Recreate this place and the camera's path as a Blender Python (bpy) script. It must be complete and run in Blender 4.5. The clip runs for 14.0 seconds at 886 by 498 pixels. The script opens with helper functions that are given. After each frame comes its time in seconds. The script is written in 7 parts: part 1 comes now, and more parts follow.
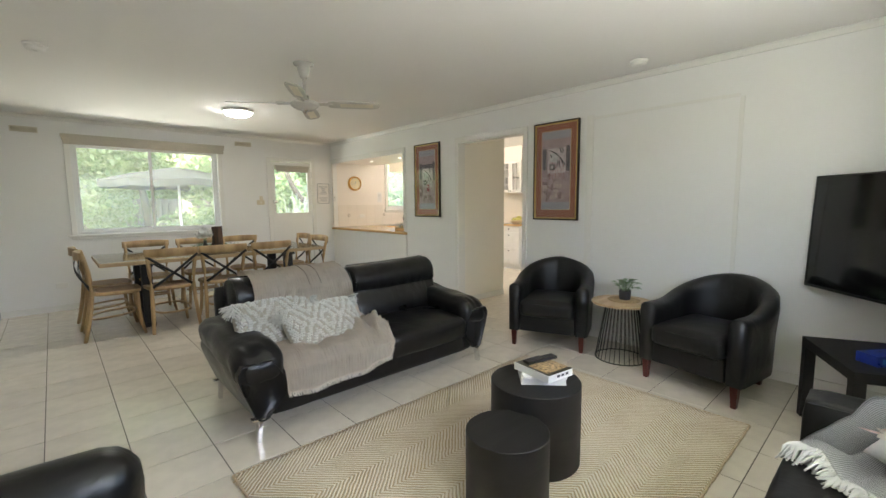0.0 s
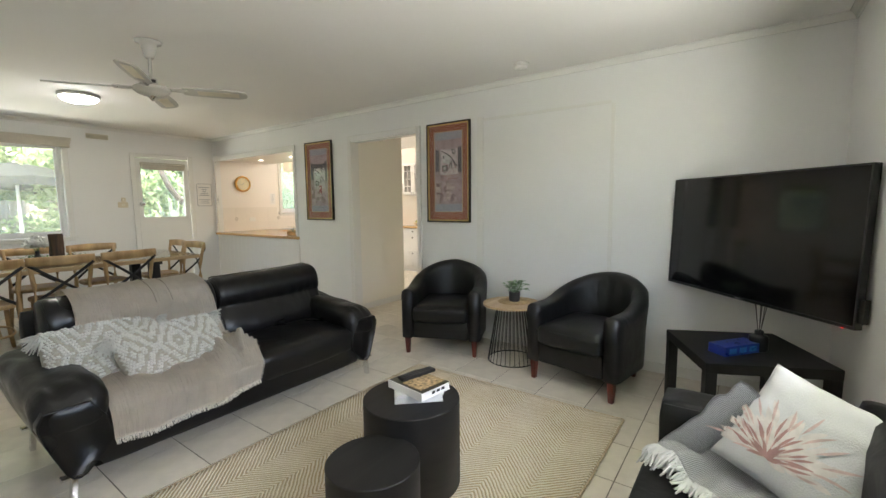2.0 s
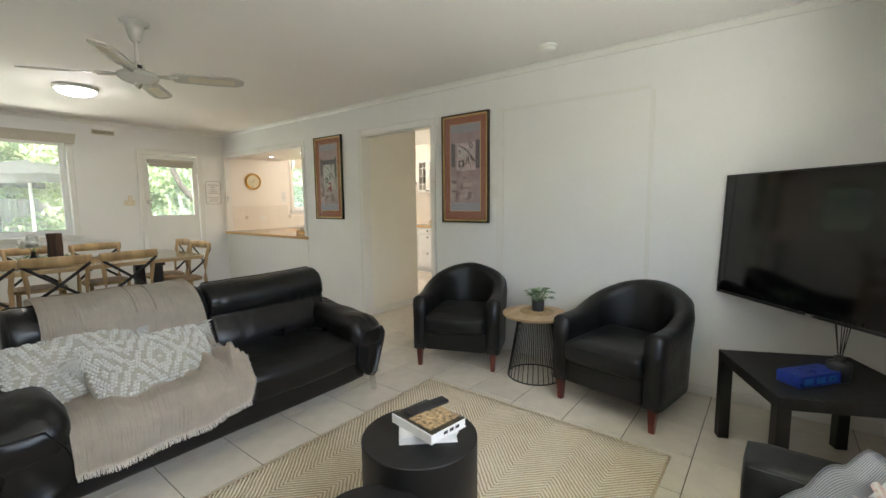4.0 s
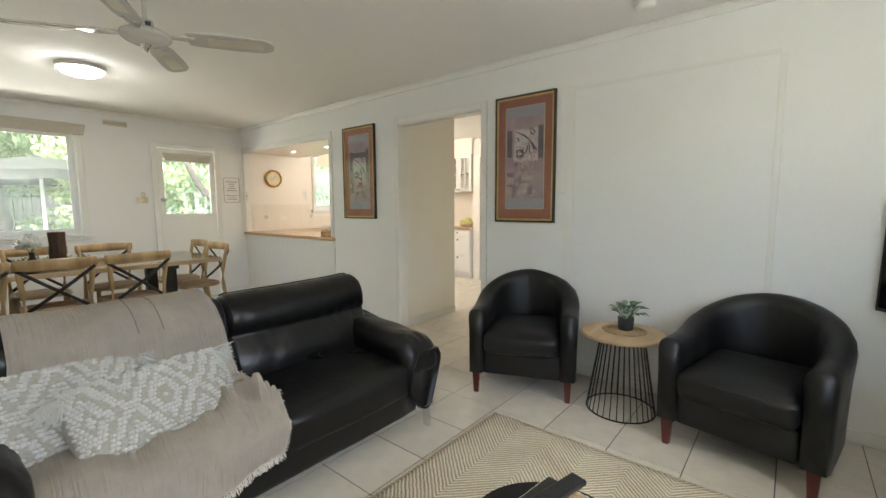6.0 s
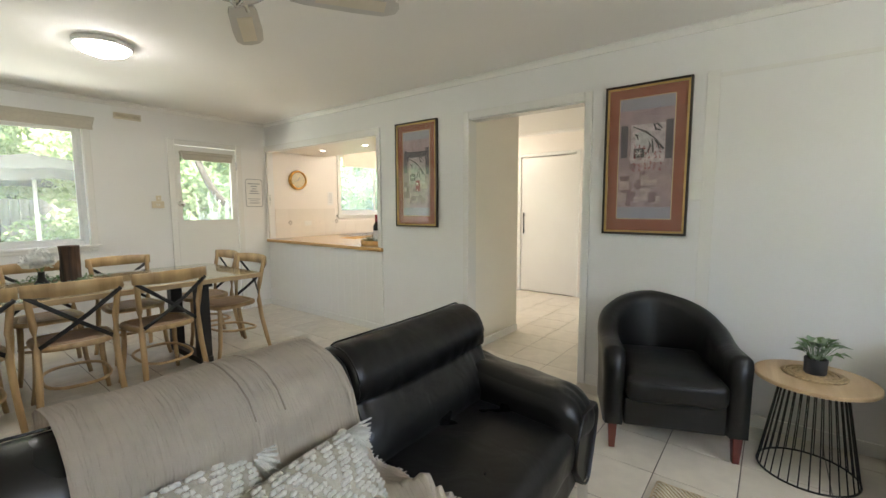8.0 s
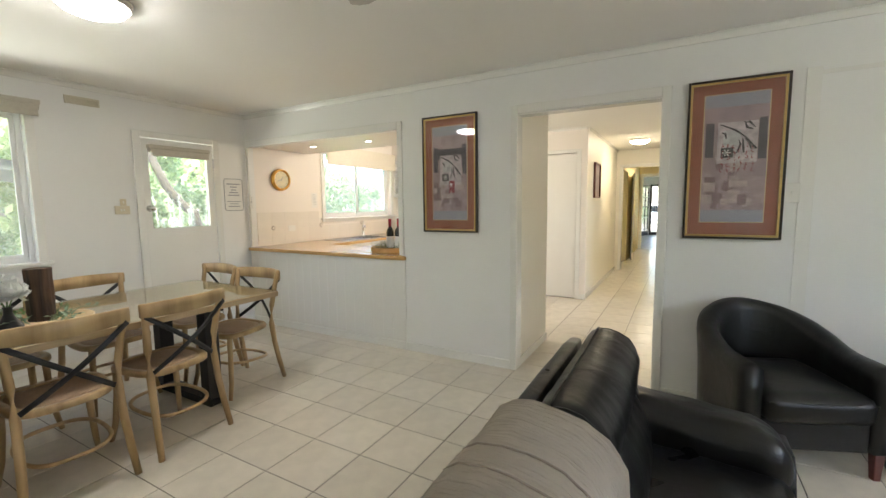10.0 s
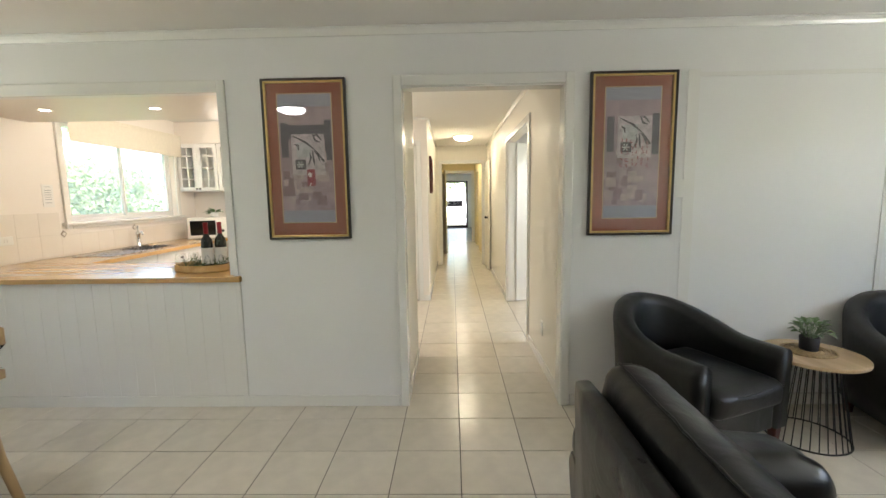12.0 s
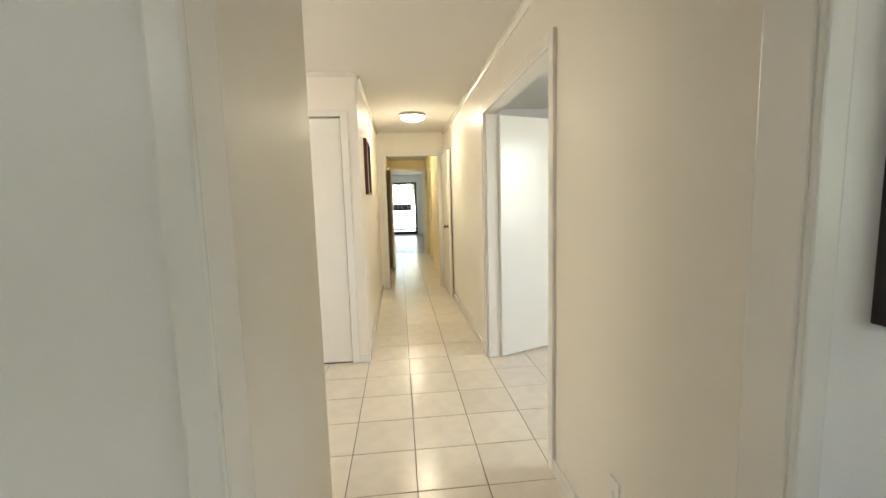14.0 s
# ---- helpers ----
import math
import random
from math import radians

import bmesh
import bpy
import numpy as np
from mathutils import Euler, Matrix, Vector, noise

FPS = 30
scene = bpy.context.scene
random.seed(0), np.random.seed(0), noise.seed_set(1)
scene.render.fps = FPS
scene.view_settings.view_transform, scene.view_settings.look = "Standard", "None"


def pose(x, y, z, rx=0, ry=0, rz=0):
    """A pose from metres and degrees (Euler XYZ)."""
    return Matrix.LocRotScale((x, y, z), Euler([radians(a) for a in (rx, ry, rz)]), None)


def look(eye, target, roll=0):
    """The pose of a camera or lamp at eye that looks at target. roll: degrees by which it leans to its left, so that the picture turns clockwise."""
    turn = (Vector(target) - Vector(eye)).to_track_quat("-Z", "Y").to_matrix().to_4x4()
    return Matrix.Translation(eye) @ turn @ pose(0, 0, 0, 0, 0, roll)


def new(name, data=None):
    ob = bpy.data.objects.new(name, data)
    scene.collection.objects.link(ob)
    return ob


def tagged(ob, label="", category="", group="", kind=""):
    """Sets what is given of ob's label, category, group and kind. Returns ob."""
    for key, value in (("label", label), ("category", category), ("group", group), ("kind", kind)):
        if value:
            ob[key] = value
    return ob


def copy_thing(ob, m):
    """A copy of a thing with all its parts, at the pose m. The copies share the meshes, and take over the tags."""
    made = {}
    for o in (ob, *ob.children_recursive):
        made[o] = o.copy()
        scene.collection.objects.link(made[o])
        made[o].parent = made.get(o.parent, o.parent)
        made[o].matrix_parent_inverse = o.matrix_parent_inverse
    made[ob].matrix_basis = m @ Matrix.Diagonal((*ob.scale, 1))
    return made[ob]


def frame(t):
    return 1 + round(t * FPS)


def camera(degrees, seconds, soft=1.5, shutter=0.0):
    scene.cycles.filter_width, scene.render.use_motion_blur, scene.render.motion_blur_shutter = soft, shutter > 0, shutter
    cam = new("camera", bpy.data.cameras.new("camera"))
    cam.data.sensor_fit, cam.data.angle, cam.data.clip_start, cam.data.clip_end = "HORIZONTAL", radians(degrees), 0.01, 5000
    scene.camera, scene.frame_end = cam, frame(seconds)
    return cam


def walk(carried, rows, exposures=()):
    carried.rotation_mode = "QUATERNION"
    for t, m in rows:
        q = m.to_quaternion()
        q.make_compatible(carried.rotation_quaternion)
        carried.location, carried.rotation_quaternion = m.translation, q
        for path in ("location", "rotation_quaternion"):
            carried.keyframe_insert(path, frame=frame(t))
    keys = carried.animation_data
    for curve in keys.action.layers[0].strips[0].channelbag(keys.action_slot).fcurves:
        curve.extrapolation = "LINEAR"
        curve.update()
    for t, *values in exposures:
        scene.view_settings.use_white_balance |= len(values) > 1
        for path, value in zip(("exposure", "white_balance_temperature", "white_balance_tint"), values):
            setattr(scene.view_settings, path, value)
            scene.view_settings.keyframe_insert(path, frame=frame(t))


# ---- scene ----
cam = camera(92.7, 14.0)
PATH = [
    (0, (-0.004, 0.142, 1.303), (1.343, 1.605, 1.09), -0.5),
    (0.5, (0.049, 0.132, 1.321), (1.495, 1.496, 1.101), -0.8),
    (1, (0.128, 0.109, 1.304), (1.659, 1.378, 1.087), -0.8),
    (1.5, (0.188, 0.092, 1.304), (1.783, 1.28, 1.087), -0.8),
    (2, (0.287, 0.114, 1.301), (1.901, 1.277, 1.094), -0.6),
    (2.5, (0.351, 0.142, 1.31), (1.967, 1.303, 1.107), -0.5),
    (5, (0.692, 0.528, 1.294), (2.224, 1.796, 1.085), -0.4),
    (5.5, (0.741, 0.693, 1.259), (2.269, 1.968, 1.061), -0.3),
    (6, (0.787, 0.912, 1.257), (2.32, 2.18, 1.055), -0.3),
    (6.5, (0.81, 1.107, 1.282), (2.348, 2.369, 1.076), -0.2),
    (7, (0.783, 1.375, 1.303), (2.33, 2.626, 1.099), -0.2),
    (7.5, (0.755, 1.621, 1.318), (2.309, 2.863, 1.113), -0.2),
    (8, (0.748, 1.871, 1.319), (2.316, 3.097, 1.119), -0.2),
    (9.0, (0.56, 2.34, 1.348), (2.19, 3.46, 1.145), -0.4),
    (9.7, (0.535, 2.70, 1.362), (2.25, 3.71, 1.152), -0.6),
    (10.3, (0.618, 2.969, 1.372), (2.392, 3.868, 1.162), -0.8),
    (10.5, (0.619, 3.06, 1.381), (2.437, 3.867, 1.166), -0.9),
    (11, (0.665, 3.233, 1.37), (2.558, 3.841, 1.153), -1.0),
    (11.5, (0.803, 3.397, 1.365), (2.745, 3.814, 1.134), -1.0),
    (12, (1.121, 3.666, 1.378), (3.105, 3.711, 1.136), -0.9),
    (12.5, (1.589, 3.767, 1.373), (3.572, 3.688, 1.129), -1.3),
    (13, (2.161, 3.783, 1.372), (4.14, 3.618, 1.129), -1.6),
    (13.5, (2.625, 3.693, 1.38), (4.602, 3.506, 1.143), -1.7),
    (14, (3.128, 3.674, 1.376), (5.104, 3.475, 1.143), -1.6),
]
walk(cam, [(t, look(eye, target, roll)) for t, eye, target, roll in PATH], [(0, 3.08), (5, 3.14), (8, 3.22), (11, 3.20), (14, 3.18)])
SKY, SUN, SOUTH, HIGH, NORTH, BULB, WARM, KITCHEN_FILL = 0.15, 5.0, 30.0, 22.0, 10.0, 8.0, 8.5, 8.0

# ---- light ----
world = bpy.data.worlds.new("world")
scene.world = world
world.use_nodes = True
wn = world.node_tree
sky = wn.nodes.new("ShaderNodeTexSky")
sky.sky_type, sky.sun_disc = "NISHITA", False
sky.sun_elevation, sky.sun_rotation = radians(61), radians(216)
wn.links.new(sky.outputs[0], wn.nodes["Background"].inputs[0])
wn.nodes["Background"].inputs[1].default_value = SKY


def lamp(name, kind, energy, m, color=(1, 1, 1), **more):
    data = bpy.data.lights.new(name, kind)
    data.energy, data.color = energy, color
    if kind == "AREA":
        data.shape, data.size, data.size_y = "RECTANGLE", more["w"], more["h"]
    elif kind == "SUN":
        data.angle = radians(more["angle"])
    else:
        data.shadow_soft_size = more["r"]
    ob = new(name, data)
    ob.matrix_world = m
    return ob


lamp("sun", "SUN", SUN, look((-13, -6, 40), (0, 12, 0)), (1.0, 0.95, 0.87), angle=0.6)
# added fill lamp for terrace bounce, outside the large window behind the second sofa
lamp("south_terrace_fill", "AREA", SOUTH, look((1.3, -1.3, 0.55), (1.8, 3.4, 1.85)), (1.0, 0.95, 0.955), w=3.4, h=1.0)
# added fill lamp for the sky's light, beyond the south roof slab
lamp("south_sky_fill", "AREA", HIGH, look((1.3, -2.75, 2.85), (1.8, 3.4, 0.3)), (0.985, 0.965, 0.985), w=3.8, h=0.9)
# added fill lamp for garden bounce, hidden below the dining window's sill
lamp("north_garden_fill", "AREA", NORTH, look((1.06, 9.2, 0.2), (1.3, 4.0, 2.3)), (0.95, 1.0, 0.88), w=2.4, h=0.9)
# added fill lamp for daylight at the unseen side room window
lamp("side_room_fill", "AREA", 3.2, look((5.1, 0.55, 1.5), (5.9, 3.4, 1.0)), (0.99, 0.95, 0.93), w=1.1, h=1.1)


# ---- materials ----
def mat(name, color, rough=0.5, metal=0.0, var=0.06, scale=6.0, bump=0.0, bscale=80.0, big=0.0, spec=0.5, object_random=0.0, emit=None, strength=0.0, coat=0.0):
    """A procedural surface: base colour with variation at two scales, roughness wear and fine relief."""
    m = bpy.data.materials.new(name)
    m.use_nodes = True
    nt = m.node_tree
    b = nt.nodes["Principled BSDF"]
    b.inputs["Roughness"].default_value, b.inputs["Metallic"].default_value = rough, metal
    b.inputs["Specular IOR Level"].default_value = spec
    b.inputs["Coat Weight"].default_value = coat
    co = nt.nodes.new("ShaderNodeTexCoord")
    n1 = nt.nodes.new("ShaderNodeTexNoise")
    n1.inputs["Scale"].default_value, n1.inputs["Detail"].default_value = scale, 6
    nt.links.new(co.outputs["Object"], n1.inputs["Vector"])
    r1 = nt.nodes.new("ShaderNodeMapRange")
    r1.inputs[1].default_value, r1.inputs[2].default_value = 0.3, 0.7
    r1.inputs[3].default_value, r1.inputs[4].default_value = 1 - var, 1 + var
    nt.links.new(n1.outputs[0], r1.inputs[0])
    mul = nt.nodes.new("ShaderNodeVectorMath")
    mul.operation = "SCALE"
    mul.inputs[0].default_value = color
    nt.links.new(r1.outputs[0], mul.inputs["Scale"])
    last = mul.outputs[0]
    if big:
        n2 = nt.nodes.new("ShaderNodeTexNoise")
        n2.inputs["Scale"].default_value, n2.inputs["Detail"].default_value = scale * 0.18, 3
        nt.links.new(co.outputs["Object"], n2.inputs["Vector"])
        r2 = nt.nodes.new("ShaderNodeMapRange")
        r2.inputs[1].default_value, r2.inputs[2].default_value = 0.3, 0.7
        r2.inputs[3].default_value, r2.inputs[4].default_value = 1 - big, 1 + big
        nt.links.new(n2.outputs[0], r2.inputs[0])
        mul2 = nt.nodes.new("ShaderNodeVectorMath")
        mul2.operation = "SCALE"
        nt.links.new(last, mul2.inputs[0])
        nt.links.new(r2.outputs[0], mul2.inputs["Scale"])
        last = mul2.outputs[0]
    if object_random:
        info = nt.nodes.new("ShaderNodeObjectInfo")
        r3 = nt.nodes.new("ShaderNodeMapRange")
        r3.inputs[3].default_value, r3.inputs[4].default_value = 1 - object_random, 1 + object_random
        nt.links.new(info.outputs["Random"], r3.inputs[0])
        mul3 = nt.nodes.new("ShaderNodeVectorMath")
        mul3.operation = "SCALE"
        nt.links.new(last, mul3.inputs[0])
        nt.links.new(r3.outputs[0], mul3.inputs["Scale"])
        last = mul3.outputs[0]
    nt.links.new(last, b.inputs["Base Color"])
    rr = nt.nodes.new("ShaderNodeMapRange")
    rr.inputs[1].default_value, rr.inputs[2].default_value = 0.3, 0.7
    rr.inputs[3].default_value, rr.inputs[4].default_value = rough * 0.88, min(1, rough * 1.12)
    nt.links.new(n1.outputs[0], rr.inputs[0])
    nt.links.new(rr.outputs[0], b.inputs["Roughness"])
    if bump:
        n3 = nt.nodes.new("ShaderNodeTexNoise")
        n3.inputs["Scale"].default_value, n3.inputs["Detail"].default_value = bscale, 4
        nt.links.new(co.outputs["Object"], n3.inputs["Vector"])
        bp = nt.nodes.new("ShaderNodeBump")
        bp.inputs["Strength"].default_value, bp.inputs["Distance"].default_value = bump, 0.01
        nt.links.new(n3.outputs[0], bp.inputs["Height"])
        nt.links.new(bp.outputs[0], b.inputs["Normal"])
    if emit:
        b.inputs["Emission Color"].default_value = (*emit, 1)
        b.inputs["Emission Strength"].default_value = strength
    return m


def wood(name, dark, light, rough=0.45, axis="X", scale=14.0, bump=0.15, coat=0.0):
    """Timber with drawn-out grain along one axis of the object."""
    m = bpy.data.materials.new(name)
    m.use_nodes = True
    nt = m.node_tree
    b = nt.nodes["Principled BSDF"]
    b.inputs["Roughness"].default_value = rough
    b.inputs["Coat Weight"].default_value = coat
    co = nt.nodes.new("ShaderNodeTexCoord")
    mp = nt.nodes.new("ShaderNodeMapping")
    mp.inputs["Scale"].default_value = {"X": (0.12, 1, 1), "Y": (1, 0.12, 1), "Z": (1, 1, 0.12)}[axis]
    nt.links.new(co.outputs["Object"], mp.inputs["Vector"])
    n1 = nt.nodes.new("ShaderNodeTexNoise")
    n1.inputs["Scale"].default_value, n1.inputs["Detail"].default_value, n1.inputs["Distortion"].default_value = scale, 8, 0.6
    nt.links.new(mp.outputs[0], n1.inputs["Vector"])
    ramp = nt.nodes.new("ShaderNodeValToRGB")
    ramp.color_ramp.elements[0].position, ramp.color_ramp.elements[1].position = 0.32, 0.68
    ramp.color_ramp.elements[0].color, ramp.color_ramp.elements[1].color = (*dark, 1), (*light, 1)
    nt.links.new(n1.outputs[0], ramp.inputs[0])
    nt.links.new(ramp.outputs[0], b.inputs["Base Color"])
    bp = nt.nodes.new("ShaderNodeBump")
    bp.inputs["Strength"].default_value, bp.inputs["Distance"].default_value = bump, 0.004
    nt.links.new(n1.outputs[0], bp.inputs["Height"])
    nt.links.new(bp.outputs[0], b.inputs["Normal"])
    return m


def leather_mat(name, color, rough):
    """Dark leather: creased at hand size, pebbled at fine size, worn gloss."""
    m = bpy.data.materials.new(name)
    m.use_nodes = True
    nt = m.node_tree
    b = nt.nodes["Principled BSDF"]
    b.inputs["Base Color"].default_value = (*color, 1)
    b.inputs["Specular IOR Level"].default_value = 0.42
    co = nt.nodes.new("ShaderNodeTexCoord")
    crease = nt.nodes.new("ShaderNodeTexNoise")
    crease.inputs["Scale"].default_value, crease.inputs["Detail"].default_value, crease.inputs["Distortion"].default_value = 7, 5, 1.2
    grain = nt.nodes.new("ShaderNodeTexVoronoi")
    grain.inputs["Scale"].default_value = 420
    wear = nt.nodes.new("ShaderNodeTexNoise")
    wear.inputs["Scale"].default_value = 3.5
    for n in (crease, grain, wear):
        nt.links.new(co.outputs["Object"], n.inputs["Vector"])
    r = nt.nodes.new("ShaderNodeMapRange")
    r.inputs[1].default_value, r.inputs[2].default_value = 0.3, 0.7
    r.inputs[3].default_value, r.inputs[4].default_value = rough * 0.8, rough * 1.2
    nt.links.new(wear.outputs[0], r.inputs[0])
    nt.links.new(r.outputs[0], b.inputs["Roughness"])
    b1 = nt.nodes.new("ShaderNodeBump")
    b1.inputs["Strength"].default_value, b1.inputs["Distance"].default_value = 0.35, 0.012
    nt.links.new(crease.outputs[0], b1.inputs["Height"])
    b2 = nt.nodes.new("ShaderNodeBump")
    b2.inputs["Strength"].default_value, b2.inputs["Distance"].default_value = 0.12, 0.001
    nt.links.new(grain.outputs["Distance"], b2.inputs["Height"])
    nt.links.new(b1.outputs[0], b2.inputs["Normal"])
    nt.links.new(b2.outputs[0], b.inputs["Normal"])
    return m


def glass_mat(name, tint=(1, 1, 1), gloss=0.025):
    """Thin clear glazing: mostly see-through, with a mirror-like sheen."""
    m = bpy.data.materials.new(name)
    m.use_nodes = True
    nt = m.node_tree
    nt.nodes.remove(nt.nodes["Principled BSDF"])
    tr = nt.nodes.new("ShaderNodeBsdfTransparent")
    tr.inputs[0].default_value = (*tint, 1)
    gl = nt.nodes.new("ShaderNodeBsdfGlossy")
    gl.inputs["Roughness"].default_value = 0.01
    lw = nt.nodes.new("ShaderNodeLayerWeight")
    lw.inputs["Blend"].default_value = 0.5
    pw = nt.nodes.new("ShaderNodeMath")
    pw.operation = "POWER"
    pw.inputs[1].default_value = 5.0
    nt.links.new(lw.outputs["Facing"], pw.inputs[0])
    fr = nt.nodes.new("ShaderNodeMath")
    fr.operation = "MULTIPLY_ADD"
    fr.inputs[1].default_value, fr.inputs[2].default_value = 0.9, gloss
    nt.links.new(pw.outputs[0], fr.inputs[0])
    mx = nt.nodes.new("ShaderNodeMixShader")
    nt.links.new(fr.outputs[0], mx.inputs[0])
    nt.links.new(tr.outputs[0], mx.inputs[1])
    nt.links.new(gl.outputs[0], mx.inputs[2])
    nt.links.new(mx.outputs[0], nt.nodes["Material Output"].inputs[0])
    return m


def hazy_glass_mat(name, haze):
    """Window glass with an added translucent veil that imitates bright haze over the view."""
    m = glass_mat(name)
    nt = m.node_tree
    out = nt.nodes["Material Output"]
    clear = out.inputs[0].links[0].from_socket
    veil = nt.nodes.new("ShaderNodeBsdfTranslucent")
    veil.inputs[0].default_value = (0.86, 0.88, 0.84, 1)
    co = nt.nodes.new("ShaderNodeTexCoord")
    n = nt.nodes.new("ShaderNodeTexNoise")
    n.inputs["Scale"].default_value, n.inputs["Detail"].default_value = 3.0, 5
    nt.links.new(co.outputs["Object"], n.inputs["Vector"])
    r = nt.nodes.new("ShaderNodeMapRange")
    r.inputs[1].default_value, r.inputs[2].default_value = 0.3, 0.7
    r.inputs[3].default_value, r.inputs[4].default_value = haze * 0.85, haze * 1.15
    nt.links.new(n.outputs[0], r.inputs[0])
    mx = nt.nodes.new("ShaderNodeMixShader")
    nt.links.new(r.outputs[0], mx.inputs[0])
    nt.links.new(clear, mx.inputs[1])
    nt.links.new(veil.outputs[0], mx.inputs[2])
    nt.links.new(mx.outputs[0], out.inputs[0])
    return m


def stripes_mat(name, a, b_, scale, width, angle_axis="X", rough=0.9, bump=0.3, space="UV", wob=0.6):
    """Cloth with woven stripes across one axis."""
    m = bpy.data.materials.new(name)
    m.use_nodes = True
    nt = m.node_tree
    b = nt.nodes["Principled BSDF"]
    b.inputs["Roughness"].default_value, b.inputs["Specular IOR Level"].default_value = rough, 0.15
    co = nt.nodes.new("ShaderNodeTexCoord")
    w = nt.nodes.new("ShaderNodeTexWave")
    w.bands_direction = angle_axis
    w.inputs["Scale"].default_value, w.inputs["Distortion"].default_value, w.inputs["Detail"].default_value = scale, wob, 2
    nt.links.new(co.outputs[space], w.inputs["Vector"])
    ramp = nt.nodes.new("ShaderNodeValToRGB")
    ramp.color_ramp.elements[0].position, ramp.color_ramp.elements[1].position = width, width + 0.12
    ramp.color_ramp.elements[0].color, ramp.color_ramp.elements[1].color = (*a, 1), (*b_, 1)
    nt.links.new(w.outputs[0], ramp.inputs[0])
    nt.links.new(ramp.outputs[0], b.inputs["Base Color"])
    n = nt.nodes.new("ShaderNodeTexNoise")
    n.inputs["Scale"].default_value = 160
    nt.links.new(co.outputs["UV"], n.inputs["Vector"])
    bp = nt.nodes.new("ShaderNodeBump")
    bp.inputs["Strength"].default_value, bp.inputs["Distance"].default_value = bump, 0.004
    nt.links.new(n.outputs[0], bp.inputs["Height"])
    nt.links.new(bp.outputs[0], b.inputs["Normal"])
    return m


def gauze_mat(name, color):
    """Crinkled double gauze: close irregular pleats along the cloth, soft patches of tone."""
    m = mat(name, color, 0.92, var=0.05, scale=16, big=0.04, spec=0.1)
    nt = m.node_tree
    b = nt.nodes["Principled BSDF"]
    co = nt.nodes.new("ShaderNodeTexCoord")
    mp = nt.nodes.new("ShaderNodeMapping")
    mp.inputs["Scale"].default_value = (1.0, 0.10, 1.0)
    nt.links.new(co.outputs["UV"], mp.inputs["Vector"])
    n1 = nt.nodes.new("ShaderNodeTexNoise")
    n1.inputs["Scale"].default_value, n1.inputs["Detail"].default_value, n1.inputs["Distortion"].default_value = 75, 4, 0.5
    nt.links.new(mp.outputs[0], n1.inputs["Vector"])
    n2 = nt.nodes.new("ShaderNodeTexNoise")
    n2.inputs["Scale"].default_value = 260
    nt.links.new(co.outputs["UV"], n2.inputs["Vector"])
    b1 = nt.nodes.new("ShaderNodeBump")
    b1.inputs["Strength"].default_value, b1.inputs["Distance"].default_value = 1.0, 0.011
    nt.links.new(n1.outputs[0], b1.inputs["Height"])
    b2 = nt.nodes.new("ShaderNodeBump")
    b2.inputs["Strength"].default_value, b2.inputs["Distance"].default_value = 0.35, 0.002
    nt.links.new(n2.outputs[0], b2.inputs["Height"])
    nt.links.new(b1.outputs[0], b2.inputs["Normal"])
    nt.links.new(b2.outputs[0], b.inputs["Normal"])
    return m


def herringbone_mat(name, a, b_, strip, pitch):
    """Jute weave: slanting cords that turn direction from one strip to the next. Object space, metres."""
    m = bpy.data.materials.new(name)
    m.use_nodes = True
    nt = m.node_tree
    bs = nt.nodes["Principled BSDF"]
    bs.inputs["Roughness"].default_value, bs.inputs["Specular IOR Level"].default_value = 0.95, 0.1
    co = nt.nodes.new("ShaderNodeTexCoord")
    sep = nt.nodes.new("ShaderNodeSeparateXYZ")
    nt.links.new(co.outputs["Object"], sep.inputs[0])

    def calc(op, x, y=None):
        n = nt.nodes.new("ShaderNodeMath")
        n.operation = op
        for k, v in enumerate((x, y)):
            if v is None:
                continue
            if isinstance(v, (int, float)):
                n.inputs[k].default_value = v
            else:
                nt.links.new(v, n.inputs[k])
        return n.outputs[0]

    zig = calc("PINGPONG", sep.outputs[1], strip)
    wob = nt.nodes.new("ShaderNodeTexNoise")
    wob.inputs["Scale"].default_value, wob.inputs["Detail"].default_value = 22, 4
    nt.links.new(co.outputs["Object"], wob.inputs["Vector"])
    along = calc("ADD", calc("ADD", sep.outputs[0], zig), calc("MULTIPLY", wob.outputs[0], 0.018))
    cord = calc("SINE", calc("MULTIPLY", along, 2 * math.pi / pitch))
    fine = nt.nodes.new("ShaderNodeTexNoise")
    fine.inputs["Scale"].default_value, fine.inputs["Detail"].default_value = 160, 5
    nt.links.new(co.outputs["Object"], fine.inputs["Vector"])
    patch = nt.nodes.new("ShaderNodeTexNoise")
    patch.inputs["Scale"].default_value, patch.inputs["Detail"].default_value = 5, 3
    nt.links.new(co.outputs["Object"], patch.inputs["Vector"])
    height = calc("ADD", calc("MULTIPLY", cord, 0.5), calc("MULTIPLY", fine.outputs[0], 0.9))
    mixv = calc("ADD", height, calc("MULTIPLY", patch.outputs[0], 0.7))
    ramp = nt.nodes.new("ShaderNodeValToRGB")
    e = ramp.color_ramp.elements
    e[0].position, e[1].position = 0.36, 0.98
    e[0].color, e[1].color = (*a, 1), (*b_, 1)
    nt.links.new(mixv, ramp.inputs[0])
    nt.links.new(ramp.outputs[0], bs.inputs["Base Color"])
    bp = nt.nodes.new("ShaderNodeBump")
    bp.inputs["Strength"].default_value, bp.inputs["Distance"].default_value = 0.8, 0.006
    nt.links.new(height, bp.inputs["Height"])
    nt.links.new(bp.outputs[0], bs.inputs["Normal"])
    return m


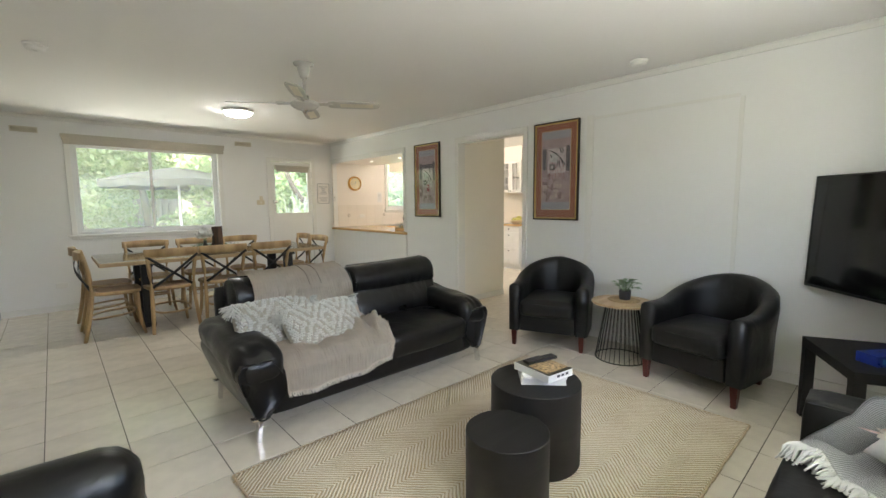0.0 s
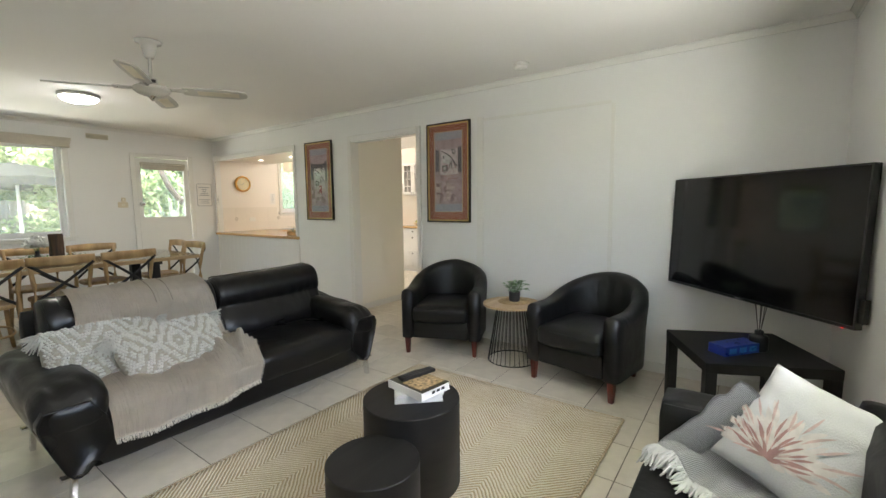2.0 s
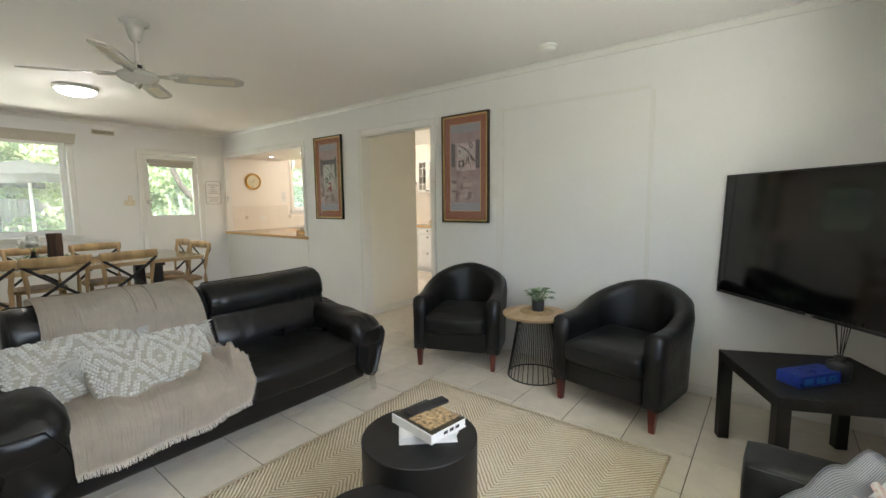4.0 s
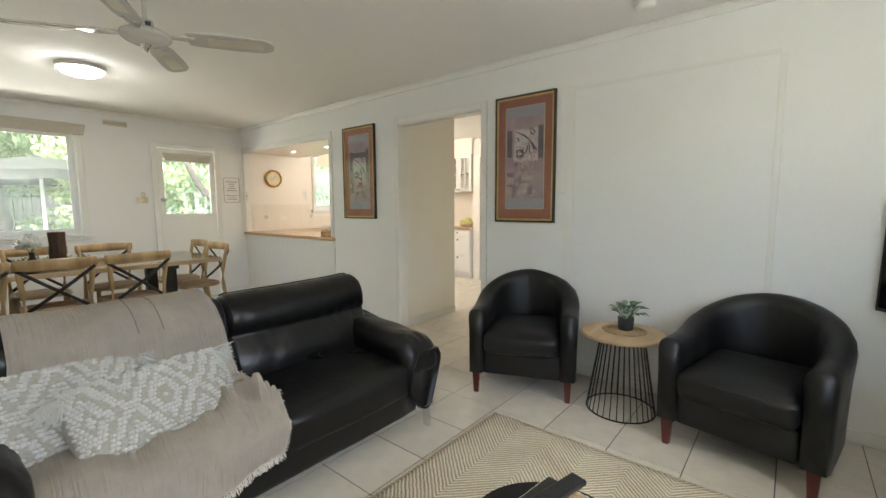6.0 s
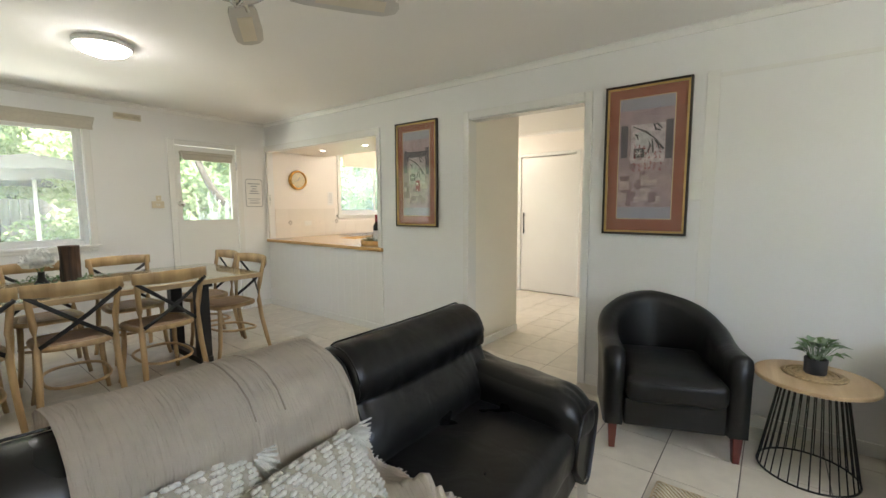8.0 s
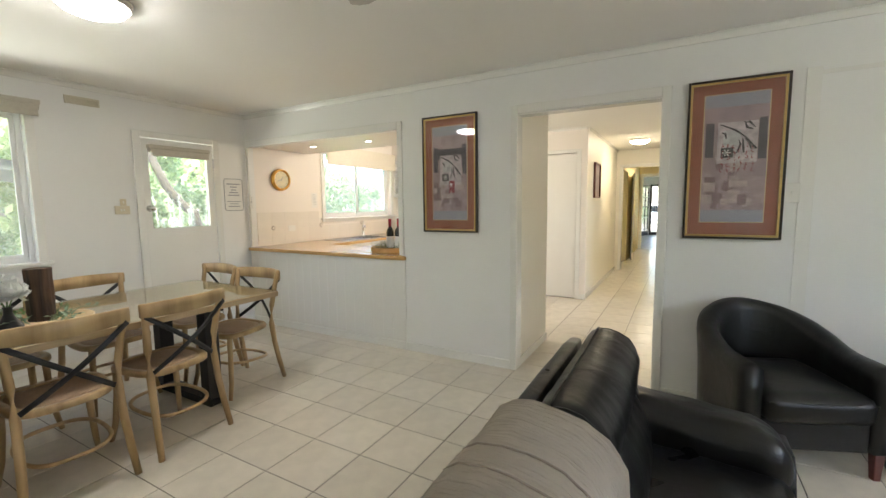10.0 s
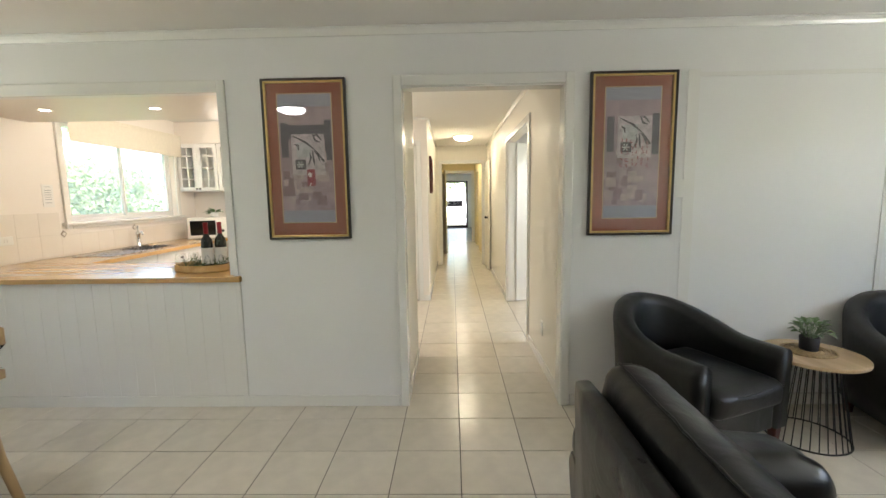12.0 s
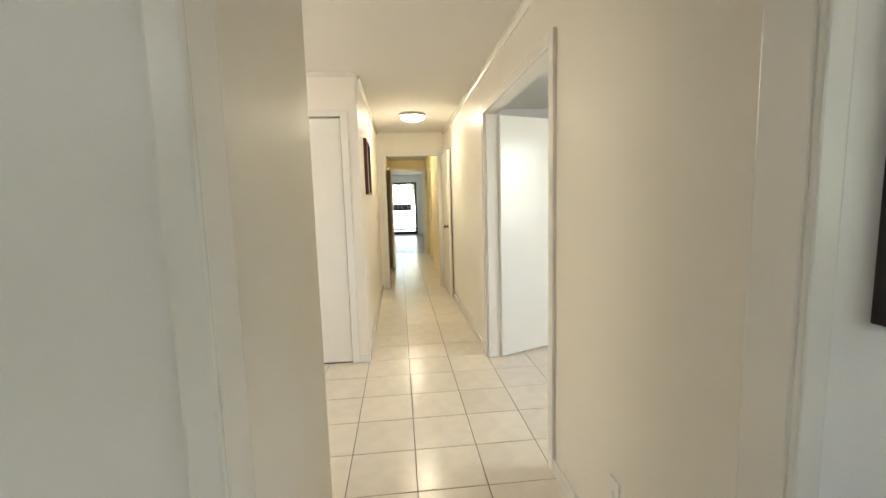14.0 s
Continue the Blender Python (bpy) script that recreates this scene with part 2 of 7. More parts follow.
M_WALL = mat("wall_paint", (0.79, 0.785, 0.765), 0.42, var=0.015, scale=2.2, big=0.015, bump=0.06, bscale=260)
M_HALLWALL = mat("hall_paint", (0.81, 0.775, 0.69), 0.42, var=0.015, scale=2.2, big=0.015, bump=0.05, bscale=260)
M_YELLOW = mat("yellow_paint", (0.84, 0.72, 0.42), 0.5, var=0.02, scale=2, bump=0.05, bscale=260)
M_TRIM = mat("trim_gloss_paint", (0.80, 0.79, 0.75), 0.22, var=0.012, scale=4, bump=0.04, bscale=120)
M_CEIL = mat("ceiling_paint", (0.84, 0.825, 0.79), 0.8, var=0.012, scale=1.6, big=0.02, bump=0.05, bscale=180)
M_TILE = mat("floor_tile_glaze", (0.70, 0.645, 0.55), 0.22, var=0.05, scale=11, big=0.035, bump=0.03, bscale=30, object_random=0.05)
M_GROUT = mat("grout", (0.15, 0.135, 0.115), 0.9, var=0.12, scale=30, bump=0.3, bscale=200)
M_TIMBER_FLOOR = wood("timber_floor", (0.16, 0.12, 0.10), (0.30, 0.25, 0.22), 0.3, "X", 10)
M_LEATHER = leather_mat("black_leather", (0.0045, 0.0047, 0.005), 0.34)
M_LEATHER2 = leather_mat("black_vinyl", (0.0065, 0.007, 0.0075), 0.40)
M_CHROME = mat("chrome", (0.75, 0.75, 0.76), 0.12, 1.0, var=0.02)
M_STEEL = mat("brushed_steel", (0.55, 0.55, 0.56), 0.28, 1.0, var=0.05, scale=40)
M_REDWOOD = wood("red_stained_wood", (0.065, 0.010, 0.007), (0.13, 0.025, 0.016), 0.3, "Z", 12, 0.05)
M_BLACKWOOD = wood("black_stained_wood", (0.003, 0.003, 0.003), (0.010, 0.0095, 0.009), 0.55, "X", 16, 0.35)
M_OAK = wood("pale_oak", (0.42, 0.28, 0.15), (0.62, 0.46, 0.28), 0.5, "X", 9)
M_CHAIRWOOD = wood("honey_elm", (0.30, 0.19, 0.085), (0.52, 0.36, 0.18), 0.42, "Z", 12, 0.1)
M_TABLETOP = wood("table_timber", (0.36, 0.24, 0.125), (0.56, 0.42, 0.25), 0.45, "X", 9, 0.1)
M_BENCHTOP = wood("benchtop_laminate", (0.50, 0.29, 0.105), (0.66, 0.43, 0.19), 0.2, "Y", 9, 0.03, 0.3)
M_RATTAN = mat("woven_seat", (0.40, 0.27, 0.17), 0.6, var=0.25, scale=120, bump=0.7, bscale=220)
M_IRON = mat("black_iron", (0.018, 0.018, 0.019), 0.45, 0.3, var=0.1, scale=20)
M_GLASS = glass_mat("window_glass")
# panes with the view's bright haze put into the glass, strong and faint
M_HAZYGLASS = hazy_glass_mat("hazy_window_glass", 0.19)
M_FAINTHAZEGLASS = hazy_glass_mat("faint_haze_window_glass", 0.07)
M_PICGLASS = glass_mat("picture_glass", (1.0, 1.0, 1.0), 0.042)
M_TABLEGLASS = glass_mat("table_glass", (0.95, 0.98, 0.97), 0.07)
M_WINEGLASS = glass_mat("wine_glass", (0.97, 0.98, 0.97), 0.10)
M_BLIND = mat("blind_fabric", (0.50, 0.46, 0.38), 0.85, var=0.05, scale=40, bump=0.2, bscale=400)
M_ALU = mat("white_aluminium", (0.76, 0.76, 0.75), 0.35, 0.0, var=0.02)
M_VENT = mat("vent_paint", (0.62, 0.57, 0.45), 0.5, var=0.04)
M_PLASTIC = mat("white_plastic", (0.78, 0.77, 0.73), 0.35, var=0.015)
M_CREAMPLASTIC = mat("cream_plastic", (0.66, 0.58, 0.43), 0.4, var=0.03)
M_FAN = mat("fan_enamel", (0.60, 0.585, 0.54), 0.22, var=0.03)
M_BLACKPLASTIC = mat("black_plastic", (0.012, 0.012, 0.013), 0.35, var=0.05)
M_SCREEN = mat("screen_glass", (0.004, 0.004, 0.0045), 0.08, var=0.02, spec=0.5)
M_RUG = herringbone_mat("jute_herringbone", (0.52, 0.405, 0.25), (0.80, 0.73, 0.60), 0.195, 0.0235)
M_JUTE_EDGE = mat("jute_edge", (0.56, 0.45, 0.30), 0.95, var=0.2, scale=60, bump=0.6, bscale=160)
M_THROW = gauze_mat("oat_gauze", (0.66, 0.585, 0.49))
M_SEAM = mat("tan_seam", (0.40, 0.34, 0.28), 0.92, var=0.1, scale=40, spec=0.1)
M_FRINGE = mat("cream_fringe", (0.66, 0.61, 0.54), 0.92, var=0.08, scale=50, bump=0.4, bscale=200, spec=0.1)
M_BOUCLE = mat("ivory_tufted_wool", (0.68, 0.665, 0.61), 0.95, var=0.08, scale=40, bump=0.9, bscale=140, spec=0.1)
M_LINEN = mat("taupe_linen", (0.46, 0.43, 0.36), 0.95, var=0.12, scale=90, bump=0.6, bscale=240, spec=0.1)
M_WHITECLOTH = mat("white_cotton", (0.70, 0.70, 0.71), 0.92, var=0.02, scale=10, bump=0.25, bscale=260, spec=0.1)
M_STRIPE = stripes_mat("grey_striped_cotton", (0.36, 0.365, 0.385), (0.74, 0.745, 0.77), 34, 0.22, "X", wob=0.25)
M_PETAL = mat("petal_print", (0.66, 0.50, 0.48), 0.9, var=0.25, scale=30)
M_PETAL2 = mat("petal_print_pale", (0.74, 0.69, 0.67), 0.9, var=0.15, scale=30)
M_PETAL3 = mat("petal_print_dark", (0.46, 0.27, 0.26), 0.9, var=0.2, scale=30)
M_FRAMEBLACK = mat("frame_black", (0.022, 0.017, 0.014), 0.35, var=0.1)
M_GOLD = mat("frame_gold", (0.60, 0.43, 0.17), 0.35, 0.7, var=0.12, scale=30)
M_MAT = mat("russet_mount", (0.30, 0.105, 0.058), 0.8, var=0.03, scale=30)
M_PAPER = mat("paper", (0.78, 0.77, 0.74), 0.8, var=0.01)
M_INK = mat("print_ink", (0.34, 0.35, 0.37), 0.8, var=0.05)
M_LEAF = mat("leaf_green", (0.10, 0.19, 0.06), 0.45, var=0.35, scale=14, object_random=0.25)
M_LEAFPALE = mat("leaf_grey_green", (0.22, 0.30, 0.20), 0.5, var=0.3, scale=18)
M_POT = mat("dark_grey_pot", (0.035, 0.035, 0.037), 0.6, var=0.1, scale=30, bump=0.2)
M_SOIL = mat("soil", (0.035, 0.025, 0.018), 0.95, var=0.3, scale=60, bump=0.8)
M_SEAGRASS = mat("seagrass_weave", (0.46, 0.33, 0.18), 0.85, var=0.25, scale=70, bump=0.8, bscale=150)
M_BARK = wood("charred_log", (0.012, 0.008, 0.006), (0.085, 0.042, 0.022), 0.7, "Z", 26, 1.0)
M_VASE = mat("matt_black_vase", (0.012, 0.012, 0.014), 0.3, var=0.05)
M_FLOWER = mat("white_petals", (0.82, 0.82, 0.78), 0.7, var=0.06, scale=40)
M_BLUE = mat("tissue_box_blue", (0.012, 0.035, 0.28), 0.3, var=0.35, scale=24)
M_KITWALL = mat("kitchen_paint", (0.82, 0.77, 0.71), 0.4, var=0.012, scale=2, bump=0.05, bscale=260)
M_WALLTILE = mat("wall_tile", (0.80, 0.75, 0.68), 0.18, var=0.02, scale=8, object_random=0.02)
M_DIAMOND = mat("diamond_tile", (0.36, 0.31, 0.25), 0.3, var=0.3, scale=60)
M_CABINET = mat("cabinet_white", (0.80, 0.79, 0.77), 0.3, var=0.01)
# near-black colour that stands for the shade in recesses
M_SHADOWGAP = mat("shade_gap_dark", (0.03, 0.028, 0.025), 0.8)
M_ROSEMARY = mat("rosemary", (0.09, 0.14, 0.055), 0.6, var=0.35, scale=60)
M_BOTTLE = mat("wine_bottle", (0.010, 0.014, 0.010), 0.08, var=0.1)
M_FOIL = mat("red_foil", (0.26, 0.012, 0.022), 0.35, 0.3)
M_CREAM = mat("cream_glaze", (0.72, 0.62, 0.44), 0.3, var=0.04)
M_FRUIT = mat("fruit", (0.42, 0.40, 0.10), 0.4, var=0.4, scale=12, object_random=0.4)
M_BULB = mat("lamp_diffuser", (0.85, 0.85, 0.83), 0.4, emit=(1.0, 0.98, 0.95), strength=BULB)
M_WARMBULB = mat("warm_diffuser", (0.85, 0.82, 0.75), 0.4, emit=(1.0, 0.87, 0.64), strength=WARM)
M_DOWNBULB = mat("downlight_lens", (0.85, 0.82, 0.75), 0.4, emit=(1.0, 0.92, 0.78), strength=2.5)
M_GRASS = mat("lawn", (0.085, 0.13, 0.035), 0.9, var=0.4, scale=9, big=0.3, bump=0.6, bscale=60)
M_PAVE = mat("paving", (0.42, 0.40, 0.36), 0.85, var=0.12, scale=5, big=0.1)
M_TRUNK = mat("tree_bark", (0.055, 0.045, 0.036), 0.9, var=0.4, scale=18, bump=1.0, bscale=30)
M_FENCE = wood("fence_timber", (0.26, 0.23, 0.20), (0.40, 0.36, 0.32), 0.8, "Z", 8, 0.4)
M_CANVAS = mat("umbrella_canvas", (0.045, 0.048, 0.042), 0.9, var=0.04, scale=10)
M_CAR = mat("car_paint", (0.75, 0.76, 0.78), 0.2, var=0.01, coat=0.5)
M_ROCKS = mat("brick_paving", (0.36, 0.27, 0.22), 0.9, var=0.2, scale=12)


# ---- mesh helpers ----
def mesh_of(bm, name, material, smooth=False):
    me = bpy.data.meshes.new(name)
    bmesh.ops.recalc_face_normals(bm, faces=bm.faces)
    bm.to_mesh(me)
    bm.free()
    for x in material if isinstance(material, (list, tuple)) else [material]:
        me.materials.append(x)
    if smooth:
        me.polygons.foreach_set("use_smooth", [True] * len(me.polygons))
        me.update()
    return me


def part(name, bm, material, parent=None, label="", smooth=False, m=None):
    ob = new(name, mesh_of(bm, name, material, smooth))
    if parent is not None:
        ob.parent = parent
    if m is not None:
        ob.matrix_local = m
    if label:
        ob["label"] = label
    return ob


def twin(name, ob, parent, m):
    """Another piece on the same mesh."""
    o = new(name, ob.data)
    o.parent = parent
    o.matrix_local = m
    if "label" in ob:
        o["label"] = ob["label"]
    return o


def thing(name, label, category, m=None, group="", kind=""):
    ob = new(name)
    ob.empty_display_size = 0.1
    if m is not None:
        ob.matrix_world = m
    return tagged(ob, label, category, group, kind)


def box(bm, x0, x1, y0, y1, z0, z1, bevel=0.0, seg=2, m=None):
    if bevel and len(bm.verts):
        # shaped apart, then joined in, so that only the new block is bevelled
        own = box(bmesh.new(), x0, x1, y0, y1, z0, z1, bevel, seg, m)
        tmp = bpy.data.meshes.new("tmp")
        own.to_mesh(tmp)
        own.free()
        bm.from_mesh(tmp)
        bpy.data.meshes.remove(tmp)
        return bm
    vs = bmesh.ops.create_cube(bm, size=1.0)["verts"]
    for v in vs:
        v.co = Vector(((x0 + x1) / 2 + v.co.x * (x1 - x0), (y0 + y1) / 2 + v.co.y * (y1 - y0), (z0 + z1) / 2 + v.co.z * (z1 - z0)))
    if bevel:
        bmesh.ops.bevel(bm, geom=bm.edges[:], offset=bevel, segments=seg, affect="EDGES", profile=0.6)
        vs = bm.verts[:]
    if m is not None:
        bmesh.ops.transform(bm, matrix=m, verts=vs)
    return bm


def bx(x0, x1, y0, y1, z0, z1, bevel=0.0, seg=2):
    return box(bmesh.new(), x0, x1, y0, y1, z0, z1, bevel, seg)


def soft(w, d, h, r, puff=0.0, cuts=9, wrinkle=0.0, seed=0, m=None, bm=None, sag=0.0):
    """A stuffed, rounded block centred on the origin: radius r at the edges, faces swollen by puff."""
    own = bmesh.new()
    bmesh.ops.create_cube(own, size=2.0)
    bmesh.ops.subdivide_edges(own, edges=own.edges[:], cuts=cuts, use_grid_fill=True)
    vs = own.verts[:]
    half = Vector((w / 2, d / 2, h / 2))
    for v in vs:
        u = v.co.copy()
        p = Vector((math.sin(u.x * math.pi / 2) * half.x * 0.35 + u.x * half.x * 0.65, math.sin(u.y * math.pi / 2) * half.y * 0.35 + u.y * half.y * 0.65, u.z * half.z))
        inner = Vector([max(-(half[k] - r), min(half[k] - r, p[k])) for k in range(3)])
        off = p - inner
        if off.length > 1e-6:
            p = inner + off.normalized() * min(r, off.length * 1.0 if off.length < r else r)
        k = (1 - u.x**2) * (1 - u.y**2)
        p.z += (1 if u.z > 0 else -1) * abs(u.z) * puff * k
        ky = (1 - u.x**2) * (1 - u.z**2)
        p.y += (1 if u.y > 0 else -1) * abs(u.y) * puff * 0.5 * ky
        p.z -= sag * (1 - u.x**2)
        if wrinkle:
            q = Vector((p.x * 7 + seed * 3.1, p.y * 7, p.z * 7))
            p += Vector((noise.noise(q), noise.noise(q + Vector((9, 1, 4))), noise.noise(q + Vector((3, 7, 2))))) * wrinkle
        v.co = p
    if m is not None:
        bmesh.ops.transform(own, matrix=m, verts=vs)
    if bm is not None:
        tmp = bpy.data.meshes.new("tmp")
        own.to_mesh(tmp)
        own.free()
        bm.from_mesh(tmp)
        bpy.data.meshes.remove(tmp)
        return bm
    return own


def tube(bm, pts, r, n=8, closed=False, cap=True, flat=1.0):
    """A round bar along points; r may be one radius or one for each point."""
    pts = [Vector(p) for p in pts]
    rs = r if isinstance(r, (list, tuple)) else [r] * len(pts)
    rings = []
    up = Vector((0, 0, 1))
    for k, p in enumerate(pts):
        a = pts[k - 1] if k or closed else p
        b = pts[(k + 1) % len(pts)] if k < len(pts) - 1 or closed else p
        t = (b - a).normalized()
        side = t.cross(up)
        if side.length < 0.05:
            side = t.cross(Vector((0, 1, 0)))
        side.normalize()
        top = side.cross(t)
        rings.append([bm.verts.new(p + (side * math.cos(q) + top * math.sin(q) * flat) * rs[k]) for q in [2 * math.pi * j / n for j in range(n)]])
    pairs = list(zip(rings, rings[1:])) + ([(rings[-1], rings[0])] if closed else [])
    for a, b in pairs:
        for j in range(n):
            bm.faces.new((a[j], a[(j + 1) % n], b[(j + 1) % n], b[j]))
    if cap and not closed:
        bm.faces.new(rings[0][::-1])
        bm.faces.new(rings[-1])
    return bm


def lathe(profile, n=32, bm=None, m=None):
    """Turned shape from (radius, height) pairs round the z axis."""
    own = bm if bm is not None else bmesh.new()
    rings = []
    for r, z in profile:
        if r < 1e-5:
            rings.append([own.verts.new((0, 0, z))])
        else:
            rings.append([own.verts.new((r * math.cos(a), r * math.sin(a), z)) for a in [2 * math.pi * j / n for j in range(n)]])
    for a, b in zip(rings, rings[1:]):
        for j in range(n):
            p, q = a[j % len(a)], a[(j + 1) % len(a)]
            s, t = b[(j + 1) % len(b)], b[j % len(b)]
            f = [v for i, v in enumerate((p, q, s, t)) if v not in (p, q, s, t)[:i]]
            if len(f) > 2:
                own.faces.new(f)
    if m is not None:
        bmesh.ops.transform(own, matrix=m, verts=[v for ring in rings for v in ring])
    return own


def sheet(rows, thickness=0.0):
    """A quad grid from rows of points, with UV, thickened if asked."""
    bm = bmesh.new()
    uv = bm.loops.layers.uv.new("UVMap")
    vs = [[bm.verts.new(p) for p in row] for row in rows]
    nr, nc = len(rows) - 1, len(rows[0]) - 1
    for i in range(nr):
        for j in range(nc):
            f = bm.faces.new((vs[i][j], vs[i][j + 1], vs[i + 1][j + 1], vs[i + 1][j]))
            for loop, (a, b) in zip(f.loops, ((i, j), (i, j + 1), (i + 1, j + 1), (i + 1, j))):
                loop[uv].uv = (b / nc, a / nr)
    if thickness:
        bmesh.ops.solidify(bm, geom=bm.faces[:], thickness=thickness)
    return bm


def leaf(bm, base, way, normal, length, width, bend=0.2):
    """One folded leaf blade."""
    way, normal = Vector(way).normalized(), Vector(normal).normalized()
    side = way.cross(normal)
    if side.length < 0.01:
        side = way.cross(Vector((0.3, 0.8, 0.5)))
    side.normalize()
    normal = side.cross(way)
    base = Vector(base)
    mid = base + way * length * 0.5
    tip = base + way * length - normal * length * bend
    a, b = bm.verts.new(base), bm.verts.new(tip)
    c = bm.verts.new(mid + side * width / 2 + normal * width * 0.12)
    d = bm.verts.new(mid - side * width / 2 + normal * width * 0.12)
    e = bm.verts.new(mid - normal * length * bend * 0.25)
    for f in ((a, e, c), (c, e, b), (a, d, e), (d, b, e)):
        bm.faces.new(f)


# ---- structure ----
XL, XR, YS, YN, H = -0.55, 3.80, -0.35, 7.25, 2.40
HY0, HY1 = 2.95, 3.98
KX, KR = 6.70, 6.98


def wall(name, axis, a0, a1, lo, hi, material, holes=(), z0=0.0, z1=H, label="painted plaster wall"):
    """A wall slab from a0 to a1 across its axis and lo to hi along it, cut through by holes (lo, hi, z0, z1)."""
    bm = bmesh.new()
    cuts = sorted({lo, hi, *[h[0] for h in holes], *[h[1] for h in holes]})
    for p, q in zip(cuts, cuts[1:]):
        spans, z = [], z0
        for h in sorted((h for h in holes if h[0] <= p and h[1] >= q), key=lambda h: h[2]):
            if h[2] > z:
                spans.append((z, h[2]))
            z = h[3]
        if z < z1:
            spans.append((z, z1))
        for s, e in spans:
            if axis == "x":
                box(bm, a0, a1, p, q, s, e)
            else:
                box(bm, p, q, a0, a1, s, e)
    bmesh.ops.remove_doubles(bm, verts=bm.verts, dist=0.0005)
    ob = part(name, bm, material)
    return tagged(ob, label, "wall", kind="structure")


WIN, DOOR, KWIN = (0.22, 1.90, 0.95, 2.12), (2.66, 3.43, 0.0, 2.04), (5.02, 6.58, 1.20, 2.17)
wall("wall_east", "x", XR, XR + 0.1, YS - 0.1, YN, M_WALL, [(HY0 + 0.01, HY1, 0, 2.06), (5.09, YN, 0.86, 2.05)], label="white painted living room wall")
wall("wall_north", "y", YN, YN + 0.14, XL - 0.1, XR + 0.1, M_WALL, [WIN, DOOR], label="white painted dining wall")
wall("wall_north_kitchen", "y", YN, YN + 0.14, XR + 0.1, 7.1, M_KITWALL, [KWIN], label="cream painted kitchen wall")
wall("wall_south", "y", YS - 0.1, YS, XL - 0.1, XR + 0.1, M_WALL, [(0.15, 2.45, 1.02, 2.12)], label="white painted wall behind sofa")
wall("wall_west", "x", XL - 0.1, XL, YS, YN, M_WALL, label="white painted wall")
wall("wall_kitchen_stub", "y", HY1, HY1 + 0.1, XR + 0.1, 4.71, M_HALLWALL, label="short cream wall beside the hall")
wall("wall_kitchen_east", "x", KX, KX + 0.1, HY1, 5.13, M_KITWALL, [(4.12, 4.98, 0, 2.06)], label="cream kitchen end wall")
wall("wall_kitchen_recess", "x", KR, KR + 0.1, 5.13, YN, M_KITWALL, label="cream wall behind the kitchen drawers")
wall("wall_kitchen_return", "y", 5.03, 5.13, KX + 0.1, KR + 0.1, M_KITWALL, label="short cream return wall beside the pantry")
wall("wall_hall_north", "y", HY1, HY1 + 0.1, KX + 0.1, 9.75, M_HALLWALL, label="cream hall wall")
wall("wall_hall_south", "y", HY0 - 0.1, HY0, XR + 0.1, 9.75, M_HALLWALL, [(5.09, 6.63, 0, 2.06)], label="cream hall wall with wide opening")
wall("wall_hall_cross", "x", 9.75, 9.85, HY0 - 0.1, HY1 + 0.1, M_HALLWALL, [(3.06, 3.86, 0, 2.05)], label="cream wall with doorway")
wall("wall_hall_far_north", "y", 3.92, 4.02, 9.85, 14.2, M_YELLOW, [(10.4, 11.2, 0, 2.05)], label="yellow hall wall")
wall("wall_hall_far_south", "y", 2.86, 2.96, 9.85, 14.2, M_YELLOW, [(12.4, 13.2, 0, 2.05)], label="yellow hall wall")
wall("wall_hall_end", "x", 14.2, 14.3, 2.0, 5.0, M_YELLOW, [(3.05, 3.82, 0, 2.1)], label="yellow wall with doorway")
wall("wall_entry_north", "y", 4.9, 5.0, 14.3, 20.4, M_WALL, label="white entry wall")
# opening in the entry's south wall is unseen, added to let daylight in
wall("wall_entry_south", "y", 2.0, 2.1, 14.3, 20.4, M_WALL, [(15.2, 18.2, 0.8, 2.1)], label="white entry wall")
wall("wall_entry_east", "x", 20.4, 20.5, 2.0, 5.0, M_WALL, [(2.95, 3.98, 0, 2.1)], label="white entry wall with glazed door")
wall("wall_side_room", "y", 0.5, 0.6, 3.9, 8.2, M_WALL, [(4.5, 5.7, 0.9, 2.1)], label="white side room wall")
wall("wall_side_room_east", "x", 8.1, 8.2, 0.6, 2.85, M_WALL, label="white side room wall")
wall("wall_pantry", "x", 7.4, 7.5, 4.08, 5.3, M_WALL, label="white pantry wall")
wall("wall_side_niche", "y", 4.6, 4.7, 9.85, 12.0, M_YELLOW, label="yellow side wall")
wall("wall_side_niche_south", "y", 2.0, 2.1, 9.85, 14.2, M_YELLOW, label="yellow side wall")

ceil = bx(XL - 0.1, 20.5, YS - 0.1, YN + 0.14, H, H + 0.12)
tagged(part("ceiling", ceil, M_CEIL), "off-white flat plaster ceiling", "ceiling", kind="structure")
tagged(part("ceiling_bulkhead", bx(XR + 0.102, 4.75, 4.082, YN - 0.003, 2.065, H - 0.003), M_KITWALL), "cream dropped bulkhead over the bench", "ceiling", kind="structure")


def strip(name, label, boxes, material=M_TRIM, bevel=0.006):
    t = thing(name, label, "trim", kind="structure")
    for b in boxes:
        part("moulding", bx(*b, bevel, 2), material, t)
    return t


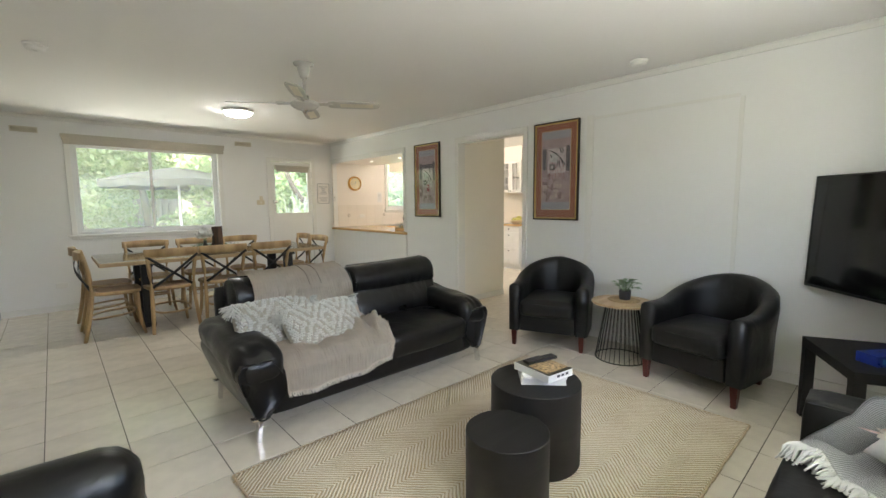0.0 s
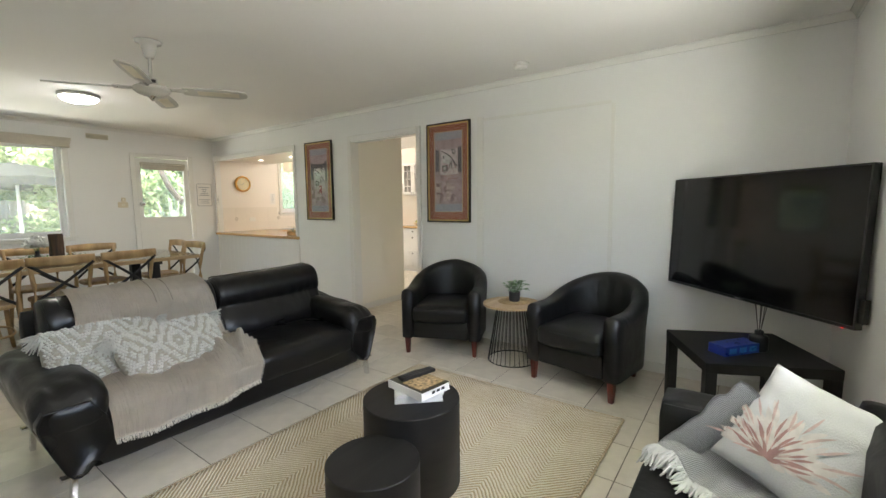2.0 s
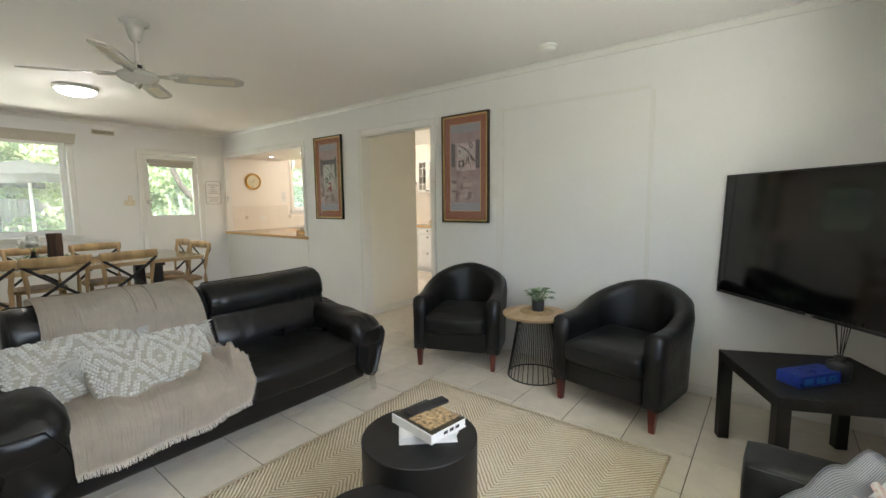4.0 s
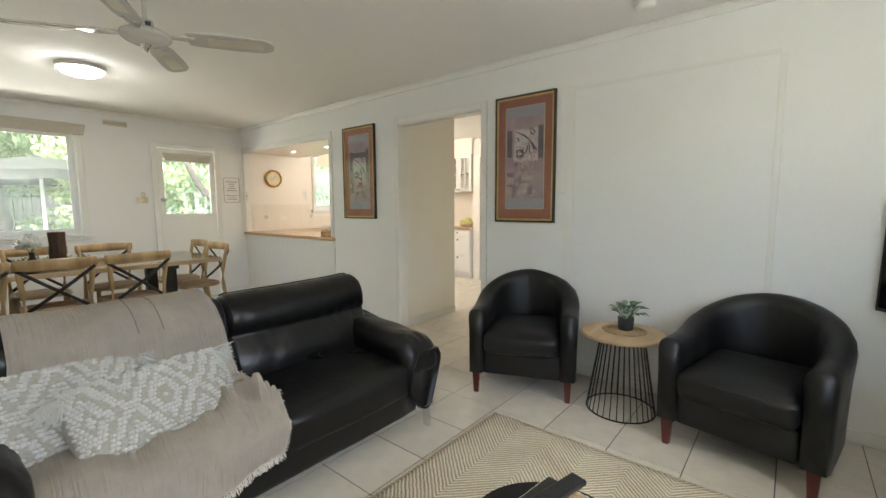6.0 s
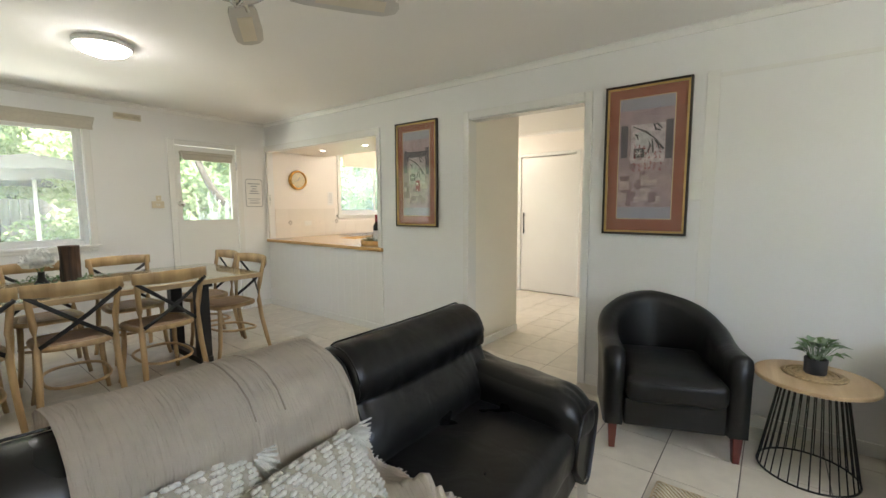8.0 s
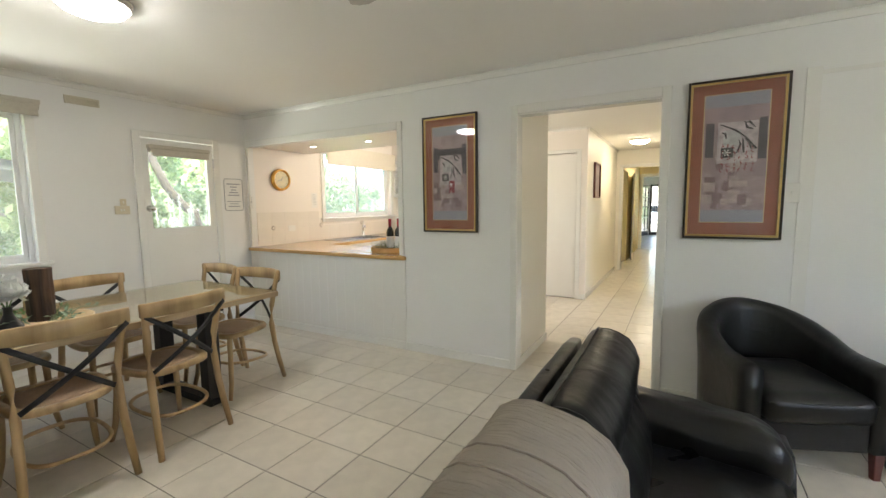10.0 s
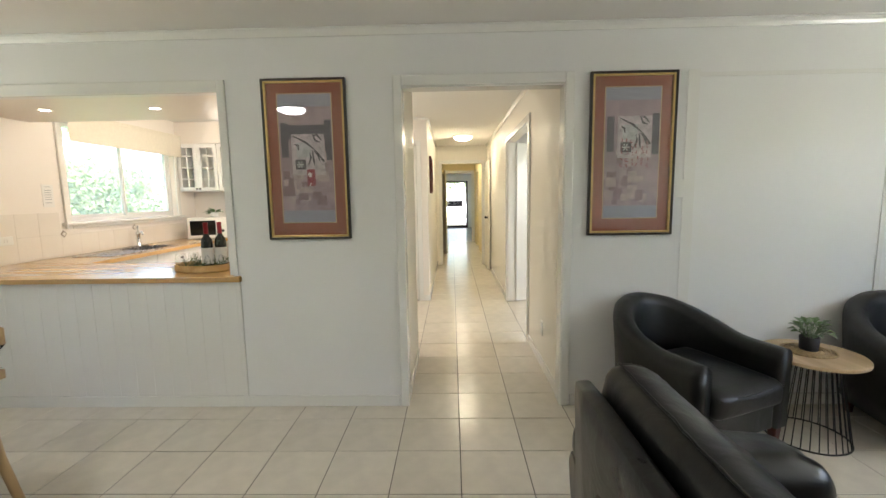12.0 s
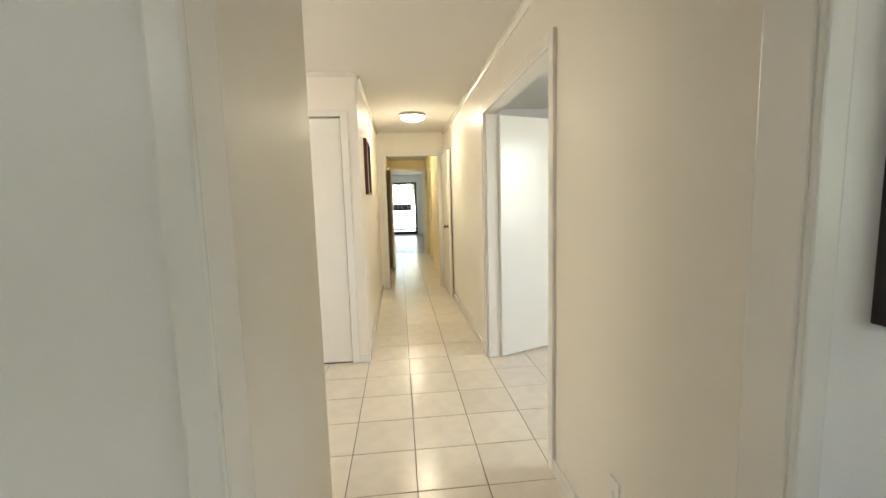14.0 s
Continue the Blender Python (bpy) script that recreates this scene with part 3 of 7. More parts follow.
# cornice: a slim cove at the top of the walls
def cornice(name, p, q, inward, s=0.045):
    p, q, inward = Vector(p), Vector(q), Vector(inward)
    prof = [(0.0, -s), (s * 0.25, -s), (s * 0.45, -s * 0.6), (s * 0.75, -s * 0.3), (s, -s * 0.22), (s, -0.002), (0.0, -0.002)]
    bm = bmesh.new()
    ends = [[bm.verts.new(e + inward * u + Vector((0, 0, H + v))) for u, v in prof] for e in (p, q)]
    for k in range(len(prof)):
        j = (k + 1) % len(prof)
        bm.faces.new((ends[0][k], ends[0][j], ends[1][j], ends[1][k]))
    bm.faces.new(ends[0])
    bm.faces.new(ends[1][::-1])
    return tagged(part(name, bm, M_TRIM), "narrow white painted cornice", "cornice", kind="structure")


cornice("cornice_east", (XR, YS, 0), (XR, YN, 0), (-1, 0, 0))
cornice("cornice_north", (XL, YN, 0), (XR, YN, 0), (0, -1, 0))
cornice("cornice_south", (XL, YS, 0), (XR, YS, 0), (0, 1, 0))
cornice("cornice_west", (XL, YS, 0), (XL, YN, 0), (1, 0, 0))
cornice("cornice_hall_south", (XR + 0.1, HY0, 0), (9.75, HY0, 0), (0, 1, 0), 0.035)
cornice("cornice_hall_north", (KX + 0.1, HY1, 0), (9.75, HY1, 0), (0, -1, 0), 0.03)
cornice("cornice_pantry", (KX, HY1, 0), (KX, 5.13, 0), (-1, 0, 0), 0.03)

# skirting
sk = 0.075
strip("baseboard", "low white skirting board", [
    (XR - 0.012, XR, YS, HY0 - 0.045, 0, sk), (XR - 0.012, XR, HY1 + 0.045, 5.06, 0, sk), (XR - 0.012, XR, 5.06, YN, 0, sk),
    (XL, 2.6, YN - 0.012, YN, 0, sk), (3.49, XR - 0.012, YN - 0.012, YN, 0, sk), (XL, XL + 0.012, YS, YN, 0, sk), (XL, XR, YS, YS + 0.012, 0, sk),
    (XR + 0.1, 5.04, HY0, HY0 + 0.012, 0, sk), (6.69, 9.74, HY0, HY0 + 0.012, 0, sk), (KX + 0.01, 9.74, HY1 - 0.012, HY1, 0, sk),
    (XR + 0.1, 4.71, HY1 - 0.012, HY1, 0, sk), (KX - 0.012, KX, HY1 - 0.01, 4.06, 0, sk)], bevel=0.004)

# architraves round the openings
aw = 0.055
strip("architrave_hall", "white gloss timber architrave round the hall opening", [
    (XR - 0.018, XR, HY0 - 0.035, HY0 + 0.02, 0, 2.12), (XR - 0.018, XR, HY1 - 0.015, HY1 + 0.04, 0, 2.12), (XR - 0.018, XR, HY0 + 0.02, HY1 - 0.015, 2.055, 2.12),
    (XR - 0.002, XR + 0.11, HY0 + 0.012, HY0 + 0.024, 0, 2.06), (XR - 0.002, XR + 0.11, HY1 - 0.014, HY1 - 0.002, 0, 2.06), (XR - 0.002, XR + 0.11, HY0 + 0.024, HY1 - 0.014, 2.046, 2.058)])
strip("architrave_servery", "white gloss timber architrave round the servery opening", [
    (XR - 0.018, XR, 5.055, 5.105, 0.9, 2.115), (XR - 0.018, XR, 5.105, YN - 0.002, 2.04, 2.115), (XR - 0.002, XR + 0.104, 5.085, 5.097, 0.9, 2.045)])
strip("trim_servery_post", "white vertical cover strip under the servery", [(XR - 0.016, XR, 5.045, 5.075, 0, 0.86)])
strip("architrave_side_room", "white architrave round the wide side opening", [
    (5.03, 5.09, HY0 - 0.004, HY0 + 0.018, 0, 2.12), (6.63, 6.69, HY0 - 0.004, HY0 + 0.018, 0, 2.12), (5.09, 6.63, HY0 - 0.004, HY0 + 0.018, 2.06, 2.12),
    (6.615, 6.627, HY0 - 0.104, HY0 - 0.004, 0, 2.06), (5.093, 5.105, HY0 - 0.104, HY0 - 0.004, 0, 2.06)])
strip("architrave_pantry", "white architrave round the pantry door", [
    (KX - 0.016, KX, 4.06, 4.12, 0, 2.11), (KX - 0.016, KX, 4.98, 5.025, 0, 2.11), (KX - 0.016, KX, 4.12, 4.98, 2.06, 2.11)])
strip("architrave_hall_cross", "cream architrave round the inner hall doorway", [
    (9.735, 9.75, 3.0, 3.06, 0, 2.11), (9.735, 9.75, 3.86, 3.92, 0, 2.11), (9.735, 9.75, 3.06, 3.86, 2.05, 2.11)])
strip("architrave_hall_end", "white architrave round the end doorway", [
    (14.18, 14.2, 2.97, 3.05, 0, 2.18), (14.18, 14.2, 3.82, 3.90, 0, 2.18), (14.18, 14.2, 3.05, 3.82, 2.1, 2.18)])
# closed-off doorway on the living room wall
strip("trim_blocked_doorway", "white cover strips round a blocked wide doorway", [
    (XR - 0.005, XR, 2.165, 2.235, 0, 2.12), (XR - 0.006, XR, 0.985, 1.015, 0, 2.075), (XR - 0.005, XR, 1.015, 2.165, 2.075, 2.10)], bevel=0.002)
strip("trim_wall_corner", "narrow white cover strip in the wall corner", [(XR - 0.012, XR, YN - 0.05, YN - 0.012, 0.9, 2.05)], bevel=0.004)

# floor: grout bed, timber beyond the hall
tagged(part("floor", bx(XL - 0.1, 14.2, YS - 0.1, YN + 0.14, -0.1, -0.004), M_GROUT), "grey-brown grout bed of the tiled floor", "floor", kind="structure")
tagged(part("floor_entry", bx(14.2, 20.5, 2.0, 5.0, -0.1, 0.0), M_TIMBER_FLOOR), "grey-brown timber entry floor", "floor", kind="structure")


# ---- openings: windows, doors ----
def pane(parent, x0, x1, y0, y1, z0, z1, name="pane", material=M_GLASS):
    o = part(name, bx(x0, x1, y0, y1, z0, z1), material, parent)
    o.visible_shadow = False
    return o


def sliding_window(name, label, x0, x1, z0, z1, y, sill, glazing, mull=0.5):
    """An aluminium slider in a north wall, with timber surround inside."""
    w = thing(name, label, "window", kind="structure")
    bm = bmesh.new()
    f = 0.06
    for b in ((x0 - f, x0, z0 - f, z1 + f), (x1, x1 + f, z0 - f, z1 + f), (x0, x1, z1, z1 + f), (x0, x1, z0 - f, z0)):
        box(bm, b[0], b[1], y - 0.022, y + 0.0, b[2], b[3], bevel=0.006)
    part("architrave", bm, M_TRIM, w)
    bm = bmesh.new()
    t = 0.035
    for b in ((x0, x0 + t, z0, z1), (x1 - t, x1, z0, z1), (x0 + t, x1 - t, z1 - t, z1), (x0 + t, x1 - t, z0, z0 + t)):
        box(bm, b[0], b[1], y + 0.05, y + 0.13, b[2], b[3], bevel=0.004)
    part("window_frame", bm, M_ALU, w)
    xm = x0 + (x1 - x0) * mull
    for k, (a, b, yy) in enumerate(((x0 + t, xm + 0.02, y + 0.085), (xm - 0.02, x1 - t, y + 0.06))):
        bm = bmesh.new()
        s = 0.03
        for c in ((a, a + s, z0 + t, z1 - t), (b - s, b, z0 + t, z1 - t), (a + s, b - s, z1 - t - s, z1 - t), (a + s, b - s, z0 + t, z0 + t + s)):
            box(bm, c[0], c[1], yy, yy + 0.02, c[2], c[3], bevel=0.003)
        sash = part("sash", bm, M_ALU, w)
        pane(sash, a + s, b - s, yy + 0.008, yy + 0.012, z0 + t + s, z1 - t - s, material=glazing)
        if k == 0:
            part("latch", bx(b - 0.024, b - 0.006, yy - 0.02, yy - 0.002, (z0 + z1) / 2 - 0.03, (z0 + z1) / 2 + 0.03, 0.004), M_BLACKPLASTIC, sash, "black latch")
    part("window_sill", bx(x0 - 0.09, x1 + 0.09, y - sill, y + 0.05, z0 - 0.028, z0 - 0.002, 0.006), M_TRIM, w)
    return w


sliding_window("window_1", "white aluminium sliding window with timber surround", WIN[0], WIN[1], WIN[2], WIN[3], YN, 0.035, M_FAINTHAZEGLASS)
sliding_window("window_2", "white aluminium kitchen sliding window", KWIN[0], KWIN[1], KWIN[2], KWIN[3], YN, 0.05, M_HAZYGLASS)
sw = thing("window_3", "large window behind the second sofa", "window", kind="structure")
bm = bmesh.new()
for b in ((0.15, 0.20, 1.02, 2.12), (2.40, 2.45, 1.02, 2.12), (0.20, 2.40, 2.07, 2.12), (0.20, 2.40, 1.02, 1.07), (1.27, 1.33, 1.07, 2.07)):
    box(bm, b[0], b[1], YS - 0.09, YS - 0.04, b[2], b[3], bevel=0.004)
part("window_frame", bm, M_ALU, sw)
pane(sw, 0.20, 2.40, YS - 0.07, YS - 0.066, 1.07, 2.07)


def roller_blind(name, label, x0, x1, z, drop, y, material=M_BLIND, depth=0.06):
    b = thing(name, label, "blind", pose(0, 0, 0))
    part("pelmet", bx(x0, x1, y - depth, y, z, z + 0.035, 0.006), material, b)
    part("roll", lathe([(0.0, x0 + 0.01), (0.028, x0 + 0.01), (0.028, x1 - 0.01), (0.0, x1 - 0.01)], 14), material, b, smooth=False, m=Matrix(((0, 0, 1, 0), (0, 1, 0, y - depth * 0.55), (-1, 0, 0, z - 0.012), (0, 0, 0, 1))))
    part("fabric", bx(x0 + 0.02, x1 - 0.02, y - depth * 0.55 - 0.028, y - depth * 0.55 - 0.026, z - drop, z - 0.012), material, b)
    part("hem_bar", bx(x0 + 0.02, x1 - 0.02, y - depth * 0.55 - 0.034, y - depth * 0.55 - 0.02, z - drop - 0.02, z - drop, 0.004), material, b)
    return b


roller_blind("roller_blind", "beige roller blind rolled up above the dining window", 0.14, 1.99, 2.165, 0.07, YN - 0.024)
kb = roller_blind("roller_blind", "cream roller blind drawn a little down the kitchen window", 5.0, 6.66, 2.185, 0.22, YN - 0.024, mat("cream_blind", (0.76, 0.71, 0.60), 0.85, var=0.04, scale=30))

d1 = thing("door_1", "white timber back door with half glazing", "door", kind="structure")
bm = bmesh.new()
dx0, dx1, dy = 2.70, 3.39, YN - 0.01
gx0, gx1, gz0, gz1 = 2.755, 3.325, 1.17, 1.93
box(bm, dx0, gx0, dy, dy + 0.04, 0.005, 2.02)
box(bm, gx1, dx1, dy, dy + 0.04, 0.005, 2.02)
box(bm, gx0, gx1, dy, dy + 0.04, 0.005, gz0)
box(bm, gx0, gx1, dy, dy + 0.04, gz1, 2.02)
bmesh.ops.remove_doubles(bm, verts=bm.verts, dist=0.0005)
leaf1 = part("door_leaf", bm, M_TRIM, d1)
pane(leaf1, gx0, gx1, dy + 0.018, dy + 0.022, gz0, gz1, material=M_FAINTHAZEGLASS)
bm = bmesh.new()
for b in ((2.63, 2.695, 0, 2.085), (3.395, 3.46, 0, 2.085), (2.695, 3.395, 2.025, 2.085)):
    box(bm, b[0], b[1], YN - 0.022, YN + 0.0, b[2], b[3], bevel=0.006)
part("door_frame", bm, M_TRIM, d1)
part("door_knob", lathe([(0.0, 0.0), (0.03, 0.0), (0.03, 0.006), (0.012, 0.01), (0.012, 0.035), (0.026, 0.045), (0.03, 0.06), (0.024, 0.074), (0.0, 0.078)], 20), M_CHROME, leaf1, "chrome knob", True, Matrix.Translation((2.735, dy, 1.36)) @ pose(0, 0, 0, 90))
part("hinge", bx(3.385, 3.4, dy - 0.012, dy, 1.78, 1.88, 0.003), M_STEEL, leaf1)
db = roller_blind("roller_blind", "beige roller blind rolled up on the back door", 2.745, 3.335, 1.925, 0.05, dy - 0.002, depth=0.05)

d2 = thing("door_2", "white flush door standing open into the side room", "door", pose(6.61, 2.84, 0, 0, 0, -68), kind="structure")
part("door_leaf", bx(0, 0.82, -0.02, 0.018, 0.012, 2.045, 0.003), M_TRIM, d2)
d3 = thing("door_3", "white flush pantry door with black bar handle", "door", kind="structure")
pl = part("door_leaf", bx(KX + 0.004, KX + 0.04, 4.125, 4.975, 0.01, 2.05, 0.003), M_TRIM, d3)
bm = tube(bmesh.new(), [(KX - 0.035, 4.915, 0.90), (KX - 0.035, 4.915, 1.22)], 0.011, 10)
for z in (0.94, 1.18):
    tube(bm, [(KX + 0.006, 4.915, z), (KX - 0.035, 4.915, z)], 0.008, 8)
part("handle", bm, M_IRON, pl, "black bar handle")
d4 = thing("door_4", "cream flush door folded back against the hall wall", "door", pose(9.72, 2.99, 0, 0, 0, 180.3), kind="structure")
l4 = part("door_leaf", bx(0, 0.82, -0.018, 0.018, 0.012, 2.04, 0.003), M_HALLWALL, d4)
for s in (-1,):
    part("door_knob", lathe([(0.0, 0.0), (0.028, 0.0), (0.028, 0.005), (0.011, 0.009), (0.011, 0.03), (0.026, 0.042), (0.026, 0.055), (0.0, 0.064)], 18), M_IRON, l4, "dark knob", True, Matrix.Translation((0.76, 0.018 * s, 1.0)) @ pose(0, 0, 0, -90 * s))
d5 = thing("door_5", "cream flush door standing open in the inner hall", "door", pose(12.2, 3.9, 0, 0, 0, 187), kind="structure")
part("door_leaf", bx(0, 0.8, -0.018, 0.018, 0.012, 2.04, 0.003), M_HALLWALL, d5)
d6 = thing("door_6", "black framed glazed entry door", "door", kind="structure")
bm = bmesh.new()
for b in ((2.95, 3.03, 0.0, 2.1), (3.90, 3.98, 0, 2.1), (3.03, 3.90, 2.02, 2.1), (3.03, 3.90, 0.0, 0.12)):
    box(bm, 20.41, 20.47, b[0], b[1], b[2], b[3], bevel=0.004)
part("door_frame", bm, M_BLACKPLASTIC, d6)
pane(d6, 20.43, 20.436, 3.03, 3.90, 0.12, 2.02)
d7 = thing("door_7", "dark framed panelled door leaf standing open in the entry", "door", pose(20.3, 4.02, 0, 0, 0, 165), kind="structure")
bm = bmesh.new()
for a, b, c, d in ((0, 0.07, 0, 2.05), (0.73, 0.8, 0, 2.05), (0.07, 0.73, 1.97, 2.05), (0.07, 0.73, 0, 0.2), (0.07, 0.73, 0.72, 0.78), (0.07, 0.73, 1.15, 1.2), (0.07, 0.73, 1.55, 1.6), (0.37, 0.42, 0.2, 1.97)):
    box(bm, a, b, -0.018, 0.018, c, d)
part("door_leaf", bm, M_BLACKPLASTIC, d7)
pane(d7, 0.07, 0.73, -0.002, 0.002, 0.2, 1.97)


# ---- ceiling and wall fittings ----
def ceiling_lamp(name, label, x, y, r, material, z=H):
    t = thing(name, label, "ceiling light", pose(x, y, z))
    part("base_ring", lathe([(0.0, -0.001), (r, -0.001), (r, -0.02), (r * 0.985, -0.032), (r * 0.90, -0.034), (r * 0.9, -0.02), (0, -0.02)], 48), M_PLASTIC, t, smooth=True)
    part("diffuser", lathe([(r * 0.89, -0.03), (r * 0.88, -0.04), (r * 0.78, -0.058), (r * 0.55, -0.074), (r * 0.28, -0.082), (0, -0.084)], 48), material, t, "glowing opal diffuser", True)
    return t


ceiling_lamp("ceiling_light", "round flush opal ceiling light, switched on", 1.66, 5.42, 0.165, M_BULB)
ceiling_lamp("ceiling_light", "round flush hall ceiling light glowing warm", 8.35, 3.47, 0.16, M_WARMBULB)
ceiling_lamp("ceiling_light", "round flush inner hall ceiling light glowing warm", 12.0, 3.45, 0.16, M_WARMBULB)
for x, y in ((4.3, 5.85), (4.28, 6.66)):
    t = thing("downlight", "small round recessed downlight, switched on", "downlight", pose(x, y, 2.065), group="downlights over the bench")
    part("rim", lathe([(0.046, -0.0), (0.046, -0.004), (0.034, -0.004), (0.034, 0.0)], 28), M_PLASTIC, t, smooth=True)
    part("lens", lathe([(0.034, -0.002), (0.0, -0.002)], 28), M_DOWNBULB, t, "glowing lens")
# soft fill lamp added in mid-kitchen, apart from the two downlights
lamp("kitchen_fill", "POINT", KITCHEN_FILL, pose(5.4, 5.7, 2.2), (1.0, 0.87, 0.72), r=0.45)


def smoke_alarm(x, y):
    t = thing("smoke_alarm", "round white plastic smoke alarm on the ceiling", "smoke alarm", pose(x, y, H), group="smoke alarms")
    part("base", lathe([(0, -0.001), (0.066, -0.001), (0.066, -0.012), (0.058, -0.016), (0, -0.016)], 36), M_PLASTIC, t, smooth=False)
    part("cover", lathe([(0.055, -0.016), (0.055, -0.03), (0.046, -0.04), (0.02, -0.043), (0, -0.043)], 36), M_PLASTIC, t, smooth=True)
    part("test_button", lathe([(0.012, -0.042), (0.012, -0.047), (0, -0.047)], 16), M_PLASTIC, t)
    return t


smoke_alarm(3.46, 1.625)
smoke_alarm(0.0, 4.2)


def ceiling_fan(x, y, turn):
    t = thing("ceiling_fan", "white four-blade ceiling fan with rattan inlays at rest", "ceiling fan", pose(x, y, 0))
    part("canopy", lathe([(0.0, H - 0.001), (0.078, H - 0.001), (0.076, H - 0.010), (0.05, H - 0.016), (0.044, H - 0.05), (0.030, H - 0.10), (0.024, H - 0.108), (0, H - 0.108)], 28), M_FAN, t, smooth=True)
    part("rod", lathe([(0.011, H - 0.105), (0.011, 2.16)], 12), M_FAN, t, smooth=True)
    part("motor", lathe([(0, 2.165), (0.030, 2.163), (0.034, 2.15), (0.036, 2.122), (0.085, 2.112), (0.106, 2.100), (0.110, 2.088), (0.106, 2.078), (0.098, 2.076), (0.092, 2.066), (0.06, 2.052), (0.03, 2.046), (0, 2.045)], 36), M_FAN, t, smooth=True)
    part("finial", lathe([(0.03, 2.047), (0.024, 2.035), (0.01, 2.022), (0, 2.012)], 16), M_CHROME, t, "small brass-coloured finial", True)
    part("pull_vent", bx(-0.012, 0.012, -0.042, -0.030, 2.13, 2.15, 0.003), M_BLACKPLASTIC, t)
    for k in range(4):
        m = pose(0, 0, 2.095, 0, 0, turn + 90 * k)
        bm = tube(bmesh.new(), [(0.10, 0, 0), (0.16, 0.018, 0), (0.215, 0.02, 0.0)], 0.008, 8)
        tube(bm, [(0.10, 0, 0), (0.16, -0.018, 0), (0.215, -0.02, 0.0)], 0.008, 8)
        part("bracket", bm, M_FAN, t, smooth=True, m=m)
        outline = [(0.18, -0.045), (0.23, -0.055), (0.42, -0.062), (0.53, -0.058), (0.575, -0.035), (0.585, 0), (0.575, 0.035), (0.53, 0.058), (0.42, 0.062), (0.23, 0.055), (0.18, 0.045)]
        bm = bmesh.new()
        lo = [bm.verts.new((u, v, -0.004)) for u, v in outline]
        hi = [bm.verts.new((u, v, 0.004)) for u, v in outline]
        bm.faces.new(lo[::-1])
        bm.faces.new(hi)
        for j in range(len(outline)):
            bm.faces.new((lo[j], lo[(j + 1) % len(lo)], hi[(j + 1) % len(hi)], hi[j]))
        bl = part("blade", bm, M_FAN, t, m=m @ pose(0, 0, 0, -12))
        part("inlay", bx(0.27, 0.53, -0.030, 0.030, -0.0065, -0.0045, 0.0005), M_VENT, bl, "tan woven inlay")
    return t


ceiling_fan(1.53, 3.40, -33)


def wall_vent(x0, x1, z0, z1):
    t = thing("wall_vent", "small cream slatted vent high on the wall", "vent", group="vents over the dining wall")
    bm = bmesh.new()
    y = YN
    for b in ((x0, x0 + 0.012, z0, z1), (x1 - 0.012, x1, z0, z1), (x0 + 0.012, x1 - 0.012, z1 - 0.012, z1), (x0 + 0.012, x1 - 0.012, z0, z0 + 0.012)):
        box(bm, b[0], b[1], y - 0.012, y, b[2], b[3], bevel=0.002)
    part("frame", bm, M_VENT, t)
    # dark sheet puts the shade behind the slats into colour
    part("backing", bx(x0 + 0.012, x1 - 0.012, y - 0.003, y, z0 + 0.012, z1 - 0.012), M_SHADOWGAP, t)
    n = 5
    for k in range(n):
        z = z0 + 0.012 + (k + 0.5) * (z1 - z0 - 0.024) / n
        part("slat", bx(x0 + 0.012, x1 - 0.012, -0.006, 0.006, -0.0015, 0.0015), M_VENT, t, m=Matrix.Translation((0, y - 0.008, z)) @ pose(0, 0, 0, 35))


wall_vent(2.165, 2.405, 2.228, 2.292)
wall_vent(-0.295, -0.055, 2.19, 2.255)


def switch_plate(name, label, m, n=1, w=0.072, h=0.115):
    """A wall plate facing local -y."""
    t = thing(name, label, "switch", m)
    part("plate", bx(-w / 2, w / 2, -0.009, 0, -h / 2, h / 2, 0.004), M_CREAMPLASTIC if label.startswith("cream") else M_PLASTIC, t)
    for k in range(n):
        part("rocker", bx(-0.006 + (k - (n - 1) / 2) * 0.022, 0.006 + (k - (n - 1) / 2) * 0.022, -0.013, -0.008, -0.01, 0.01, 0.002), M_PLASTIC, t)
    return t


switch_plate("light_switch", "cream plastic double light switch beside the back door", pose(2.51, YN, 1.35), 2, 0.12, 0.075)
switch_plate("light_switch", "cream plastic switch on the wall above the double switch", pose(2.52, YN, 1.42), 1, 0.05, 0.06)
switch_plate("light_switch", "white plastic light switch beside the framed print", pose(XR, 2.262, 1.41, 0, 0, -90), 1, 0.075, 0.115)
switch_plate("power_point", "white plastic power outlet low on the dining wall", pose(0.02, YN, 0.32), 2, 0.115, 0.07)
switch_plate("power_point", "white plastic power outlet over the kitchen bench", pose(4.41, YN - 0.008, 1.085), 2, 0.115, 0.07)
switch_plate("power_point", "white plastic blank plate low on the hall wall", pose(4.45, HY0, 0.32, 0, 0, 180), 1, 0.07, 0.115)
switch_plate("light_switch", "white plastic light switch beside the inner doorway", pose(9.1, HY1, 1.15), 1, 0.07, 0.11)


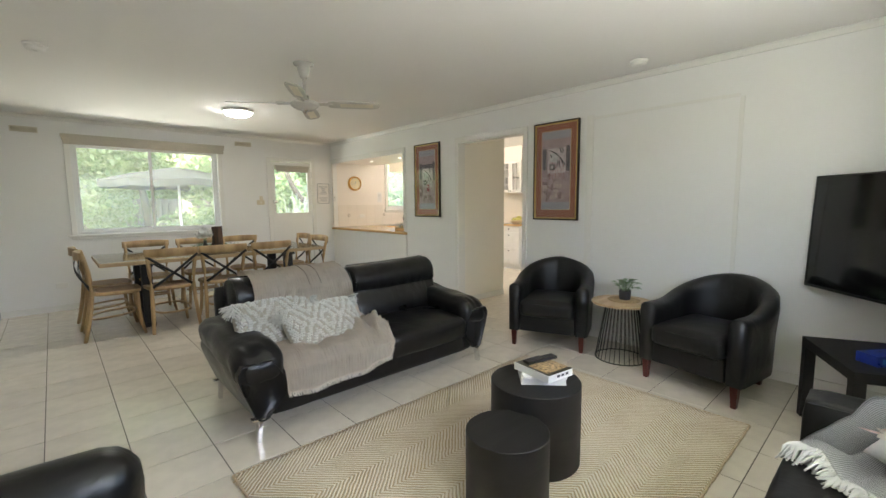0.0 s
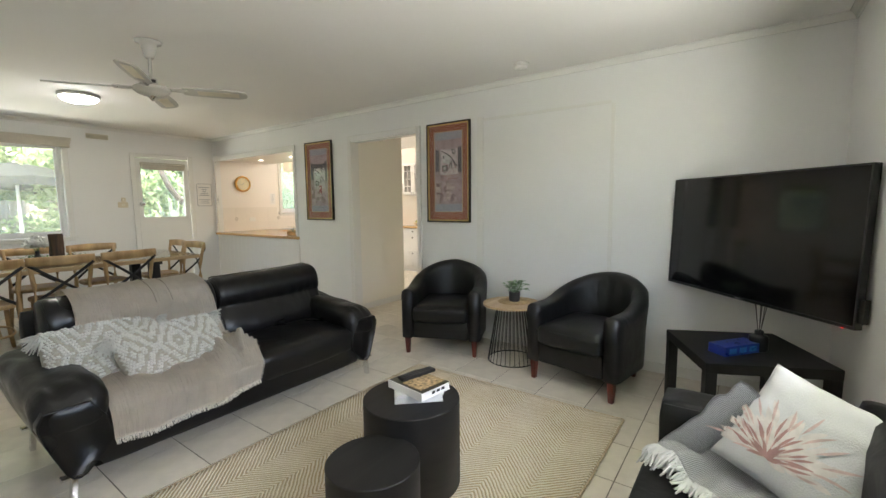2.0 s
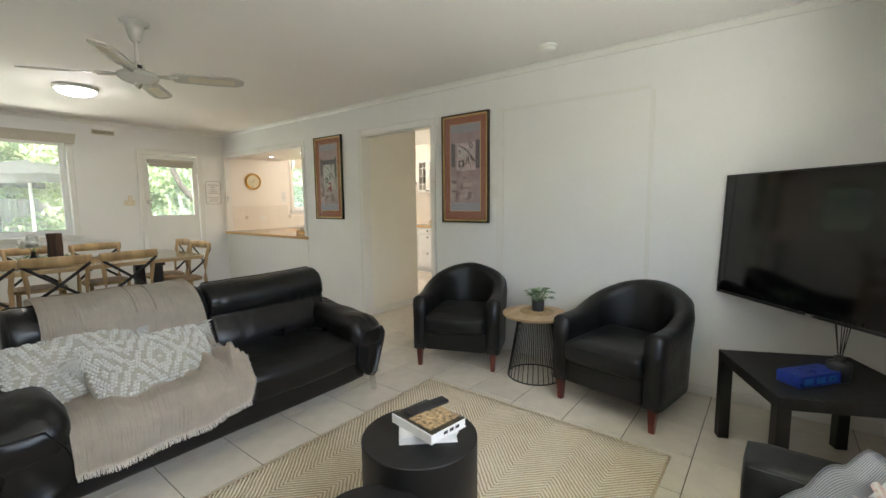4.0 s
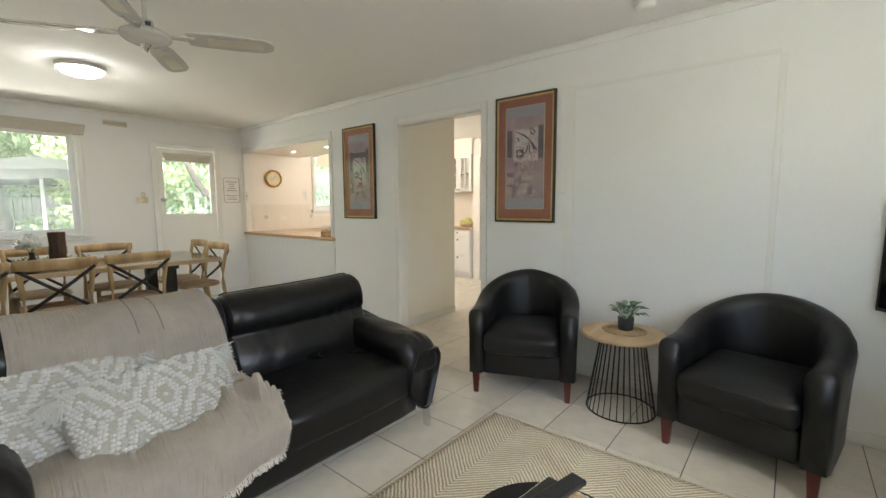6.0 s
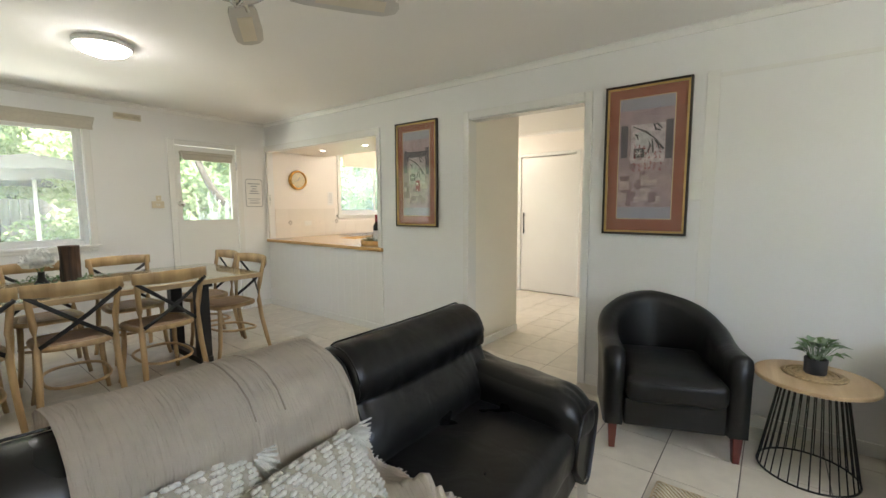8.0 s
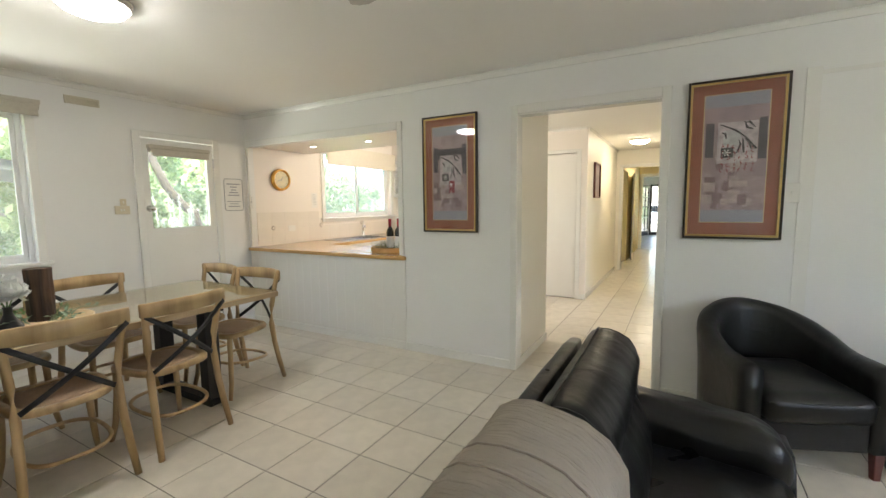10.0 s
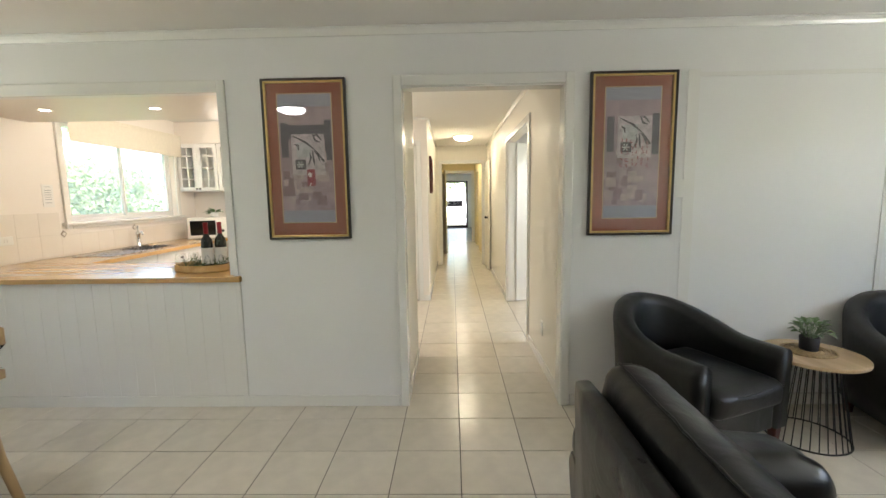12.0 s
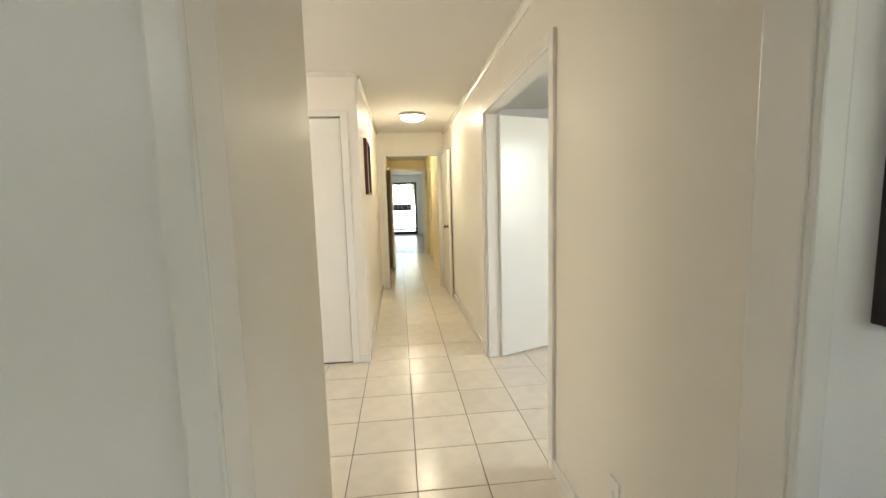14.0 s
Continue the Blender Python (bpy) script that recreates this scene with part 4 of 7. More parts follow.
# ---- living room ----
def back_cushion_mesh(x0, x1, outer, seed):
    """A tall sofa back cushion: lumbar roll below, head roll above, a sunk seam between and a narrow side panel at its outer end."""
    prof = [(0.075, 0.385), (0.055, 0.42), (0.050, 0.46), (0.062, 0.51), (0.088, 0.56), (0.112, 0.598), (0.124, 0.618), (0.130, 0.630), (0.124, 0.640), (0.113, 0.655), (0.108, 0.68), (0.108, 0.715), (0.122, 0.75), (0.150, 0.785), (0.188, 0.808), (0.228, 0.818), (0.262, 0.818), (0.295, 0.806), (0.315, 0.78), (0.325, 0.72), (0.330, 0.60), (0.330, 0.45), (0.325, 0.385)]
    bm = bmesh.new()
    n = 44
    rings = []
    for i in range(n + 1):
        u = -1 + 2 * i / n
        u = math.copysign(abs(u) ** 0.8, u)
        e = max(0.0, (abs(u) - 0.86) / 0.14)
        k = 1 - 0.11 * e**3
        ring = []
        for a, (y, z) in enumerate(prof):
            y, z = 0.215 + (y - 0.215) * k, 0.60 + (z - 0.60) * (1 - 0.07 * e**2.5)
            x = x0 + (x1 - x0) * (u + 1) / 2
            front = max(0.0, 1 - max(0, y - 0.10) / 0.16)
            if z < 0.645:
                # seam of the side panel, and the swell of the lumbar roll between its seams
                y += 0.022 * math.exp(-(((u * outer - 0.79) / 0.022) ** 2)) * front
                y -= 0.020 * front * max(0.0, 1 - ((u * outer + 0.1) / 0.85) ** 2)
            else:
                y -= 0.012 * front * (1 - u * u)
                z += 0.014 * max(0.0, u * outer) ** 2 * (z - 0.64) / 0.18
            near = math.exp(-(((z - 0.63) / 0.05) ** 2))
            y -= 0.0045 * front * near * math.sin(u * 34 + 5 * noise.noise(Vector((u * 3, seed, 0)))) * (0.35 + 0.65 * abs(u))
            q = Vector((x * 9 + seed, y * 9, z * 9))
            d = 0.005 * noise.noise(q) + 0.0035 * noise.noise(q * 2.7)
            ring.append(bm.verts.new((x + d * 0.5, y - d, z + d * 0.6)))
        rings.append(ring)
    for a, b in zip(rings, rings[1:]):
        for j in range(len(prof)):
            jj = (j + 1) % len(prof)
            bm.faces.new((a[j], a[jj], b[jj], b[j]))
    bm.faces.new(rings[0])
    bm.faces.new(rings[-1][::-1])
    crest = [Vector(r[16].co) + Vector((0, 0.008, 0.003)) for r in rings[1:-1]]
    end = rings[1] if outer < 0 else rings[-2]
    other = rings[-2] if outer < 0 else rings[1]
    return bm, crest, [Vector(v.co) for v in other[2:17]], [Vector(v.co) for v in end[8:17]]


def sofa():
    t = thing("sofa", "black leather two-seat sofa with padded arms and chrome legs", "sofa", pose(1.63, 2.855, 0))
    part("base", soft(1.62, 0.76, 0.165, 0.03, 0, 9, 0.002, 3, pose(0, -0.01, 0.195)), M_LEATHER, t, smooth=True)
    part("back_frame", soft(1.76, 0.075, 0.62, 0.03, 0.0, 9, 0.003, 5, pose(0, 0.365, 0.455, -2)), M_LEATHER, t, smooth=True)
    for s in (-1, 1):
        bm = soft(0.775, 0.70, 0.19, 0.06, 0.022, 22, 0.006, 7 + s, pose(0.39 * s, -0.05, 0.315, 2.5))
        for v in bm.verts:
            v.co.z += 0.0022 * math.sin(v.co.y * 60 + 3 * noise.noise(v.co * 6)) * max(0.0, -v.co.y - 0.15) * 3
        part("seat_cushion", bm, M_LEATHER, t, smooth=True)
        bm, crest, inner, outer = back_cushion_mesh(*((0.035, 0.855) if s > 0 else (-0.835, 0.025)), s, 11 + s)
        bc = part("back_cushion", bm, M_LEATHER, t, smooth=True)
        for seam in (crest, inner, outer):
            part("piping", tube(bmesh.new(), seam, 0.0038, 6), M_LEATHER, bc, smooth=True)
        # flared outer panel of the arm
        bm = bmesh.new()
        prof = [(0.79, 0.17), (0.835, 0.125), (0.86, 0.115), (0.885, 0.122), (0.905, 0.145), (0.965, 0.31), (0.985, 0.38), (0.985, 0.41), (0.962, 0.452), (0.80, 0.452), (0.745, 0.36), (0.725, 0.27), (0.735, 0.23)]
        rows = []
        for y, k in ((-0.402, 0.93), (-0.412, 0.955), (-0.414, 0.98), (-0.405, 1.0), (-0.2, 1.0), (0.2, 0.985), (0.37, 0.955), (0.385, 0.94)):
            rows.append([bm.verts.new((s * (0.86 + (x - 0.86) * k), y, 0.29 + (z - 0.29) * k)) for x, z in prof])
        for a, b in zip(rows, rows[1:]):
            for j in range(len(prof)):
                jj = (j + 1) % len(prof)
                bm.faces.new((a[j], a[jj], b[jj], b[j]))
        bm.faces.new(rows[0])
        bm.faces.new(rows[-1][::-1])
        bmesh.ops.bevel(bm, geom=bm.edges[:], offset=0.006, segments=2, affect="EDGES", clamp_overlap=True)
        arm = part("arm", bm, M_LEATHER, t, smooth=True)
        bm = soft(0.275, 0.79, 0.185, 0.075, 0.014, 26, 0.009, 23 + s, pose(s * 0.855, -0.012, 0.446, 3, 5 * s, 0))
        for v in bm.verts:
            v.co.z += 0.035 * max(0.0, min(1.0, (v.co.y + 0.1) / 0.5)) - 0.035 * max(0.0, (-0.30 - v.co.y) / 0.10)
            # gathers at the front end and where the pad meets the back
            g = math.exp(-(((v.co.y + 0.34) / 0.09) ** 2)) + 0.8 * math.exp(-(((v.co.y - 0.2) / 0.12) ** 2))
            v.co.z += 0.005 * g * math.sin(v.co.x * 75 + v.co.y * 30 + 4 * noise.noise(v.co * 8))
        part("arm_pad", bm, M_LEATHER, arm, smooth=True)
        for y in (-0.385, 0.35):
            bm = bmesh.new()
            box(bm, -0.012, 0.012, -0.02, 0.02, 0.0, 0.135, 0.003)
            box(bm, -0.05, 0.05, -0.02, 0.02, 0.122, 0.136, 0.003)
            part("leg", bm, M_CHROME, t, "chrome leg", m=pose(s * 0.89, y, 0, 0, -6 * s))
    return t


sofa()


def fringe(bm, p, q, n, length, rnd, r=0.0022, droop=0.6, away=(0, -1, 0)):
    """A row of short hanging yarn ends from p to q."""
    p, q, away = Vector(p), Vector(q), Vector(away)
    for k in range(n):
        a = p.lerp(q, (k + rnd.uniform(-0.3, 0.3)) / max(1, n - 1))
        e = a + away * length * rnd.uniform(0.3, 0.8) + Vector((rnd.uniform(-0.3, 0.3) * length, 0, -length * droop * rnd.uniform(0.7, 1.2)))
        mid = a.lerp(e, 0.5) + Vector((rnd.uniform(-1, 1), rnd.uniform(-1, 1), 0.6)) * length * 0.15
        tube(bm, [a, mid, e], [r, r * 1.2, r * 0.8], 4, cap=False)


def throw_blanket():
    rnd = random.Random(5)
    t = thing("throw_blanket", "oatmeal crinkled cotton throw with fringe draped over the sofa", "throw", pose(1.63, 2.855, 0))
    # profile down the sofa: (y, z, x from, x to)
    prof = [(0.412, 0.54, -0.735, -0.05), (0.412, 0.66, -0.735, -0.045), (0.408, 0.74, -0.73, -0.04), (0.39, 0.80, -0.73, -0.04), (0.345, 0.828, -0.725, -0.04), (0.29, 0.838, -0.725, -0.04), (0.24, 0.834, -0.72, -0.04), (0.19, 0.822, -0.72, -0.035), (0.138, 0.785, -0.72, -0.03), (0.098, 0.715, -0.72, -0.02), (0.094, 0.66, -0.725, -0.01),
            (0.08, 0.57, -0.735, 0.0), (0.035, 0.485, -0.71, 0.01), (-0.01, 0.437, -0.715, 0.03), (-0.13, 0.424, -0.72, 0.06), (-0.26, 0.416, -0.725, 0.06), (-0.355, 0.40, -0.73, 0.03), (-0.408, 0.37, -0.735, 0.015), (-0.424, 0.32, -0.735, 0.0), (-0.43, 0.265, -0.735, -0.02)]
    fine = []
    for a, b in zip(prof, prof[1:]):
        for k in range(4):
            u = k / 4
            fine.append([p + (q - p) * u for p, q in zip(a, b)])
    fine.append(list(prof[-1]))
    rows = []
    for i, (y, z, x0, x1) in enumerate(fine):
        row = []
        s = i / len(fine)
        for j in range(71):
            u = j / 70
            x = x0 + (x1 - x0) * u
            fold = 0.010 * math.sin(u * 13 + 0.8 * math.sin(s * 5)) * (0.4 + s) + 0.012 * max(0, noise.noise(Vector((x * 6, s * 6, 2.0)))) * (1 + 2 * s)
            crinkle = 0.0045 * noise.noise(Vector((x * 60, s * 7, 0.5))) + 0.003 * noise.noise(Vector((x * 25, s * 40, 3.5)))
            heap = 0.075 * math.exp(-((x - 0.0 + 0.03 * math.sin(s * 20)) / 0.05) ** 2) * math.exp(-((s - 0.77) / 0.08) ** 2)
            for fx, sl, wd, am in ((-0.03, 1.3, 0.022, 0.050), (-0.11, 0.9, 0.018, 0.034), (0.0, -0.7, 0.018, 0.026), (-0.22, 1.1, 0.03, 0.016), (-0.38, 0.4, 0.05, 0.012), (-0.55, -0.5, 0.05, 0.014)):
                heap += am * math.exp(-(((x - fx - sl * (s - 0.76)) / wd) ** 2)) * math.exp(-(((s - 0.77) / 0.085) ** 2))
            heap += 0.045 * math.exp(-((x + 0.12) / 0.04) ** 2) * math.exp(-((s - 0.75) / 0.08) ** 2)
            off = max(0.0, fold + 0.01) + crinkle + heap + (0.022 if y > 0.02 else 0.008)
            if z > 0.80 and y > 0.2:
                row.append((x, y, z + off * 0.6))
            elif y > 0.40:
                row.append((x, y + off * 0.4, z))
            elif y > 0.02:
                row.append((x, y - off * 0.8, z + off * 0.35))
            elif y > -0.36:
                row.append((x + 0.015 * math.sin(s * 30) * u, y, z + off))
            else:
                edge = -0.03 * math.sin(u * 3.2 + 0.6) * (i - len(fine) + 12) / 12
                row.append((x, y - off * 0.8, z + edge))
        rows.append(row)
    part("cloth", sheet(rows, 0.004), M_THROW, t, smooth=True)
    bm = bmesh.new()
    for j in range(0, 70):
        a, b = rows[-1][j], rows[-1][j + 1]
        fringe(bm, a, b, 5, 0.022, rnd, 0.0014, 0.9)
    for i in range(44, len(rows) - 1, 1):
        fringe(bm, rows[i][-1], rows[i + 1][-1], 3, 0.012, rnd, 0.0013, 0.3, (1, 0, 0))
    tagged(part("fringe", bm, M_FRINGE, t, "cream knotted fringe"), kind="stuff")
    for u in (38, 47):
        bm = bmesh.new()
        tube(bm, [Vector(rows[i][u]) + Vector((0, -0.003 if i > 16 else 0.0, 0.0015)) for i in range(2, 36)], 0.0026, 6)
        part("seam", bm, M_SEAM, t)


throw_blanket()


def lumbar_cushion(label, w, m, seed):
    rnd = random.Random(seed)
    t = thing("lumbar_cushion", label, "cushion", m, group="tufted lumbar cushions")
    h, d = 0.32, 0.13
    def surf(u, v, side):
        k = max(0.0, (1 - u**4) * (1 - v**4))
        return Vector((u * w / 2 * (1 - 0.05 * v * v), v * h / 2 * (1 - 0.06 * u * u), side * (d / 2) * k**0.55))
    bm = bmesh.new()
    for side in (-1, 1):
        n, q = 36, 18
        vs = [[bm.verts.new(surf(-1 + 2 * i / n, -1 + 2 * j / q, side)) for i in range(n + 1)] for j in range(q + 1)]
        for j in range(q):
            for i in range(n):
                bm.faces.new((vs[j][i], vs[j][i + 1], vs[j + 1][i + 1], vs[j + 1][i]))
    bmesh.ops.remove_doubles(bm, verts=bm.verts, dist=0.001)
    part("cover", bm, M_LINEN, t, "taupe and cream woven cover", True)
    # chunky loops in nested lozenges, the woven ground showing between the bands
    bm = bmesh.new()
    nu, nv = int(w * 74), 21
    for i in range(nu):
        for j in range(nv):
            u, v = -0.96 + 1.92 * (i + 0.5 * (j % 2)) / nu, -0.93 + 1.86 * j / (nv - 1)
            p_ = 0.46 / w
            dist = abs(((u + p_ / 2) % p_) / (p_ / 2) - 1) + abs(v) * 0.95
            if (dist * 2.1 + 0.35) % 1 > 0.58 and abs(u) < 0.88:
                continue
            p = surf(u, v, 1)
            r = 0.0094 * rnd.uniform(0.85, 1.15)
            bmesh.ops.create_icosphere(bm, subdivisions=1, radius=r, matrix=Matrix.Translation(p + Vector((0, 0, 0.002))) @ pose(0, 0, 0, 0, 0, rnd.uniform(-30, 30)) @ Matrix.Diagonal((1.15, 0.85, 0.75, 1)))
    part("tufting", bm, M_BOUCLE, t, "raised ivory tufting", True)
    for sx, sy in ((-1, -1), (1, -1), (1, 1), (-1, 1)):
        bm = bmesh.new()
        base = Vector((sx * w * 0.46, sy * h * 0.44, 0.0))
        bmesh.ops.create_icosphere(bm, subdivisions=2, radius=0.018, matrix=Matrix.Translation(base))
        for k in range(60):
            way = Vector((sx * rnd.uniform(0.1, 0.9), rnd.uniform(-1.0, -0.1), rnd.uniform(-0.1, 0.45))).normalized()
            e = base + way * rnd.uniform(0.075, 0.105)
            tube(bm, [base, base.lerp(e, 0.55) + Vector((0, 0, 0.014)), e], [0.005, 0.0045, 0.0022], 4, cap=False)
        part("tassel", bm, M_BOUCLE, t, "cream yarn tassel", True)


lumbar_cushion("ivory tufted wool lumbar cushion tucked behind a like one", 0.54, pose(1.015, 2.85, 0.55, 58, 3, 6), 9)
lumbar_cushion("ivory tufted wool lumbar cushion with tassels on the throw", 0.57, pose(1.29, 2.745, 0.512, 47, -1, 9), 8)


def coffee_table(x, y, r, h, label):
    t = thing("coffee_table", label, "coffee table", pose(x, y, 0.016), group="round drum coffee tables")
    part("drum", lathe([(r - 0.004, 0.0), (r, 0.004), (r, h - 0.02)], 72), M_BLACKWOOD, t, smooth=True)
    part("top", lathe([(r, h - 0.02), (r, h - 0.003), (r - 0.003, h), (0, h)], 72), M_BLACKWOOD, t, smooth=False)


coffee_table(1.72, 1.335, 0.222, 0.405, "black timber drum coffee table with books on it")
coffee_table(1.355, 1.222, 0.178, 0.325, "smaller black timber drum coffee table on the jute rug")


def book(name, label, w, d, h, m, cover):
    t = thing(name, label, "book", m)
    part("page_block", bx(-w / 2 + 0.003, w / 2 - 0.003, -d / 2 + 0.003, d / 2 - 0.003, 0.003, h - 0.003), M_PAPER, t)
    bm = bmesh.new()
    box(bm, -w / 2, w / 2, -d / 2, d / 2, 0, 0.003)
    box(bm, -w / 2, w / 2, -d / 2, d / 2, h - 0.003, h)
    box(bm, -w / 2 - 0.003, -w / 2, -d / 2, d / 2, 0, h)
    part("cover", bm, cover, t)
    return t


M_COVER = mat("photo_cover", (0.40, 0.28, 0.15), 0.3, var=0.85, scale=55)
M_DARKCOVER = mat("dark_cover", (0.035, 0.033, 0.02), 0.3, var=0.4, scale=30)
TT = 0.016 + 0.405
book("book", "thick white-covered book lying on the drum table", 0.215, 0.15, 0.034, pose(1.745, 1.315, TT, 0, 0, -47), M_PAPER)
book("book", "grey-covered book stacked on the drum table", 0.21, 0.155, 0.010, pose(1.742, 1.312, TT + 0.0345, 0, 0, -42), M_PAPER)
bk = book("book", "thick cookery book with a food photograph on its cover", 0.175, 0.225, 0.034, pose(1.735, 1.30, TT + 0.045, 0, 0, -8), M_PAPER)
part("cover_print", bx(-0.085, 0.085, -0.11, 0.11, 0.0341, 0.0347), M_DARKCOVER, bk, "dark printed cover")
part("cover_photo", bx(-0.07, 0.083, -0.085, 0.035, 0.0348, 0.0354), M_COVER, bk, "printed food photograph")
for k in range(4):
    part("title_bar", bx(-0.055 + 0.022 * k, -0.041 + 0.022 * k, 0.055, 0.075, 0.0348, 0.0354), M_PAPER, bk)
for k in range(3):
    part("spine_print", bx(-0.03 + 0.03 * k, -0.01 + 0.03 * k, -0.1129, -0.1124, 0.014, 0.026), M_POT, bk)
rem = thing("remote_control", "black television remote lying on the books", "remote", pose(1.775, 1.345, TT + 0.0806, 0, 0, -14))
part("body", bx(-0.095, 0.095, -0.024, 0.024, 0, 0.015, 0.005), M_BLACKPLASTIC, rem)
rb = None
for i in range(9):
    for j in range(3):
        m = Matrix.Translation((-0.075 + i * 0.018, -0.013 + j * 0.013, 0.0145))
        if rb is None:
            rb = part("button", bx(-0.004, 0.004, -0.0035, 0.0035, -0.001, 0.002), M_POT, rem, m=m)
        else:
            twin("button", rb, rem, m)


def rug():
    rnd = random.Random(3)
    x0, x1, y0, y1 = 0.54, 2.87, 0.655, 2.235
    t = thing("rug", "natural jute herringbone rug with woven edging on the tiles", "rug", pose((x0 + x1) / 2, (y0 + y1) / 2, 0))
    w, d = (x1 - x0) / 2, (y1 - y0) / 2
    rows = []
    for i in range(41):
        row = []
        for j in range(61):
            u, v = -1 + 2 * j / 60, -1 + 2 * i / 40
            row.append((u * w * (1 + 0.004 * noise.noise(Vector((v * 4, 3, 0)))), v * d * (1 + 0.006 * noise.noise(Vector((u * 4, 7, 0)))), 0.0135 + 0.0015 * noise.noise(Vector((u * 9, v * 9, 1)))))
        rows.append(row)
    bm = sheet(rows)
    for f in bm.faces:
        f.normal_update()
    bmesh.ops.solidify(bm, geom=bm.faces[:], thickness=0.0115)
    part("weave", bm, M_RUG, t, "beige and cream herringbone weave", True)
    for a, b in (((-w, -d), (w, -d)), ((w, -d), (w, d)), ((w, d), (-w, d)), ((-w, d), (-w, -d))):
        pts = []
        for k in range(61):
            u = k / 60
            pts.append((a[0] + (b[0] - a[0]) * u + rnd.uniform(-0.002, 0.002), a[1] + (b[1] - a[1]) * u + rnd.uniform(-0.002, 0.002), 0.0075))
        part("edging", tube(bmesh.new(), pts, 0.0075, 6), M_JUTE_EDGE, t, smooth=True)
    bm = bmesh.new()
    for s in (-1, 1):
        for k in range(150):
            y = -d + 2 * d * k / 149
            e = Vector((s * (w + rnd.uniform(0.006, 0.018)), y + rnd.uniform(-0.008, 0.008), 0.004))
            tube(bm, [(s * w, y, 0.007), e], 0.0016, 4, cap=False)
    tagged(part("fringe", bm, M_JUTE_EDGE, t), kind="stuff")


rug()


def tub_chair(x, y, facing, label):
    """Barrel-backed vinyl armchair; its front looks along local -y."""
    t = thing("tub_armchair", label, "armchair", pose(x, y, 0, 0, 0, facing), group="matching tub armchairs")
    hw, yc, th = 0.295, 0.03, 0.052
    path = [(-hw, -0.335 + k * 0.0405) for k in range(10)]
    path += [(-hw * math.cos(a), yc + hw * 1.02 * math.sin(a)) for a in [math.pi * k / 22 for k in range(1, 22)]]
    path += [(hw, -0.335 + k * 0.0405) for k in range(9, -1, -1)]
    n = len(path)
    bm = bmesh.new()
    rings = []
    for k, (px, py) in enumerate(path):
        a, b = Vector(path[max(0, k - 1)]), Vector(path[min(n - 1, k + 1)])
        d = (b - a).normalized()
        out = Vector((-d.y, d.x))
        s = abs(k - (n - 1) / 2) / ((n - 1) / 2)
        h = 0.565 + 0.185 * (0.5 + 0.5 * math.cos(math.pi * min(1, s / 0.78)))
        lean = 0.045 * (1 - s)
        ring = []
        end = 1.0 if 0 < k < n - 1 else 0.8
        prof = [(1, 0.145), (1.02, 0.25), (1.05, 0.42), (1.12, h - 0.05), (1.0, h - 0.015), (0.55, h + 0.004), (0, h + 0.008), (-0.55, h + 0.002), (-1.0, h - 0.02), (-1.1, h - 0.06), (-1.02, 0.42), (-1.0, 0.25), (-1, 0.145)]
        for u, z in prof:
            o = out * (u * th * end) + out * lean * max(0, (z - 0.35)) * 2
            wr = (0.006 * noise.noise(Vector((px * 15 + facing, py * 15, z * 3))) + 0.006 * noise.noise(Vector((px * 42 + facing, py * 42, z * 4))) * max(0.0, z - 0.42) * 3) if s < 0.6 else 0.0
            ring.append(bm.verts.new((px + o.x + wr, py + o.y + wr, z)))
        rings.append(ring)
    for a, b in zip(rings, rings[1:]):
        for j in range(len(a)):
            jj = (j + 1) % len(a)
            bm.faces.new((a[j], a[jj], b[jj], b[j]))
    bm.faces.new(rings[0])
    bm.faces.new(rings[-1][::-1])
    part("shell", bm, M_LEATHER2, t, "curved black vinyl back and arms", True)
    part("front_panel", bx(-0.242, 0.242, -0.325, 0.1, 0.145, 0.30, 0.012), M_LEATHER2, t)
    part("seat_cushion", soft(0.485, 0.58, 0.14, 0.045, 0.018, 11, 0.002, 4, pose(0, -0.085, 0.362)), M_LEATHER2, t, smooth=True)
    bm = tube(bmesh.new(), [(-0.235, -0.365, 0.402), (0.0, -0.380, 0.407), (0.235, -0.365, 0.402)], 0.004, 6)
    part("piping", bm, M_LEATHER2, t, smooth=True)
    lg = None
    for px, py in ((-0.297, -0.30), (0.297, -0.30), (-0.22, 0.24), (0.22, 0.24)):
        m = Matrix.Translation((px, py, 0))
        if lg is None:
            bm = bmesh.new()
            bmesh.ops.create_cone(bm, cap_ends=True, segments=4, radius1=0.022, radius2=0.034, depth=0.15, matrix=Matrix.Translation((0, 0, 0.075)) @ pose(0, 0, 0, 0, 0, 45))
            bmesh.ops.bevel(bm, geom=bm.edges[:], offset=0.003, segments=1, affect="EDGES")
            lg = part("leg", bm, M_REDWOOD, t, "red-stained tapered leg", m=m)
        else:
            twin("leg", lg, t, m)
    return t


# front legs of the two chairs stand at (3.06, 2.50)-(3.29, 1.95) and (3.18, 1.36)-(3.07, 0.78)
tub_chair(3.455, 2.345, -67.8, "black vinyl tub armchair with red wooden legs beside the hall opening")
tub_chair(3.418, 1.014, -100.7, "black vinyl tub armchair with red wooden legs beside the television")


